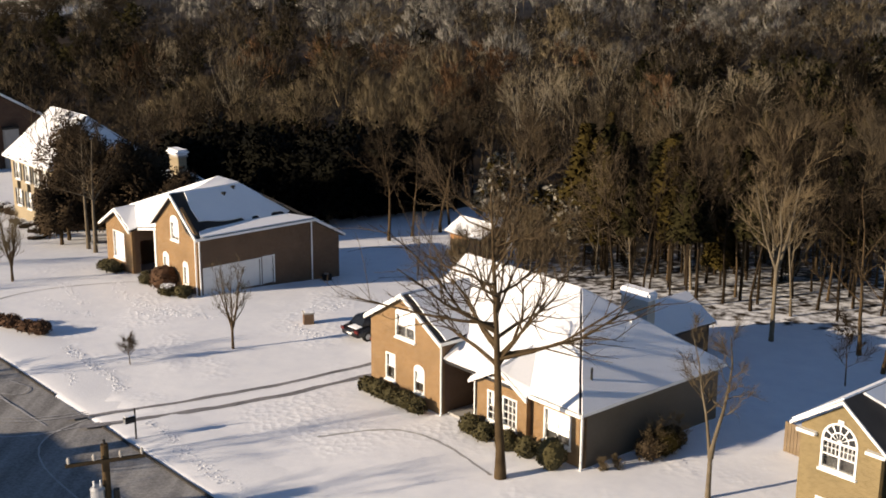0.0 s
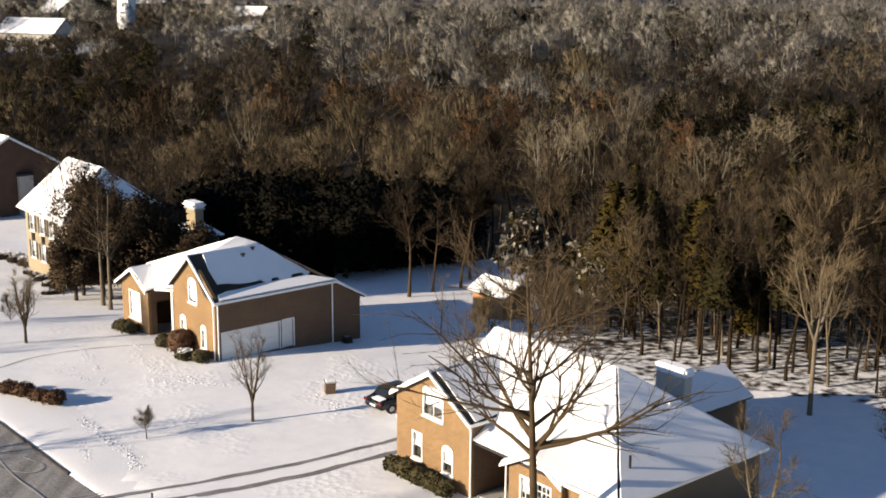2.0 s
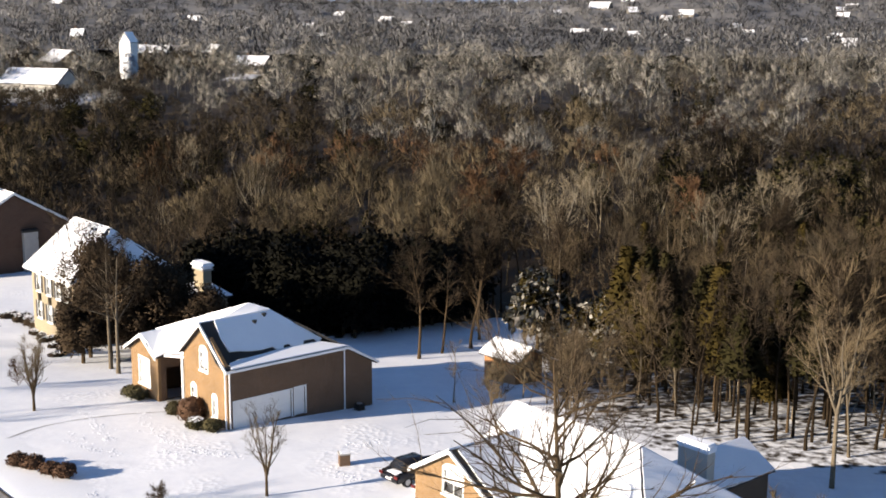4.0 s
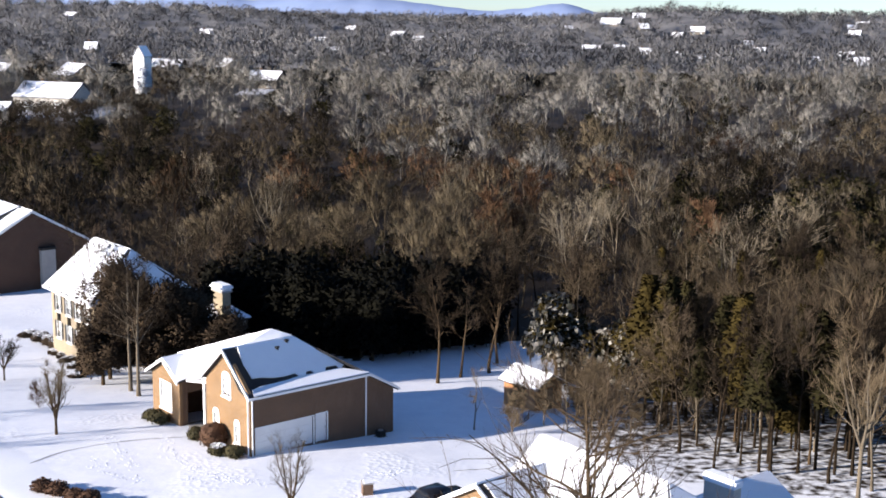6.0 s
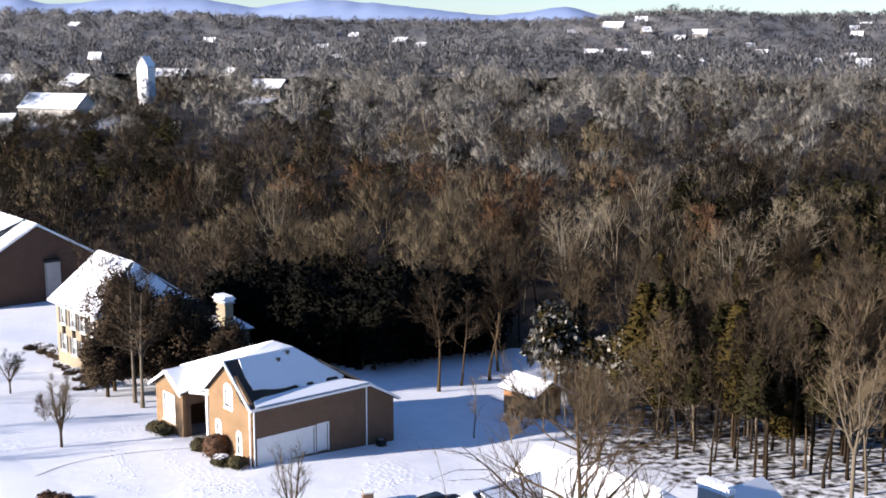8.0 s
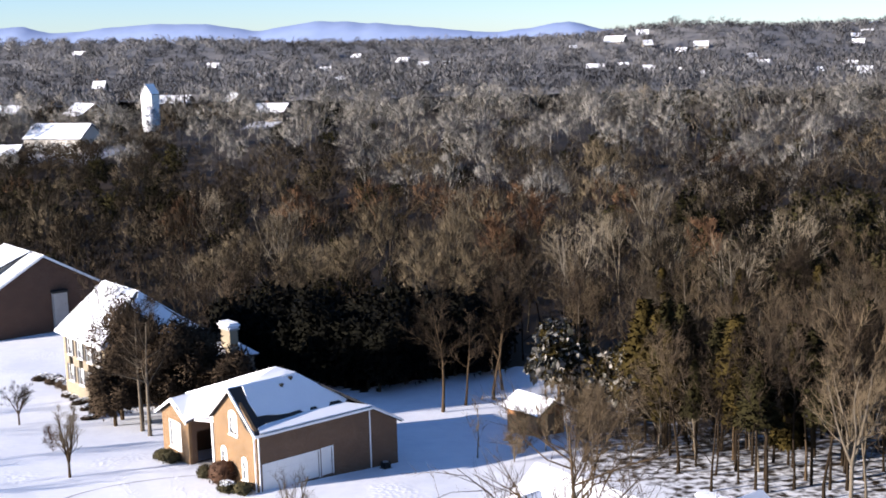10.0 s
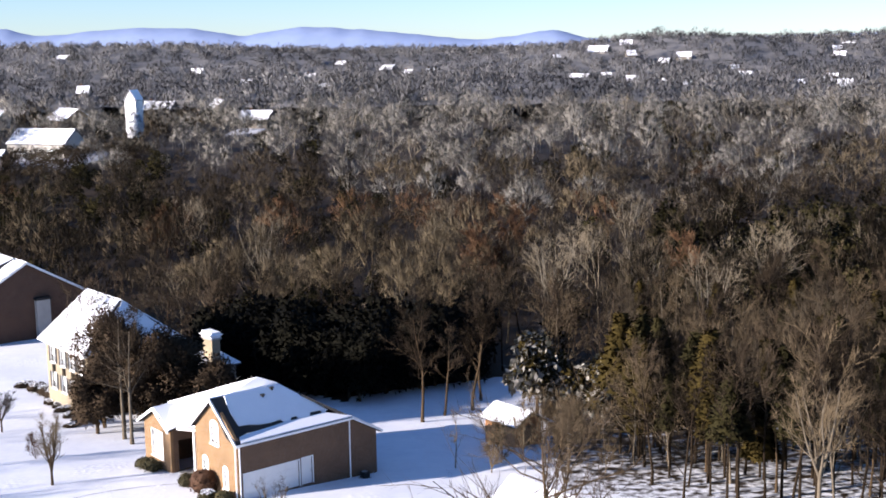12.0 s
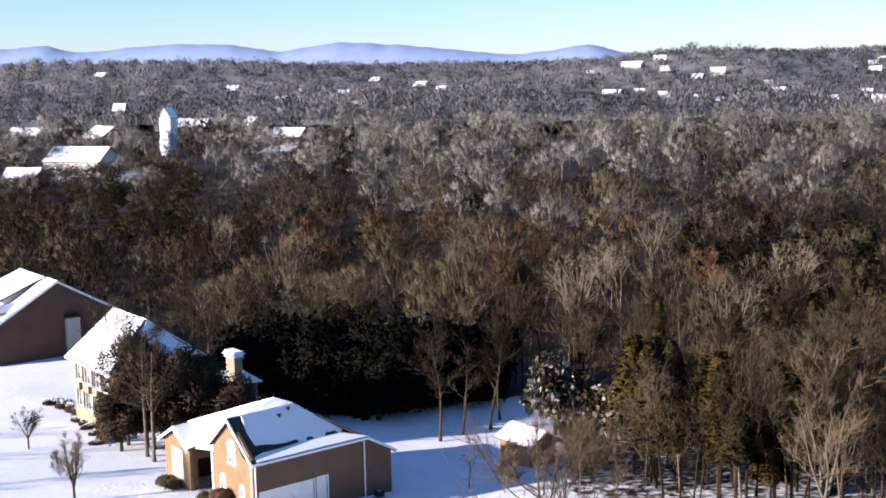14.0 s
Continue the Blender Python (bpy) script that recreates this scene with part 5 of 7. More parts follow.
                    td = (side_dir((bp[2] - bp[1]).normalized(), rnd.uniform(0.3, 0.9)) + Vector((0, 0, 0.25))).normalized()
                    blade(e, td, twig_len * rnd.uniform(0.5, 1.3), twig_w * rnd.uniform(0.7, 1.4))
    return (tv, tf), (cv, cf)


def tree_thing(name, x, y, label, bark, twig, category="tree", group="", turn=0.0, z=None, **kw):
    (tv, tf), (cv, cf) = grow_tree(**kw)
    e = empty_at(name, x, y, (float(ground_z(x, y)) if z is None else z) - 0.05, turn, label, category, group)
    a = raw_ob("trunk", tv, tf, bark, True)
    b = raw_ob("crown", cv, cf, twig, tone=np.full(len(cv), (kw["seed"] * 0.377) % 1.0))
    a.parent = b.parent = e
    return e


def leaf_cloud(seed, n, shape, size, droop=0.0, single=False, outs=None):
    """Many small leaf sprays within a shape given by shape(u) -> (place, outward)."""
    rnd = random.Random(seed)
    v, f = [], []
    for _ in range(n):
        p, o = shape(rnd)
        p, o = Vector(p), Vector(o)
        s = Vector((rnd.gauss(0, 1), rnd.gauss(0, 1), rnd.gauss(0, 1))).normalized()
        d = (o * 0.8 + s * 0.7 + Vector((0, 0, -droop))).normalized()
        t = d.cross(s).normalized()
        L, W = size * rnd.uniform(0.6, 1.4), size * rnd.uniform(0.25, 0.5)
        k = len(v)
        if single:
            v.extend((tuple(p - t * W), tuple(p + t * W), tuple(p + d * L)))
            facing = o.normalized() + Vector((0, 0, 0.25)) + s * 0.45
            f.append((k, k + 1, k + 2) if (t * 2 * W).cross(d * L + t * W).dot(facing) > 0 else (k, k + 2, k + 1))
            if outs is not None:
                outs.extend([tuple(facing.normalized())] * 3)
            continue
        v.extend((tuple(p - t * W * 0.3), tuple(p + d * L * 0.5 - t * W), tuple(p + d * L), tuple(p + d * L * 0.5 + t * W)))
        f.append((k, k + 1, k + 2))
        f.append((k, k + 2, k + 3))
    return v, f


def cone_shape(h, r, base):
    def shape(rnd):
        u = rnd.random() ** 1.4
        q = rnd.uniform(0, 2 * math.pi)
        lump = 0.80 + 0.20 * math.sin(q * 3 + u * 9) * math.cos(u * 14 + q)
        rr = r * (1 - u) ** 0.75 * lump * rnd.uniform(0.55, 1.0)
        return (rr * math.cos(q), rr * math.sin(q), base + u * (h - base)), (math.cos(q), math.sin(q), 0.35)
    return shape


def ball_shape(rx, ry, rz, cz):
    def shape(rnd):
        q, c = rnd.uniform(0, 2 * math.pi), rnd.uniform(-0.55, 1)
        s = math.sqrt(1 - c * c)
        k = rnd.uniform(0.82, 1.0) * (0.92 + 0.08 * math.sin(5 * q + 3 * c))
        return (rx * s * math.cos(q) * k, ry * s * math.sin(q) * k, cz + rz * c * k), (s * math.cos(q), s * math.sin(q), c)
    return shape


def evergreen(name, x, y, h, r, label, material, seed, n=1500, base=1.0, size=0.5, group="", snowy=0, bark=BARK):
    e = empty_at(name, x, y, float(ground_z(x, y)) - 0.05, seed * 37 % 360, label, "tree", group)
    bm = bmesh.new()
    tube(bm, (0, 0, -0.3), (0, 0, h * 0.8), 0.04 + h * 0.008, 0.03, 7)
    part("trunk", bm, bark, e)
    outs = []
    v, f = leaf_cloud(seed, n, cone_shape(h, r, base), size, 0.15, True, outs)
    c = raw_ob("crown", v, f, material, normals=outs)
    c.parent = e
    if snowy:
        def top(rnd):
            p, o = cone_shape(h, r * 1.04, base)(rnd)
            return (p[0], p[1], p[2] + 0.15), o
        v, f = leaf_cloud(seed + 5, snowy, top, size * 0.7)
        s = raw_ob("snow_clump", v, f, ROOF_SNOW)
        s.parent = e
        s["label"] = "snow lying on the foliage"
    return e


def shrub(x, y, rx, ry, h, label, material, seed, turn=GRID, snowy=False, name="shrub", group=""):
    """A clipped shrub: a dark core with a skin of small leaves."""
    e = empty_at(name, x, y, float(ground_z(x, y)) - 0.05, turn, label, "shrub", group)
    bm = bmesh.new()
    bmesh.ops.create_icosphere(bm, subdivisions=3, radius=1.0, matrix=Matrix.Translation((0, 0, h * 0.5)) @ Matrix.Diagonal((rx * 0.86, ry * 0.86, h * 0.48, 1)))
    for v in bm.verts:
        v.co += Vector((v.co.x, v.co.y, v.co.z - h * 0.5)) * 0.16 * noise.noise(v.co * 2.3 + Vector((seed, 0, 0)))
    part("core", bm, material, e)
    v, f = leaf_cloud(seed, int(260 + 260 * rx * ry), ball_shape(rx, ry, h * 0.52, h * 0.48), 0.16)
    c = raw_ob("leaves", v, f, material)
    c.parent = e
    if snowy:
        v, f = leaf_cloud(seed + 3, int(60 + 60 * rx * ry), lambda r: ((lambda q, k: ((rx * k * math.cos(q), ry * k * math.sin(q), h * 0.5 + h * 0.52 * math.sqrt(max(0, 1 - k * k)) + 0.03), (0, 0, 1)))(r.uniform(0, 6.283), r.random() ** 0.5 * 0.8)), 0.14)
        s = raw_ob("snow_clump", v, f, ROOF_SNOW)
        s.parent = e
        tagged(s, "thin snow on the leaves", kind="stuff")
    return e


# yard trees
tree_thing("bare_tree", 1.81, 54.35, "tall bare tree with thick brown trunk before the house", BARK, NEAR_TWIG, seed=5, thick=0.74, height=15.6, radius=0.25, clear=0.42, limbs=32, spread=0.6, kids=10, twigs=11, twig_len=0.8, twig_w=0.016, wander=0.2, sides=10, straight=0.2, open_by=0.2)
tree_thing("bare_tree", 11.38, 52.4, "forked bare young tree with pale trunk beside the house", PALE_BARK, TWIG_TAN, seed=9, height=8.6, radius=0.115, clear=0.34, limbs=11, spread=0.26, kids=7, twigs=8, twig_len=0.6, twig_w=0.015, forks=2, sides=8, fork_at=0.24, tilt=0.26, wander=0.16)
tree_thing("bare_tree", -14.59, 73.37, "small bare tree on the open snowy lawn", BARK, TWIG, seed=12, height=5.6, radius=0.09, clear=0.1, limbs=8, spread=0.26, kids=5, twigs=6, twig_len=0.5, twig_w=0.013, open_by=-0.2, forks=5, fork_at=0.24, tilt=0.4)
tree_thing("bare_bush", -20.25, 70.06, "low leafless bush on the snowy lawn", BARK, NEAR_TWIG, category="bush", seed=13, height=1.8, radius=0.05, clear=0.42, limbs=24, spread=0.5, kids=7, twigs=11, twig_len=0.26, twig_w=0.013, open_by=0.1)
tree_thing("bare_tree", -35.03, 91.09, "small rounded bare tree on a snowy lawn", BARK, TWIG, seed=15, height=5.4, radius=0.11, clear=0.1, limbs=9, spread=0.26, kids=6, twigs=7, twig_len=0.5, twig_w=0.014, open_by=-0.3, forks=6, fork_at=0.24, tilt=0.3)
tree_thing("bare_tree", -47.1, 111.8, "small umbrella-shaped bare tree before the pale house", BARK, TWIG, seed=16, height=3.8, radius=0.09, clear=0.2, limbs=8, spread=0.3, kids=6, twigs=7, twig_len=0.45, twig_w=0.014, open_by=-0.1, forks=6, fork_at=0.3, tilt=0.65)
tree_thing("bare_bush", -39.5, 99.9, "low reddish leafless bush on the snowy lawn", BARK, TWIG_RED, category="bush", seed=17, height=2.2, radius=0.04, clear=0.08, limbs=22, spread=0.5, kids=7, twigs=8, twig_len=0.35, twig_w=0.016, open_by=-0.2)
tree_thing("bare_tree", 20.02, 76.22, "tall bare tree with pale spreading limbs at the wood's edge", PALE_BARK, TWIG_TAN, seed=21, height=11.5, radius=0.14, clear=0.1, limbs=7, spread=0.25, kids=6, twigs=8, twig_len=0.8, twig_w=0.018, sides=8, forks=5, fork_at=0.42, tilt=0.34, wander=0.14)
tree_thing("bare_tree", -7.25, 115.1, "bare tree standing in the shaded snowy yard", BARK, NEAR_TWIG, seed=22, height=11.5, radius=0.17, clear=0.4, limbs=14, spread=0.42, kids=10, twigs=12, twig_len=0.9, twig_w=0.035)
tree_thing("bare_tree", -5.2, 118.4, "bare tree standing in the shaded snowy yard", BARK, NEAR_TWIG, seed=23, height=9, radius=0.14, clear=0.45, limbs=9, spread=0.4, kids=6, twigs=7, twig_len=0.9, twig_w=0.035)
tree_thing("bare_tree", -2.4, 121.0, "bare tree standing in the shaded snowy yard", BARK, NEAR_TWIG, seed=24, height=11.0, radius=0.17, clear=0.4, limbs=14, spread=0.42, kids=10, twigs=12, twig_len=0.9, twig_w=0.035)
tree_thing("bare_tree", -1.5, 125.5, "bare tree at the edge of the shaded yard", BARK, NEAR_TWIG, seed=25, height=11.0, radius=0.15, clear=0.4, limbs=10, spread=0.4, kids=6, twigs=7, twig_len=0.9, twig_w=0.035)
tree_thing("bare_tree", -3.7, 95.6, "slender bare young tree behind the brick house", PALE_BARK, TWIG_TAN, seed=26, height=5.5, radius=0.07, clear=0.3, limbs=8, spread=0.3, kids=5, twigs=5, twig_len=0.5, twig_w=0.02)
for i, (x, y, h) in enumerate(((-34.3, 108.2, 12.5), (-33.0, 106.0, 11.5))):
    tree_thing("bare_tree", x, y, "tall bare tree with pale straight trunk beside the pale house", PALE_BARK, NEAR_TWIG, group="twin trees by the pale house", seed=27 + i, height=h, radius=0.2, clear=0.45, limbs=15, spread=0.34, kids=9, twigs=11, twig_len=0.8, twig_w=0.03, straight=0.3)
for x, y, h in ((24.8, 73.3, 12), (25.2, 70.0, 11), (22.3, 67.7, 4.5)):
    tree_thing("bare_tree", x, y, "slim bare tree at the yard's shaded edge", BARK, NEAR_TWIG, seed=int(x * 10 + y), height=h, radius=0.012 * h, clear=0.3, limbs=12, spread=0.4, kids=7, twigs=8, twig_len=0.8, twig_w=0.025)
for x, y, h, s in ((-36.5, 47.0, 11, 81), (-37.0, 38.5, 12, 82), (-44.0, 60.0, 10, 83), (-74.8, 96.7, 12, 84), (-64.0, 87.6, 11, 85), (-60.0, 77.4, 11, 86), (-70.0, 110.0, 12, 87)):
    tree_thing("bare_tree", x, y, "bare street tree across the snowy road", BARK, NEAR_TWIG, seed=s, height=h, radius=0.2, clear=0.25, limbs=16, spread=0.45, kids=6, twigs=6, twig_len=0.8, twig_w=0.03)
# brushwood behind the front house
for i, (x, y, h) in enumerate(((3.6, 95.5, 6.0), (5.2, 93.6, 5.5), (1.8, 97.5, 5.5), (0.0, 97.5, 3.6), (6.6, 97.0, 5.0), (-0.8, 94.0, 3.0), (8.2, 93.8, 5.5), (5.4, 101.2, 5.0), (6.6, 100.0, 4.6), (4.4, 99.0, 4.8))):
    tree_thing("brush_tree", x, y, "pale brushy thicket tree behind the houses", PALE_BARK, TWIG_TAN, group="thicket behind the houses", seed=40 + i, height=h, radius=0.06, clear=0.08, limbs=20, spread=0.42, kids=6, twigs=8, twig_len=0.8, twig_w=0.024)

# cedars and snowy evergreens along the wood's edge
CEDARS = ((11.4, 99.0, 11.4, 2.2, 2.6), (13.2, 102.5, 9.4, 2.0, 2.8), (19.9, 92.0, 8.6, 1.5, 1.8), (17.6, 104.0, 9.0, 1.8, 2.4), (26.8, 99.0, 10.5, 2.0, 3.0), (30.5, 95.0, 9.0, 1.8, 2.4), (34.0, 104.0, 11.0, 2.3, 3.0), (28.8, 108.0, 11.0, 2.2, 3.0), (24.0, 131.0, 11.5, 2.4, 2.0), (33.0, 134.0, 11.5, 2.6, 2.0), (40.0, 128.0, 11.0, 2.4, 2.0), (16.5, 137.0, 11.0, 2.4, 2.0), (47.0, 142.0, 12.0, 2.6, 2.0))
for i, (x, y, h, r, base) in enumerate(CEDARS):
    evergreen("cedar_tree", x, y, h, r, "olive green cedar at the wood's edge", CEDAR, 70 + i, 4200, base, 0.42, group="cedars along the wood", bark=DARK_BARK)


def lump_shape(h, r, lumps, seed):
    """A broad uneven crown of several overlapping clumps."""
    rr = random.Random(seed)
    spots = [(rr.uniform(-0.55, 0.55) * r, rr.uniform(-0.55, 0.55) * r, rr.uniform(0.25, 0.8) * h, rr.uniform(0.35, 0.6) * r) for _ in range(lumps)]

    def shape(rnd):
        x, y, z, k = rnd.choice(spots)
        q, c = rnd.uniform(0, 2 * math.pi), rnd.uniform(-0.8, 1)
        s, m = math.sqrt(1 - c * c), rnd.uniform(0.5, 1.0)
        return (x + k * s * math.cos(q) * m, y + k * s * math.sin(q) * m, max(0.15, z + k * 1.1 * c * m)), (s * math.cos(q), s * math.sin(q), c)
    return shape


def broad_evergreen(x, y, h, r, seed, label, material, group, n=4200, size=0.34, lumps=11):
    e = empty_at("evergreen_tree", x, y, float(ground_z(x, y)) - 0.05, seed * 31 % 360, label, "tree", group)
    bm = bmesh.new()
    tube(bm, (0, 0, -0.3), (0, 0, h * 0.7), 0.2, 0.05, 7)
    part("trunk", bm, BARK, e)
    outs = []
    v, f = leaf_cloud(seed, n, lump_shape(h, r, lumps, seed), size, 0.1, True, outs)
    raw_ob("crown", v, f, material, normals=outs).parent = e
    return e


for i, (x, y, h, r) in enumerate(((-37.8, 113.6, 12.6, 3.6), (-35.6, 112.6, 12.0, 3.4), (-33.0, 112.8, 11.0, 3.4), (-30.4, 112.8, 9.4, 3.2), (-27.8, 113.2, 6.6, 2.4), (-39.5, 121.0, 8.6, 3.8), (-31.6, 117.0, 9.0, 3.0), (-35.4, 118.4, 7.0, 3.0), (-37.6, 110.8, 7.0, 2.6), (-26.6, 110.6, 7.4, 2.6))):
    broad_evergreen(x, y, h, r, 300 + i, "dense dark tangled tree close to the pale house", VINE, "tangled trees by the pale house", 14000, 0.24, 19)
for i, (x, y, h, seed) in enumerate(((-42.5, 124.0, 14.0, 951), (-41.0, 131.0, 15.0, 952), (-37.0, 134.0, 14.0, 953), (-34.6, 111.6, 12.0, 954))):
    tree_thing("bare_tree", x, y, "brown twiggy tree rising behind the pale house", BARK, VINE, group="tangled trees by the pale house", seed=seed, height=h, radius=0.15, clear=0.25, limbs=18, spread=0.42, kids=9, twigs=10, twig_len=0.7, twig_w=0.035)
for i, (x, y, h, r) in enumerate(((4.0, 118.5, 8.4, 3.6), (9.8, 116.0, 6.6, 3.0), (5.6, 122.5, 6.0, 3.0))):
    e = broad_evergreen(x, y, h, r, 320 + i, "broad evergreen tree with snow on its leaves", CEDAR, "", 2600, 0.4)
    v, f = leaf_cloud(330 + i, (1150, 620, 800)[i], lump_shape(h, r * 1.04, 11, 320 + i), 0.72, 1.1)
    s = raw_ob("frosted_leaves", v, f, FROSTED)
    s.parent = e
    s["label"] = "drooping leaves whitened by snow"
rnd = random.Random(77)
broad = []
for i in range(54):
    u = i / 41
    x = -31.5 + u * 22 + rnd.uniform(-1.5, 1.5)
    y = 135 - 0.5 * (min(x, -14) + 31) + 0.85 * max(0.0, x + 14) + rnd.uniform(-1, 2) + (i % 3) * 3.8
    if len(broad) < 4:
        broad.append(broad_evergreen(x, y, 8.6, 4.0, 90 + i, "dense evergreen behind the house, deep shade painted as black-green", SHADE_BLACK_GREEN, "dark evergreens behind the house", 3000, 0.5))
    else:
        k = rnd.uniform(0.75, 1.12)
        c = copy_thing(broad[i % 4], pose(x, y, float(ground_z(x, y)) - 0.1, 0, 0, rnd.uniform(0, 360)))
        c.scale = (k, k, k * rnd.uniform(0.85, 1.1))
# a snow-laden tree before the tower
e = empty_at("snowy_tree", -100.7, 356, float(ground_z(-100.7, 356)), 0, "snow-laden tree glowing white beneath the tower", "tree")
outs = []
v, f = leaf_cloud(640, 2200, ball_shape(2.2, 2.2, 4.4, 8.0), 0.8, 0.5, True, outs)
raw_ob("crown", v, f, ROOF_SNOW, normals=outs).parent = e
bm = bmesh.new()
tube(bm, (0, 0, -0.3), (0, 0, 5), 0.2, 0.08, 7)
part("trunk", bm, BARK, e)
# pines with high dark crowns over bare trunks
pines = []
rnd = random.Random(31)
for i in range(60):
    x, y = (rnd.uniform(4, 34), rnd.uniform(81, 104)) if i % 5 else (rnd.uniform(9, 46), rnd.uniform(98, 124))
    if not wood_at(x, y) or x < 10 and y < 114:
        continue
    if len(pines) < 4:
        pines.append(evergreen("pine_tree", x, y, 11.0, 2.1, "slim pine with dark olive crown over bare trunk", CEDAR if len(pines) % 2 else WOOD_CEDAR, 120 + i, 1300, 5.6, 0.5, group="pines in the wood", bark=DARK_BARK))
    else:
        k = rnd.uniform(0.75, 1.1)
        c = copy_thing(pines[i % 4], pose(x, y, float(ground_z(x, y)) - 0.05, 0, 0, rnd.uniform(0, 360)))
        c.scale = (k * rnd.uniform(0.8, 1.15), k, k)

# ---- the woods ----
# pale many-limbed trees that stand out of the woods
for i, (x, y, h) in enumerate(((-34.0, 180.0, 15.0), (7.3, 157.0, 14.0), (20.5, 164.0, 13.0), (24.6, 139.0, 14.0), (38.0, 167.0, 14.0), (24.5, 215.0, 13.0), (14.0, 186.0, 12.0), (52.0, 196.0, 12.5), (-8.0, 215.0, 12.0), (-52.0, 215.0, 12.5))):
    tree_thing("bare_tree", x, y, "pale grey bare tree with upswept fanning limbs", PALE_LIMB, PALE_TWIG, group="pale trees in the woods", seed=810 + i, height=h, radius=0.17, clear=0.18, limbs=7, spread=0.34, kids=6, twigs=4, twig_len=1.0, twig_w=0.04, sides=5, forks=6, fork_at=0.3, tilt=0.46, wander=0.12)
for i, (x, y, h) in enumerate(((-3.0, 176.0, 12.5), (0.5, 179.0, 11.0), (4.5, 204.0, 12.0), (29.0, 176.0, 11.5))):
    tree_thing("bare_tree", x, y, "russet bare tree with dense fine twigs", BARK, TWIG_RED, group="russet trees in the woods", seed=840 + i, height=h, radius=0.14, clear=0.3, limbs=24, spread=0.42, kids=10, twigs=12, twig_len=0.9, twig_w=0.06, sides=4)
KINDS = []
for i in range(12):
    tall = i % 3 != 2
    KINDS.append((dict(seed=200 + i, height=12.0, radius=0.13 if tall else 0.11, clear=0.45 if tall else 0.2, limbs=14, spread=0.36 if tall else 0.46, kids=7, twigs=7, twig_len=1.0, twig_w=0.04, sides=4),
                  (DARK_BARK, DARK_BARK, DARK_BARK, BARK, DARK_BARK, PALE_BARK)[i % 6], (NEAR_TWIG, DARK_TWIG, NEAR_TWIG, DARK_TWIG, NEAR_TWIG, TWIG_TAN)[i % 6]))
protos = []
rnd = random.Random(4)
spots = []
tries = 0
while len(spots) < 215 and tries < 40000:
    tries += 1
    y = rnd.uniform(80, 152)
    x = rnd.uniform(-0.42 * y - 4, 0.42 * y + 4)
    if not wood_at(x, y) or any((x - p) ** 2 + (y - q) ** 2 < (2.2 if x > 4 and y < 106 else 4.4) ** 2 for p, q in spots):
        continue
    if any(abs(x / y - c[0] / c[1]) < 0.022 and y < c[1] and rnd.random() < 0.75 for c in CEDARS[:4]):
        continue
    if 4 < x < 26 and y < 100 and rnd.random() < 0.6:
        continue
    if -33 < x < -9 and y < 148 or 1 < x < 10.5 and 86 < y < 119:
        continue
    spots.append((x, y))
for n, (x, y) in enumerate(spots):
    k = n % len(KINDS)
    s = rnd.uniform(0.8, 1.12)
    z = float(ground_z(x, y))
    if len(protos) <= k:
        kw, bark, twig = KINDS[k]
        protos.append(tree_thing("woodland_tree", x, y, "bare woodland tree with brown twigs and slim trunk", bark, twig, group="woodland trees", turn=rnd.uniform(0, 360), **kw))
        protos[-1].scale = (s, s, s)
    else:
        c = copy_thing(protos[k], pose(x, y, z - 0.05, 0, 0, rnd.uniform(0, 360)))
        c.scale = (s, s, s * rnd.uniform(0.9, 1.1))


brush = []
for i in range(44):
    x, y = rnd.uniform(5, 46), rnd.uniform(94, 116)
    if not wood_at(x, y):
        continue
    if len(brush) < 4:
        brush.append(tree_thing("brush_tree", x, y, "low leafless undergrowth beneath the trees", DARK_BARK, DARK_TWIG if i % 2 else TWIG, category="bush", group="undergrowth in the wood", seed=700 + i, height=2.8, radius=0.03, clear=0.05, limbs=16, spread=0.5, kids=6, twigs=6, twig_len=0.5, twig_w=0.02))
    else:
        k = rnd.uniform(0.6, 1.3)
        copy_thing(brush[i % 4], pose(x, y, float(ground_z(x, y)) - 0.05, 0, 0, rnd.uniform(0, 360))).scale = (k, k, k)


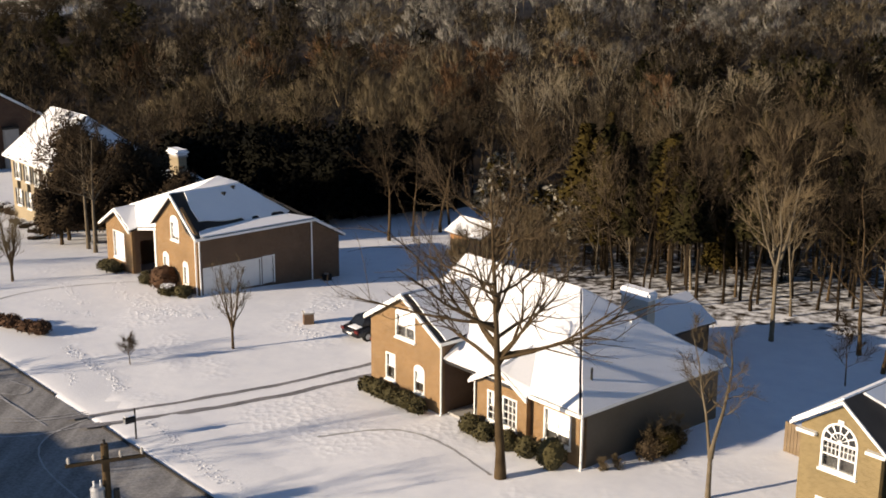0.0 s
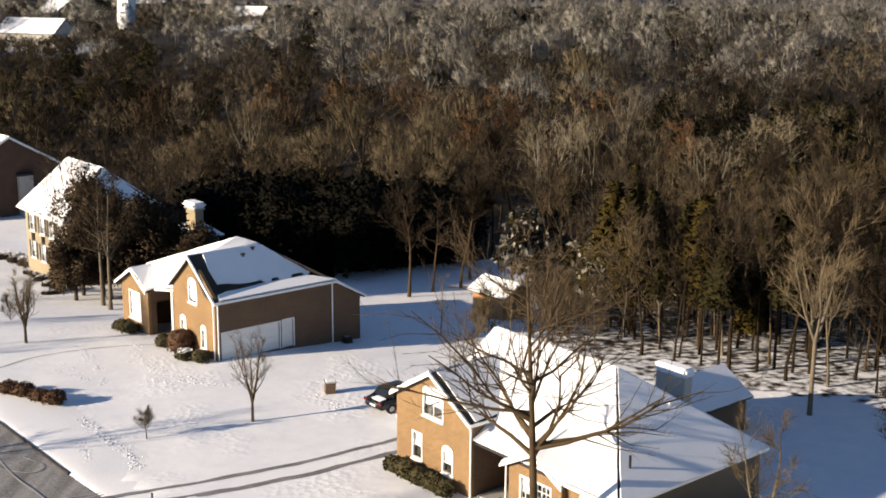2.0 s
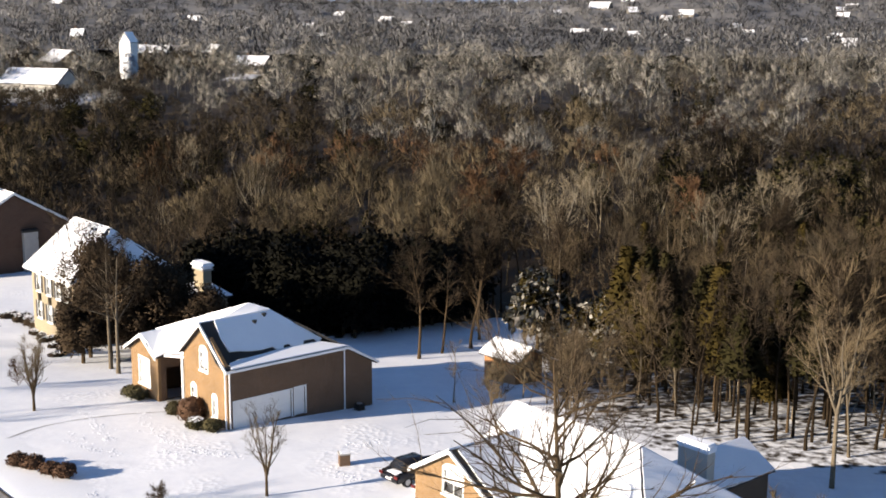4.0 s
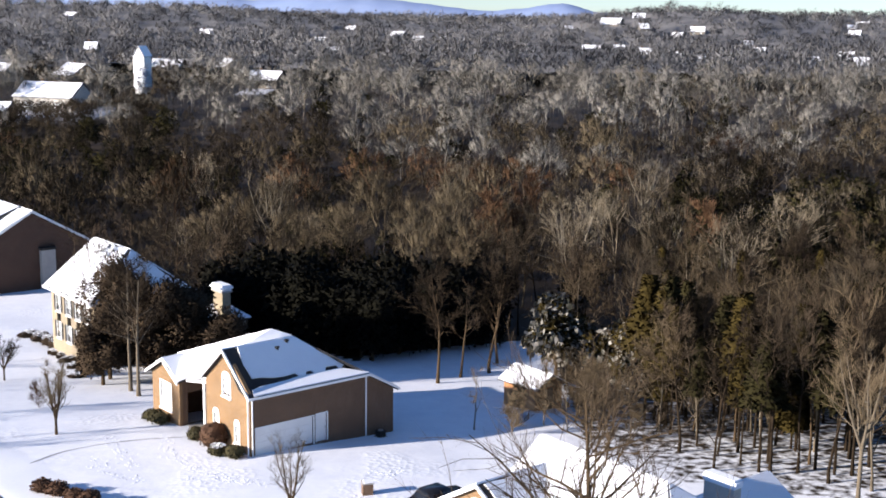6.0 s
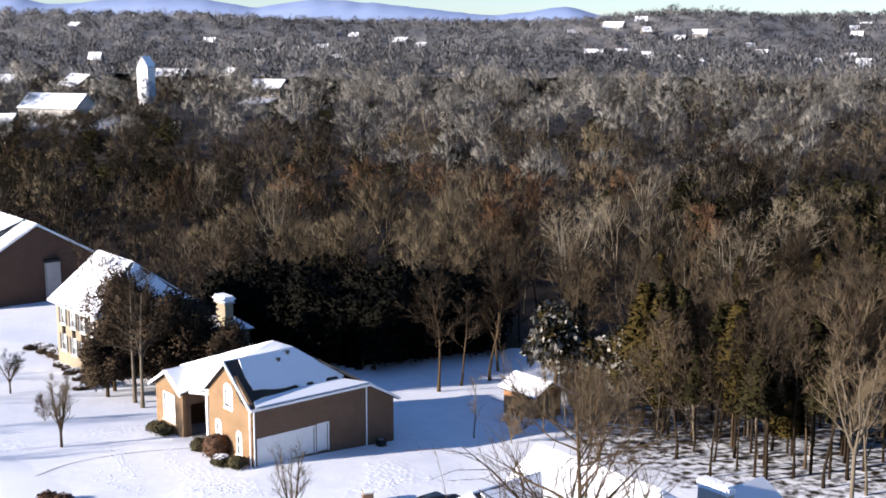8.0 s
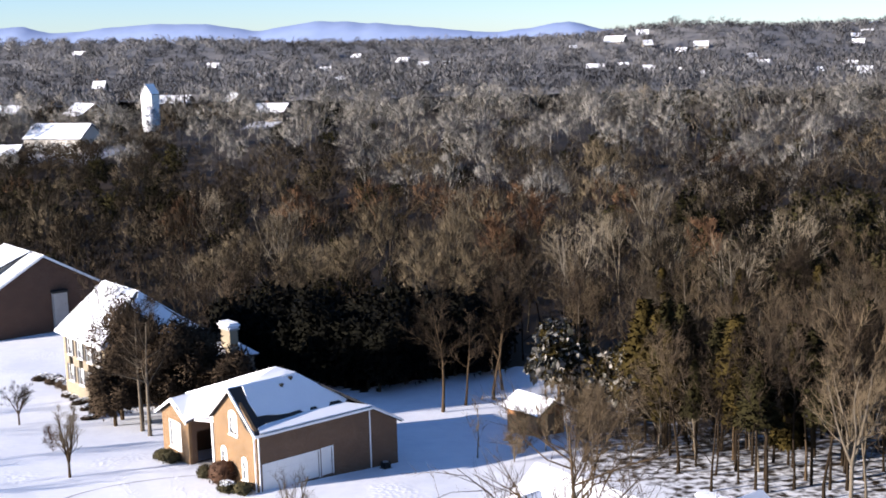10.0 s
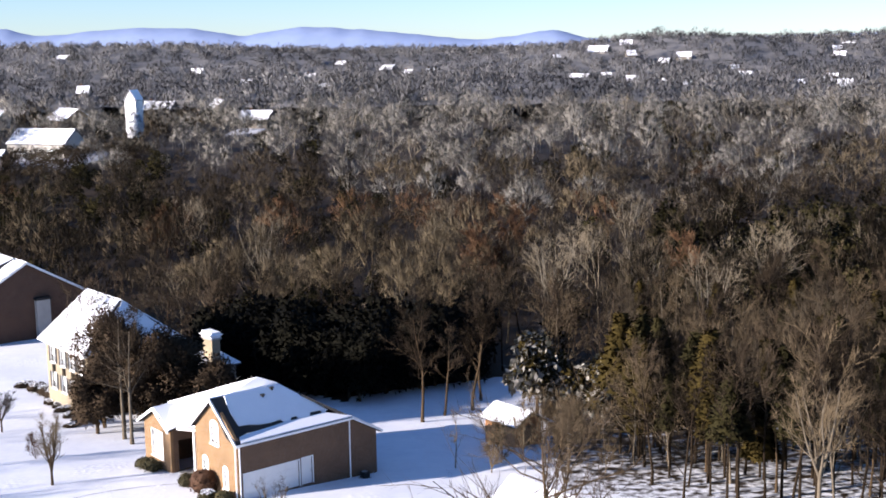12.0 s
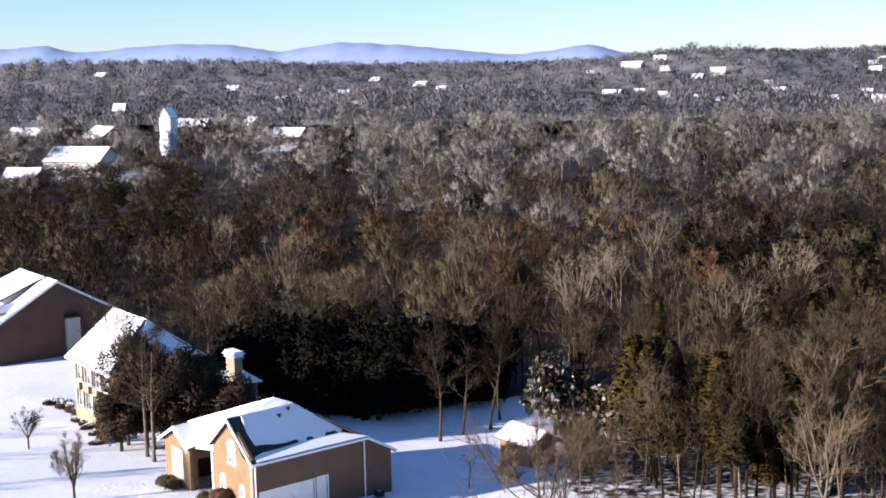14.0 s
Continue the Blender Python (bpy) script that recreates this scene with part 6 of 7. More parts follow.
def template(seed, puffs, blades, width, h=12.0, r=2.6, copies=1, gap=0.0, stem=0.3, length=0.8, size=1.25, lift=0.15):
    """A lean tree, or a small grove, for the far woods: a trunk, limbs, and rounded sprays of fine twigs."""
    rnd = random.Random(seed)
    v, f, outs = [], [], []

    def blade(p, q, w, facing):
        d = (q - p).normalized()
        s = d.cross(Vector((rnd.gauss(0, 1), rnd.gauss(0, 1), rnd.gauss(0, 0.4)))).normalized() * w / 2
        k = len(v)
        v.extend((tuple(p - s), tuple(p + s), tuple(q)))
        f.append((k, k + 1, k + 2) if s.cross(d).dot(facing) > 0 else (k, k + 2, k + 1))
        outs.extend([tuple(facing.normalized())] * 3)

    for c in range(copies):
        o = Vector((rnd.uniform(-gap, gap), rnd.uniform(-gap, gap), 0))
        hh = h * rnd.uniform(0.85, 1.1) if copies > 1 else h
        top = Vector((rnd.gauss(0, 0.5), rnd.gauss(0, 0.5), hh * 0.75))
        for q in (0, 1):
            blade(o + Vector((0, 0, -0.5)), o + top, stem, Vector((rnd.gauss(0, 1), rnd.gauss(0, 1), 0.1)))
        mid_crown, fork = Vector((0, 0, hh * 0.5)), Vector((0, 0, hh * 0.28))
        for i in range(puffs):
            a, th = i * 2.4 + rnd.uniform(-0.5, 0.5), math.acos(1 - 1.05 * (i + 0.5) / puffs)
            e = Vector((r * math.cos(a) * math.sin(th), r * math.sin(a) * math.sin(th), hh * (0.55 + 0.33 * math.cos(th)) + rnd.uniform(-0.6, 0.6)))
            blade(o + top * rnd.uniform(0.35, 0.7), o + e, stem * 0.55, Vector((e.x, e.y, 0.5)))
            k = size * rnd.uniform(0.75, 1.25)
            for _ in range(blades):
                d = Vector((rnd.gauss(0, 1), rnd.gauss(0, 1), rnd.gauss(0.25, 0.9))).normalized()
                s = e + d * k * rnd.uniform(0.1, 0.75)
                facing = d * 0.7 + (s - mid_crown).normalized() * 0.8 + Vector((0, 0, lift))
                d = ((s - fork).normalized() * 1.5 + d * 0.45 + Vector((rnd.gauss(0, 0.3), rnd.gauss(0, 0.3), rnd.gauss(0.3, 0.3)))).normalized()
                blade(o + s, o + s + d * length * rnd.uniform(0.6, 1.3), width * rnd.uniform(0.7, 1.4), facing)
    return np.array(v, np.float32), np.array(f, np.int32), np.array(outs, np.float32)


def skeleton(seed, h=12.5):
    """A pale bare tree whose forked limbs stand out from the woods."""
    rnd = random.Random(seed)
    v, f = [], []

    def strip(p, q, w0, w1):
        d = (q - p).normalized()
        s = d.orthogonal().normalized()
        t = d.cross(s)
        k = len(v)
        for c, w in ((p, w0), (q, w1)):
            for j in range(3):
                v.append(tuple(c + (s * math.cos(2.094 * j) + t * math.sin(2.094 * j)) * w))
        for j in range(3):
            m = (j + 1) % 3
            f.append((k + j, k + m, k + 3 + m))
            f.append((k + j, k + 3 + m, k + 3 + j))

    def grow(p, d, ln, w, level):
        q = p + d * ln
        strip(p, q, w, w * 0.6)
        if level == 0:
            return
        for _ in range(rnd.choice((2, 3, 3)) if level > 1 else 4):
            e = (d + Vector((rnd.gauss(0, 0.48), rnd.gauss(0, 0.48), rnd.gauss(0.12, 0.2)))).normalized()
            grow(p.lerp(q, rnd.uniform(0.6, 1.0)), e, ln * rnd.uniform(0.55, 0.85), w * 0.56, level - 1)

    grow(Vector((0, 0, -0.4)), Vector((rnd.gauss(0, 0.08), rnd.gauss(0, 0.08), 1)).normalized(), h * 0.30, 0.145, 4)
    return np.array(v, np.float32), np.array(f, np.int32), None


def scatter(name, places, temps, material, label, seed):
    rs = np.random.RandomState(seed)
    vs, fs, tones, outs, off = [], [], [], [], 0
    for x, y, z, s in places:
        v, f, nn = temps[rs.randint(len(temps))]
        q = rs.uniform(0, 2 * np.pi)
        c, sn = np.cos(q), np.sin(q)
        w = v * np.array([s, s, s * rs.uniform(0.85, 1.15)], np.float32)
        vs.append(np.stack([w[:, 0] * c - w[:, 1] * sn + x, w[:, 0] * sn + w[:, 1] * c + y, w[:, 2] + z], -1))
        fs.append(f + off)
        if nn is not None:
            outs.append(np.stack([nn[:, 0] * c - nn[:, 1] * sn, nn[:, 0] * sn + nn[:, 1] * c, nn[:, 2]], -1))
        tones.append(np.full(len(v), rs.rand(), np.float32))
        off += len(v)
    ob = raw_ob(name, np.concatenate(vs), np.concatenate(fs), material, nn is None, tone=np.concatenate(tones), normals=np.concatenate(outs) if outs else None)
    return tagged(ob, label, "woodland", kind="stuff")


rs = np.random.RandomState(8)
mid, far = {k: [] for k in range(9)}, {0: [], 1: []}
y = 121.0
while y < 440:
    step = 4.4 + (y - 121) * 0.008
    for x in np.arange(-0.43 * y - 6, 0.43 * y + 6, step):
        px, py = x + rs.uniform(-2.2, 2.2), y + rs.uniform(-2.2, 2.2)
        if not wood_at(px, py) or rs.rand() < 0.05 or py < 150 and px > -9:
            continue
        n1, n2, n3 = (noise.noise((px * k, py * k, c)) for k, c in ((0.028, 9), (0.03, 2), (0.022, 15)))
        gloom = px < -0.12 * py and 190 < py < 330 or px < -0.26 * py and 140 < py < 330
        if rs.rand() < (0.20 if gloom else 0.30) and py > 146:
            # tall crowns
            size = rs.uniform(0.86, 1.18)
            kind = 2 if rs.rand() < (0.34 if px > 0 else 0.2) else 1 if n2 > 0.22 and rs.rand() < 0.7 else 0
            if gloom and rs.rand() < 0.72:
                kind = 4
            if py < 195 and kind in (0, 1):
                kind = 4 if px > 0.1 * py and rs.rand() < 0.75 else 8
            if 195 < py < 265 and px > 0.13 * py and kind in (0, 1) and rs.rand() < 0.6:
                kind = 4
            # farther off, more crowns take the twig colour with haze painted in
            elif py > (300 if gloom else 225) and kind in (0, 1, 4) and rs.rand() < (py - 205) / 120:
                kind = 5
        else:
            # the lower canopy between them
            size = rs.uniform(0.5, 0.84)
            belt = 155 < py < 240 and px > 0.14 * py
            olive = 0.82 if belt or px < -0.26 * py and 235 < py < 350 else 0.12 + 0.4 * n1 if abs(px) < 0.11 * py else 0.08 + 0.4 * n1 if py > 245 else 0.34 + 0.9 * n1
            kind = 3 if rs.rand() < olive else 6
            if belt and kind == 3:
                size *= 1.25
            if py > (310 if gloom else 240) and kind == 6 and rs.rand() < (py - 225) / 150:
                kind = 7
        if px < -60 and 265 < py < 350:
            size *= 0.72
        if py < 150:
            size = min(size, 0.6)
        mid[kind].append((px, py, float(ground_z(px, py)), size))
    y += step
while y < 1700:
    step = 11.2 + (y - 440) * 0.016
    for x in np.arange(-0.44 * y - 10, 0.44 * y + 10, step):
        px, py = x + rs.uniform(-4, 4), y + rs.uniform(-4, 4)
        if any(abs(px - r[0]) < r[2] * 0.42 + 4 and -13 < py - r[1] < 7 for r in FAR):
            continue
        dark = noise.noise((px * 0.014, py * 0.008, 4)) + rs.uniform(-0.2, 0.2) > (-0.25 if px < -0.25 * py and py < 640 else 0.06)
        far[int(dark)].append((px, py, float(ground_z(px, py)), rs.uniform(0.72, 0.9) if dark else rs.uniform(0.82, 1.08)))
    y += step
for gx, gy in ((-165, 400), (-150, 395), (-112, 432), (-104, 425), (-140, 470), (-90, 400), (-100, 380), (-105, 345), (-95, 350), (-160, 450), (-185, 380), (-158, 380)):
    for _ in range(4):
        px, py = gx + rs.uniform(-6, 6), gy + rs.uniform(-6, 6)
        mid[4].append((px, py, float(ground_z(px, py)), rs.uniform(0.6, 0.9)))
fine = [template(500 + i, (10, 13, 12, 15)[i % 4], 60, 0.075, 12.0, (2.3, 3.3, 2.8, 3.9)[i % 4], stem=0.2, length=0.9, size=(1.3, 1.6, 1.6, 1.7)[i % 4]) for i in range(8)]
edge = [template(580 + i, (11, 14, 12, 15)[i % 4], 120, 0.04, 12.0, (2.4, 3.2, 2.8, 3.7)[i % 4], stem=0.2, length=0.9, size=(1.3, 1.6, 1.6, 1.7)[i % 4]) for i in range(6)]
bold = [skeleton(520 + i) for i in range(6)]
grove = [template(540 + i, 8, 7, 0.34, 11.0, 3.1, 3, 6.0, stem=0.4, length=1.5, size=1.7, lift=1.3) for i in range(6)]
bush = [template(550 + i, 9, 30, 0.12, 11.0, 3.5, stem=0.2, size=1.9, length=1.2) for i in range(4)]
thin = [template(570 + i, 7, 22, 0.16, 11.0, 3.4, stem=0.2, size=1.9, length=1.3, lift=0.9) for i in range(4)]
# low brush on the open ground before the far houses
for cx, cy, rx, ry in CLEARINGS:
    for _ in range(int(rx * ry * 0.8)):
        q, k = rs.uniform(0, 6.283), rs.rand() ** 0.5
        px, py = cx + rx * k * math.cos(q), cy + ry * k * math.sin(q)
        if any((px - r[0]) ** 2 + (py - r[1]) ** 2 < (r[2] * 0.62) ** 2 for r in FAR):
            continue
        (mid[6] if py < 350 else mid[7]).append((px, py, float(ground_z(px, py)), rs.uniform(0.24, 0.46)))
for nm, key, temps, m, lb in (
    ("grey_woods", 0, fine, TWIG, "grey-brown bare woods covering the valley"),
    ("russet_woods", 1, fine, TWIG_RED, "russet bare trees among the woods"),
    ("pale_woods", 2, bold, PALE_TWIG, "pale grey bare trees with forked limbs among the woods"),
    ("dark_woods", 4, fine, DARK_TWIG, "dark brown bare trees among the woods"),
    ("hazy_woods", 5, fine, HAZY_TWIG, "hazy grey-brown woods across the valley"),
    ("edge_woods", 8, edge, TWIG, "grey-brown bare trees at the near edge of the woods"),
    # shade between the crowns is put into the underwood's darker twig colour
    ("underwood", 6, bush, DARK_TWIG, "leafless underwood, darkened for the shade between the trees"),
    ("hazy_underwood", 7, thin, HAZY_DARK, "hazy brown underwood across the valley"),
    ("distant_woods", -1, grove, HAZED_FAR_WOOD, "hazy grey bare woods reaching to the skyline"),
    ("distant_dark_woods", -2, grove, HAZED_DARK_WOOD, "hazy dark woods reaching to the skyline"),
):
    scatter(nm, mid[key] if key >= 0 else far[-key - 1], temps, m, lb, 40 + key)


def far_filler():
    """A rough filler sheet, haze in its colour, added under the far crowns to lighten dark gaps; lower round the
    houses.
    """
    v, f, rows, y = [], [], [], 445.0
    while y < 1500:
        step = 6.0 + (y - 445) * 0.012
        xs = np.linspace(-0.45 * y, 0.45 * y, 150)
        row = []
        for x in xs:
            px, py = float(x) + rs.uniform(-2, 2), y + rs.uniform(-2, 2)
            near = any(abs(px - r[0]) < r[2] * 0.5 + 3 and -13 < py - r[1] < 8 for r in FAR)
            up = 2.2 if near else 5.6 + 1.4 * noise.noise((px * 0.05, py * 0.05, 3)) + 1.3 * noise.noise((px * 0.15, py * 0.15, 8))
            row.append(len(v))
            v.append((px, py, float(ground_z(px, py)) + up))
        if rows:
            f += [(a, b, d, c) for a, b, c, d in zip(rows[-1], rows[-1][1:], row, row[1:])]
        rows.append(row)
        y += step
    tagged(raw_ob("far_filler", v, f, HAZED_FILLER, True), "hazy grey-brown filler sheet under the far treetops", "woodland", kind="stuff")


far_filler()


def cone_template(seed, n, h, r):
    outs = []
    v, f = leaf_cloud(seed, n, lump_shape(h, r, 9, seed), 0.75, 0.1, True, outs)
    return np.array(v, np.float32), np.array(f, np.int32), np.array(outs, np.float32)


scatter("cedar_woods", mid[3], [cone_template(560 + i, 430, (9.0, 11.0)[i % 2], 4.2) for i in range(4)], WOOD_CEDAR, "dark olive cedars scattered through the woods", 31)

# ---- shrubs ----
for i, (a, b, rx, ry, h) in enumerate(((39.6, 52.9, 0.6, 0.75, 0.95), (39.55, 51.8, 0.6, 0.75, 1.0), (39.6, 50.7, 0.6, 0.75, 0.95), (39.6, 49.6, 0.6, 0.75, 1.0), (39.65, 48.7, 0.55, 0.6, 0.9))):
    shrub(*wxy(a, b), rx, ry, h, "clipped green hedge shrub along the brick wall", SHRUB, 400 + i, group="hedge along the gable")
for i, (a, b, r, h) in enumerate(((39.95, 44.6, 0.62, 1.1), (39.9, 43.5, 0.6, 1.0), (39.95, 41.8, 0.6, 1.1), (40.1, 40.5, 0.62, 1.1), (40.0, 38.7, 0.75, 1.7))):
    shrub(*wxy(a, b), r, r, h, "rounded green shrub below the front windows", SHRUB, 410 + i, group="shrubs below the windows")
for i, (a, b, r, h) in enumerate(((44.7, 36.5, 0.75, 1.2), (45.7, 36.4, 0.85, 1.45), (46.8, 36.7, 0.7, 1.1))):
    shrub(*wxy(a, b), r, r, h, "loose olive shrub beside the side wall", (VINE, CEDAR, VINE)[i], 420 + i, group="shrubs along the side wall")
for i, (a, b, h) in enumerate(((44.4, 36.3, 1.9), (45.6, 36.2, 2.1), (46.9, 36.4, 1.8), (42.6, 36.6, 0.7), (41.7, 36.9, 0.6))):
    tree_thing("bare_bush", *wxy(a, b), "loose brown leafless bush beside the side wall", BARK, TWIG_TAN, category="bush", group="bushes along the side wall", seed=860 + i, height=h, radius=0.03, clear=0.06, limbs=20, spread=0.55, kids=6, twigs=7, twig_len=0.3, twig_w=0.014)
for i, (a, b, r, h, m) in enumerate(((41.6, 83.6, 0.7, 1.1, SHRUB), (41.7, 81.2, 1.1, 1.9, RUSSET_SHRUB), (40.9, 79.2, 0.7, 0.8, SHRUB), (41.5, 77.9, 0.75, 0.95, SHRUB))):
    shrub(*wxy(a, b), r, r, h, "rounded shrub at the foot of the gable", m, 430 + i, group="shrubs before the garage wing", snowy=(i == 2))
for i, (a, b, r, h) in enumerate(((41.9, 91.3, 0.8, 0.95), (41.9, 90.0, 0.75, 0.9))):
    shrub(*wxy(a, b), r, r, h, "low dark shrub below the bay window", SHRUB, 440 + i, group="shrubs below the bay")
for i, (x, y, r, h) in enumerate(((-27.7, 75.9, 0.75, 0.95), (-28.8, 76.5, 0.7, 0.8), (-30.2, 77.4, 0.8, 0.9), (-31.4, 78.0, 0.75, 0.8))):
    shrub(x, y, r, r, h, "low russet shrub beside the street in snow", RUSSET_SHRUB, 450 + i, group="row of shrubs by the street")
for i, (x, y, r, h) in enumerate(((-53.1, 134.2, 0.9, 0.7), (-51.2, 132.5, 1.0, 0.9), (-49.3, 130.1, 1.0, 1.0), (-47.7, 128.5, 0.9, 1.1), (-46.7, 128.3, 0.9, 1.1), (-47.3, 125.5, 0.6, 0.5), (-44.4, 121.5, 0.7, 0.6), (-42.9, 118.6, 0.6, 0.5), (-41.1, 116.0, 0.7, 0.8), (-41.1, 114.0, 0.6, 0.4), (-45.8, 124.1, 0.7, 0.5))):
    shrub(x, y, r * 1.5, r, h, "frosted low shrub before the pale house", VINE, 460 + i, turn=GRID + 40 * (i % 3), snowy=True, group="shrubs before the pale house")


# ---- vehicles ----
def car(a, b, turn, paint, label, length=4.5, width=1.8, height=1.5):
    x, y = wxy(a, b)
    z = float(ground_z(x, y)) - 0.02
    e = empty_at("car", x, y, z, turn, label, "car")
    L, W = length / 2, width / 2
    low = [(-L, 0.35), (-L + 0.05, 0.85), (-L + 0.9, 0.98), (L - 1.1, 0.95), (L - 0.15, 0.8), (L, 0.55), (L - 0.05, 0.3)]
    bm = bmesh.new()
    solid(bm, [(px, -W, pz) for px, pz in low], (0, 2 * W, 0))
    bmesh.ops.bevel(bm, geom=[q for q in bm.edges], offset=0.09, segments=2, affect="EDGES")
    part("body", bm, paint, e, smooth=True)
    cab = [(-L + 0.55, 0.95), (-L + 1.0, height), (L - 2.0, height), (L - 1.1, 0.95)]
    bm = bmesh.new()
    lo = [bm.verts.new((px, s * (W - 0.08 if pz < 1.2 else W - 0.25), pz)) for s in (-1, 1) for px, pz in cab]
    for fc in ((0, 1, 2, 3), (7, 6, 5, 4), (0, 4, 5, 1), (1, 5, 6, 2), (2, 6, 7, 3), (3, 7, 4, 0)):
        bm.faces.new([lo[i] for i in fc])
    bmesh.ops.bevel(bm, geom=[q for q in bm.edges], offset=0.07, segments=2, affect="EDGES")
    part("cabin", bm, paint, e, smooth=True)
    for nm, p, q, w in (("rear_window", (-L + 0.6, 1.0), (-L + 0.95, height - 0.1), 0.62), ("windscreen", (L - 1.2, 1.0), (L - 1.95, height - 0.1), 0.62)):
        bm = bmesh.new()
        d = Vector((-1 if "rear" in nm else 1, 0, 0.6)).normalized() * 0.03
        solid(bm, [Vector((p[0], -w, p[1])) + d, Vector((p[0], w, p[1])) + d, Vector((q[0], w - 0.12, q[1])) + d, Vector((q[0], -w + 0.12, q[1])) + d], d * 0.5)
        part(nm, bm, DARK_GLASS, e)
    for s in (-1, 1):
        for x0, x1, t0, t1 in ((-L + 0.95, -0.15, -L + 1.15, -0.15), (-0.05, L - 1.45, -0.05, L - 2.0)):
            bm = bmesh.new()
            solid(bm, [(x0, s * (W - 0.10), 1.02), (x1, s * (W - 0.10), 1.02), (t1, s * (W - 0.235), height - 0.12), (t0, s * (W - 0.235), height - 0.12)], (0, s * 0.03, 0))
            part("side_window", bm, DARK_GLASS, e)
        for wx in (-L + 0.85, L - 0.85):
            bm = bmesh.new()
            tube(bm, (wx, s * (W - 0.2), 0.33), (wx, s * (W + 0.01), 0.33), 0.33, 0.33, 18)
            w = part("wheel", bm, TYRE, e)
            bm = bmesh.new()
            tube(bm, (wx, s * (W + 0.012), 0.33), (wx, s * (W + 0.03), 0.33), 0.2, 0.18, 14)
            part("rim", bm, METAL, w)
        bm = bmesh.new()
        box(bm, -L - 0.02, -L + 0.06, s * W * 0.82 - 0.16, s * W * 0.82 + 0.16, 0.68, 0.86)
        part("tail_lamp", bm, RED_LAMP, e)
    bm = bmesh.new()
    box(bm, -L - 0.015, -L + 0.03, -0.26, 0.26, 0.5, 0.62)
    part("number_plate", bm, WHITE, e)
    bm = bmesh.new()
    solid(bm, [(-L + 1.05, -W + 0.3, height), (L - 2.05, -W + 0.3, height), (L - 2.05, W - 0.3, height), (-L + 1.05, W - 0.3, height)], (0, 0, 0.06))
    if paint is not CAR_BLACK:
        part("snow_cap", bm, ROOF_SNOW, e)
    else:
        bm.free()
        bm = bmesh.new()
        solid(bm, [(-L + 0.08, -W + 0.2, 0.93), (-L + 0.5, -W + 0.15, 1.0), (-L + 0.5, 0.1, 1.0), (-L + 0.08, 0.2, 0.93)], (0, 0, 0.05))
        part("snow_cap", bm, ROOF_SNOW, e)
    return e


car(46.6, 61.3, GRID, CAR_BLACK, "black car parked on the snowy driveway")
car(46.5, 58.0, GRID, CAR_WHITE, "white car parked on the snowy driveway")
car(49.2, 174.6, 12, CAR_BLACK, "dark car parked before the far brick house")


# ---- street things ----
def brick_box():
    x, y = -10.5, 79.0
    e = empty_at("brick_pillar", x, y, float(ground_z(x, y)) - 0.1, 15, "low brick pillar with a snowy top on the lawn", "pillar")
    bm = bmesh.new()
    box(bm, -0.34, 0.34, -0.34, 0.34, 0, 0.85)
    part("base", bm, RED_BRICK, e)
    bm = bmesh.new()
    box(bm, -0.39, 0.39, -0.39, 0.39, 0.854, 0.92)
    part("cap", bm, CONCRETE, e)
    bm = bmesh.new()
    box(bm, -0.28, 0.36, -0.36, 0.28, 0.924, 0.99)
    bmesh.ops.bevel(bm, geom=list(bm.edges), offset=0.025, segments=2, affect="EDGES")
    part("snow_cap", bm, ROOF_SNOW, e)


def mailbox():
    x, y = -16.9, 58.6
    e = empty_at("mailbox", x, y, float(ground_z(x, y)) - 0.05, GRID, "black mailbox on a post at the kerb", "mailbox")
    bm = bmesh.new()
    tube(bm, (0, 0, 0), (0, 0, 1.75), 0.05, 0.05, 8)
    part("post", bm, DARK, e)
    bm = bmesh.new()
    ring = [(0.0 - 0.55, 0.16 * math.cos(math.pi * i / 8), 1.22 + 0.17 * math.sin(math.pi * i / 8)) for i in range(9)]
    ring = [(-0.6, -0.16, 1.05)] + [(-0.6, p[1] * -1, p[2]) for p in ring] + [(-0.6, 0.16, 1.05)]
    solid(bm, ring, (0.55, 0, 0))
    body = part("box", bm, DARK, e)
    bm = bmesh.new()
    box(bm, -0.615, -0.603, -0.15, 0.15, 1.06, 1.3)
    part("flap", bm, METAL, body)
    bm = bmesh.new()
    box(bm, -0.6, -0.05, -0.13, 0.13, 1.4, 1.44)
    part("snow_cap", bm, ROOF_SNOW, e)


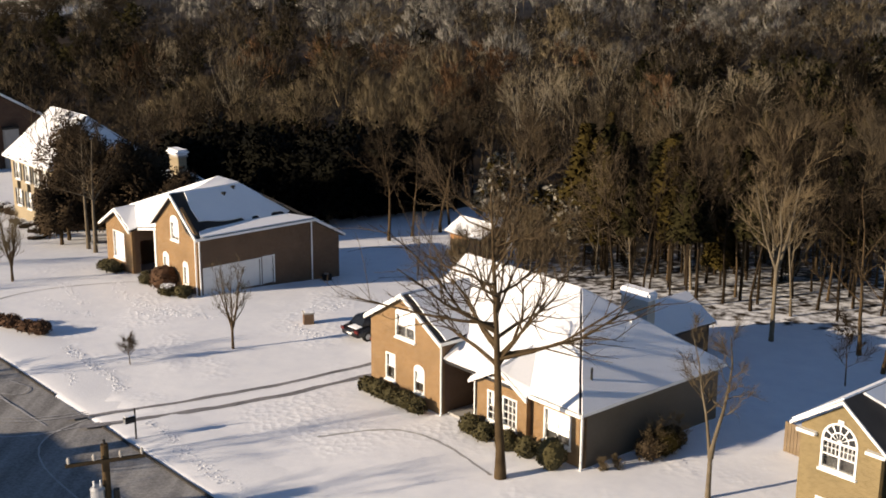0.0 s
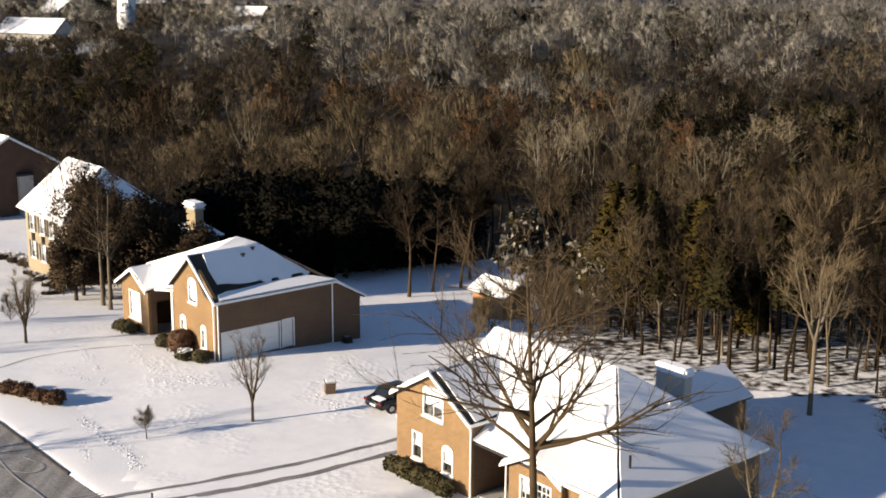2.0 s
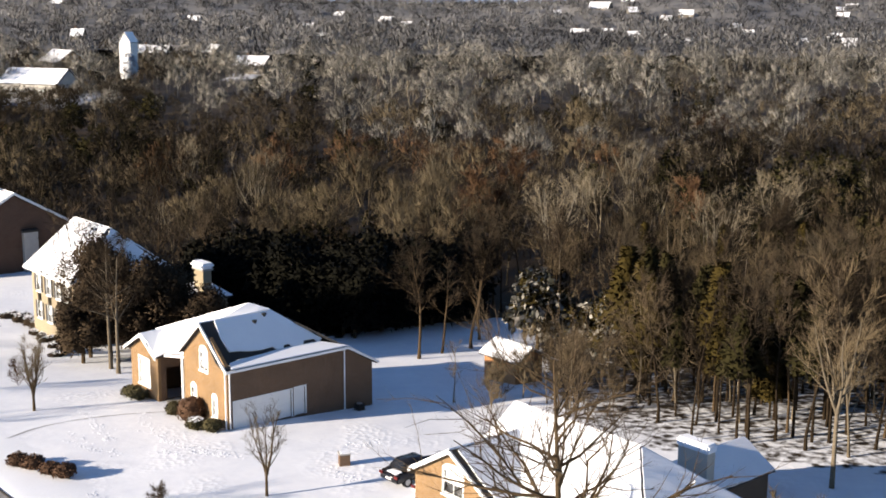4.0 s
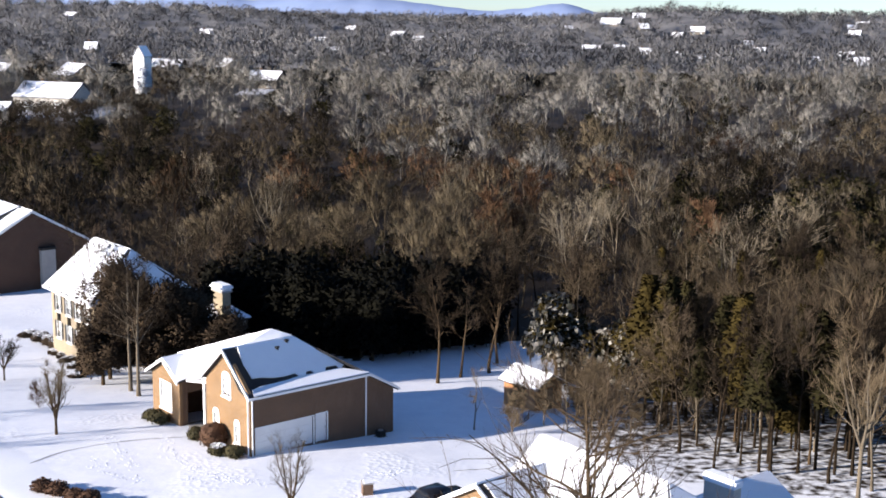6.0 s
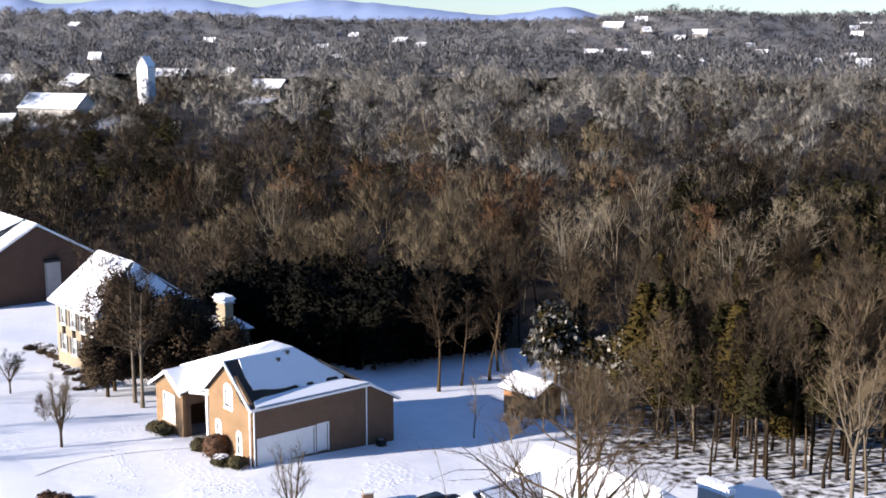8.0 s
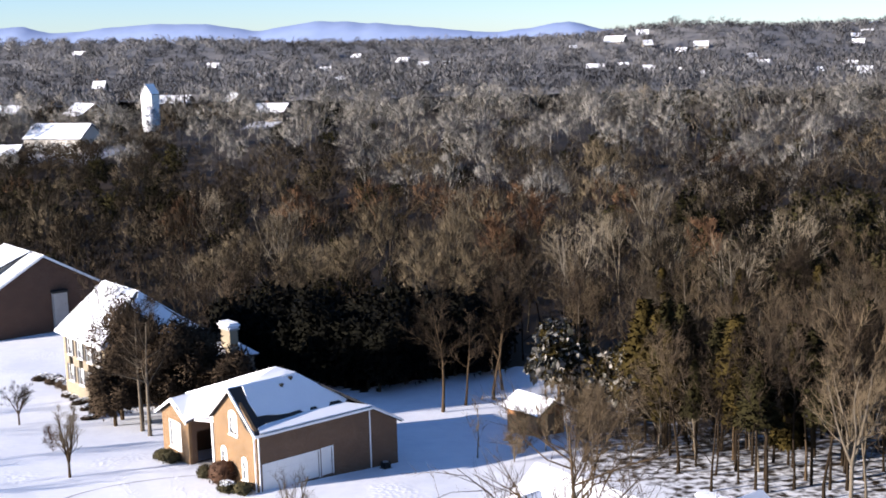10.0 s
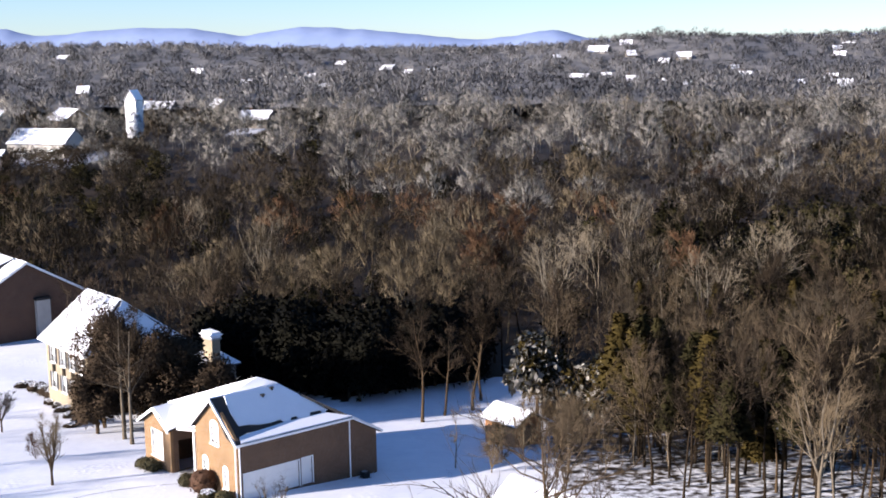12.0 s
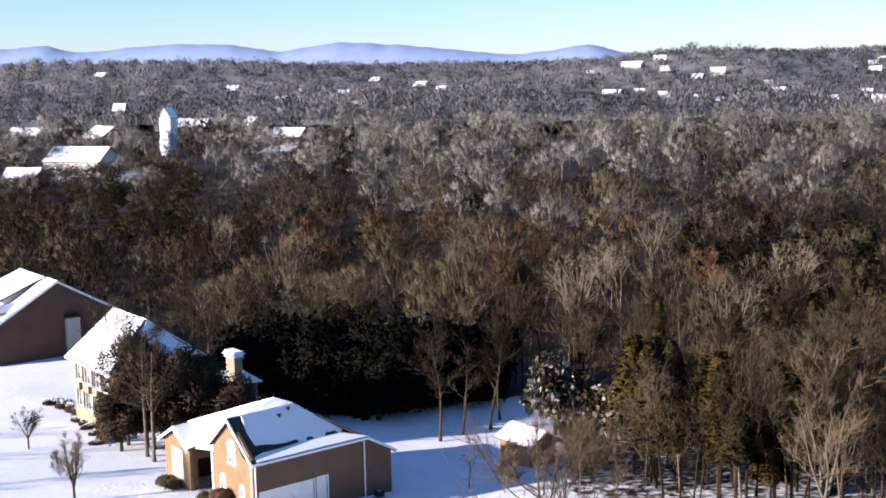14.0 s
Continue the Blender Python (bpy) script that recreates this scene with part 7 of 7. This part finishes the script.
def utility_pole():
    x, y = -11.1, 34.7
    z = float(ground_z(x, y))
    e = empty_at("utility_pole", x, y, z - 0.2, 22, "wooden utility pole with crossarm and grey transformer", "utility pole")
    top = 11.95 - z + 0.2
    bm = bmesh.new()
    tube(bm, (0, 0, 0), (0, 0, top), 0.17, 0.12, 12)
    part("pole", bm, BARK, e)
    bm = bmesh.new()
    box(bm, -1.2, 1.2, -0.2, -0.11, top - 0.54, top - 0.44)
    arm = part("crossarm", bm, BARK, e)
    for k in (-1.1, -0.35, 0.45, 1.1):
        bm = bmesh.new()
        tube(bm, (k, -0.15, top - 0.43), (k, -0.15, top - 0.3), 0.035, 0.06, 8)
        tube(bm, (k, -0.15, top - 0.3), (k, -0.15, top - 0.22), 0.06, 0.03, 8)
        part("insulator", bm, CONCRETE, arm)
    bm = bmesh.new()
    tube(bm, (0, 0, top), (0, 0, top + 0.14), 0.04, 0.05, 8)
    part("top_insulator", bm, DARK, e)
    bm = bmesh.new()
    tube(bm, (-0.3, -0.1, top - 2.3), (-0.3, -0.1, top - 1.4), 0.22, 0.22, 16)
    tube(bm, (-0.3, -0.1, top - 1.4), (-0.3, -0.1, top - 1.32), 0.24, 0.17, 16)
    can = part("transformer", bm, METAL, e, "grey transformer can")
    for k in (-0.4, -0.2):
        bm = bmesh.new()
        tube(bm, (k, -0.1, top - 1.32), (k, -0.1, top - 1.12), 0.035, 0.025, 8)
        part("bushing", bm, WHITE, can)
    bm = bmesh.new()
    tube(bm, (0.27, -0.1, top - 2.0), (0.27, -0.1, top - 1.5), 0.1, 0.1, 14)
    part("cutout", bm, DARK, e)


def fence():
    h = House(50.6, 29.0, 1.5, "weathered board fence beside the tan house", "fence", "fence")
    for i in range(33):
        z = 3.35 + 0.02 * math.sin(i * 2.3)
        h.put_boxes("board", [(50.6, 50.63, 26.4 + i * 0.19, 26.57 + i * 0.19, 1.5, z)], WOOD)
    for b in (26.4, 28.5, 30.6, 32.62):
        h.put_boxes("post", [(50.72, 50.82, b, b + 0.1, 1.4, 3.3)], WOOD)
    for z in (1.9, 2.9):
        h.put_boxes("rail", [(50.634, 50.715, 26.4, 32.65, z, z + 0.08)], WOOD)


def condenser():
    """An outdoor cooling unit on its slab beside the garage wing."""
    x, y = wxy(53.3, 76.5)
    e = empty_at("air_conditioner", x, y, float(ground_z(x, y)) - 0.05, GRID, "dark grey outdoor cooling unit beside the brick wall", "air conditioner")
    bm = bmesh.new()
    box(bm, -0.5, 0.5, -0.5, 0.5, 0, 0.12)
    part("slab", bm, CONCRETE, e)
    bm = bmesh.new()
    box(bm, -0.38, 0.38, -0.38, 0.38, 0.124, 0.85)
    bmesh.ops.bevel(bm, geom=list(bm.edges), offset=0.03, segments=2, affect="EDGES")
    body = part("body", bm, DARK, e)
    for i in range(6):
        bm = bmesh.new()
        box(bm, -0.4, 0.4, -0.4, 0.4, 0.2 + i * 0.1, 0.225 + i * 0.1)
        part("louvre", bm, TYRE, body)
    bm = bmesh.new()
    tube(bm, (0, 0, 0.852), (0, 0, 0.9), 0.3, 0.3, 16)
    part("fan_grille", bm, METAL, body)
    return e


condenser().scale = (0.75, 0.75, 0.65)
brick_box()
mailbox()
utility_pole()
fence()
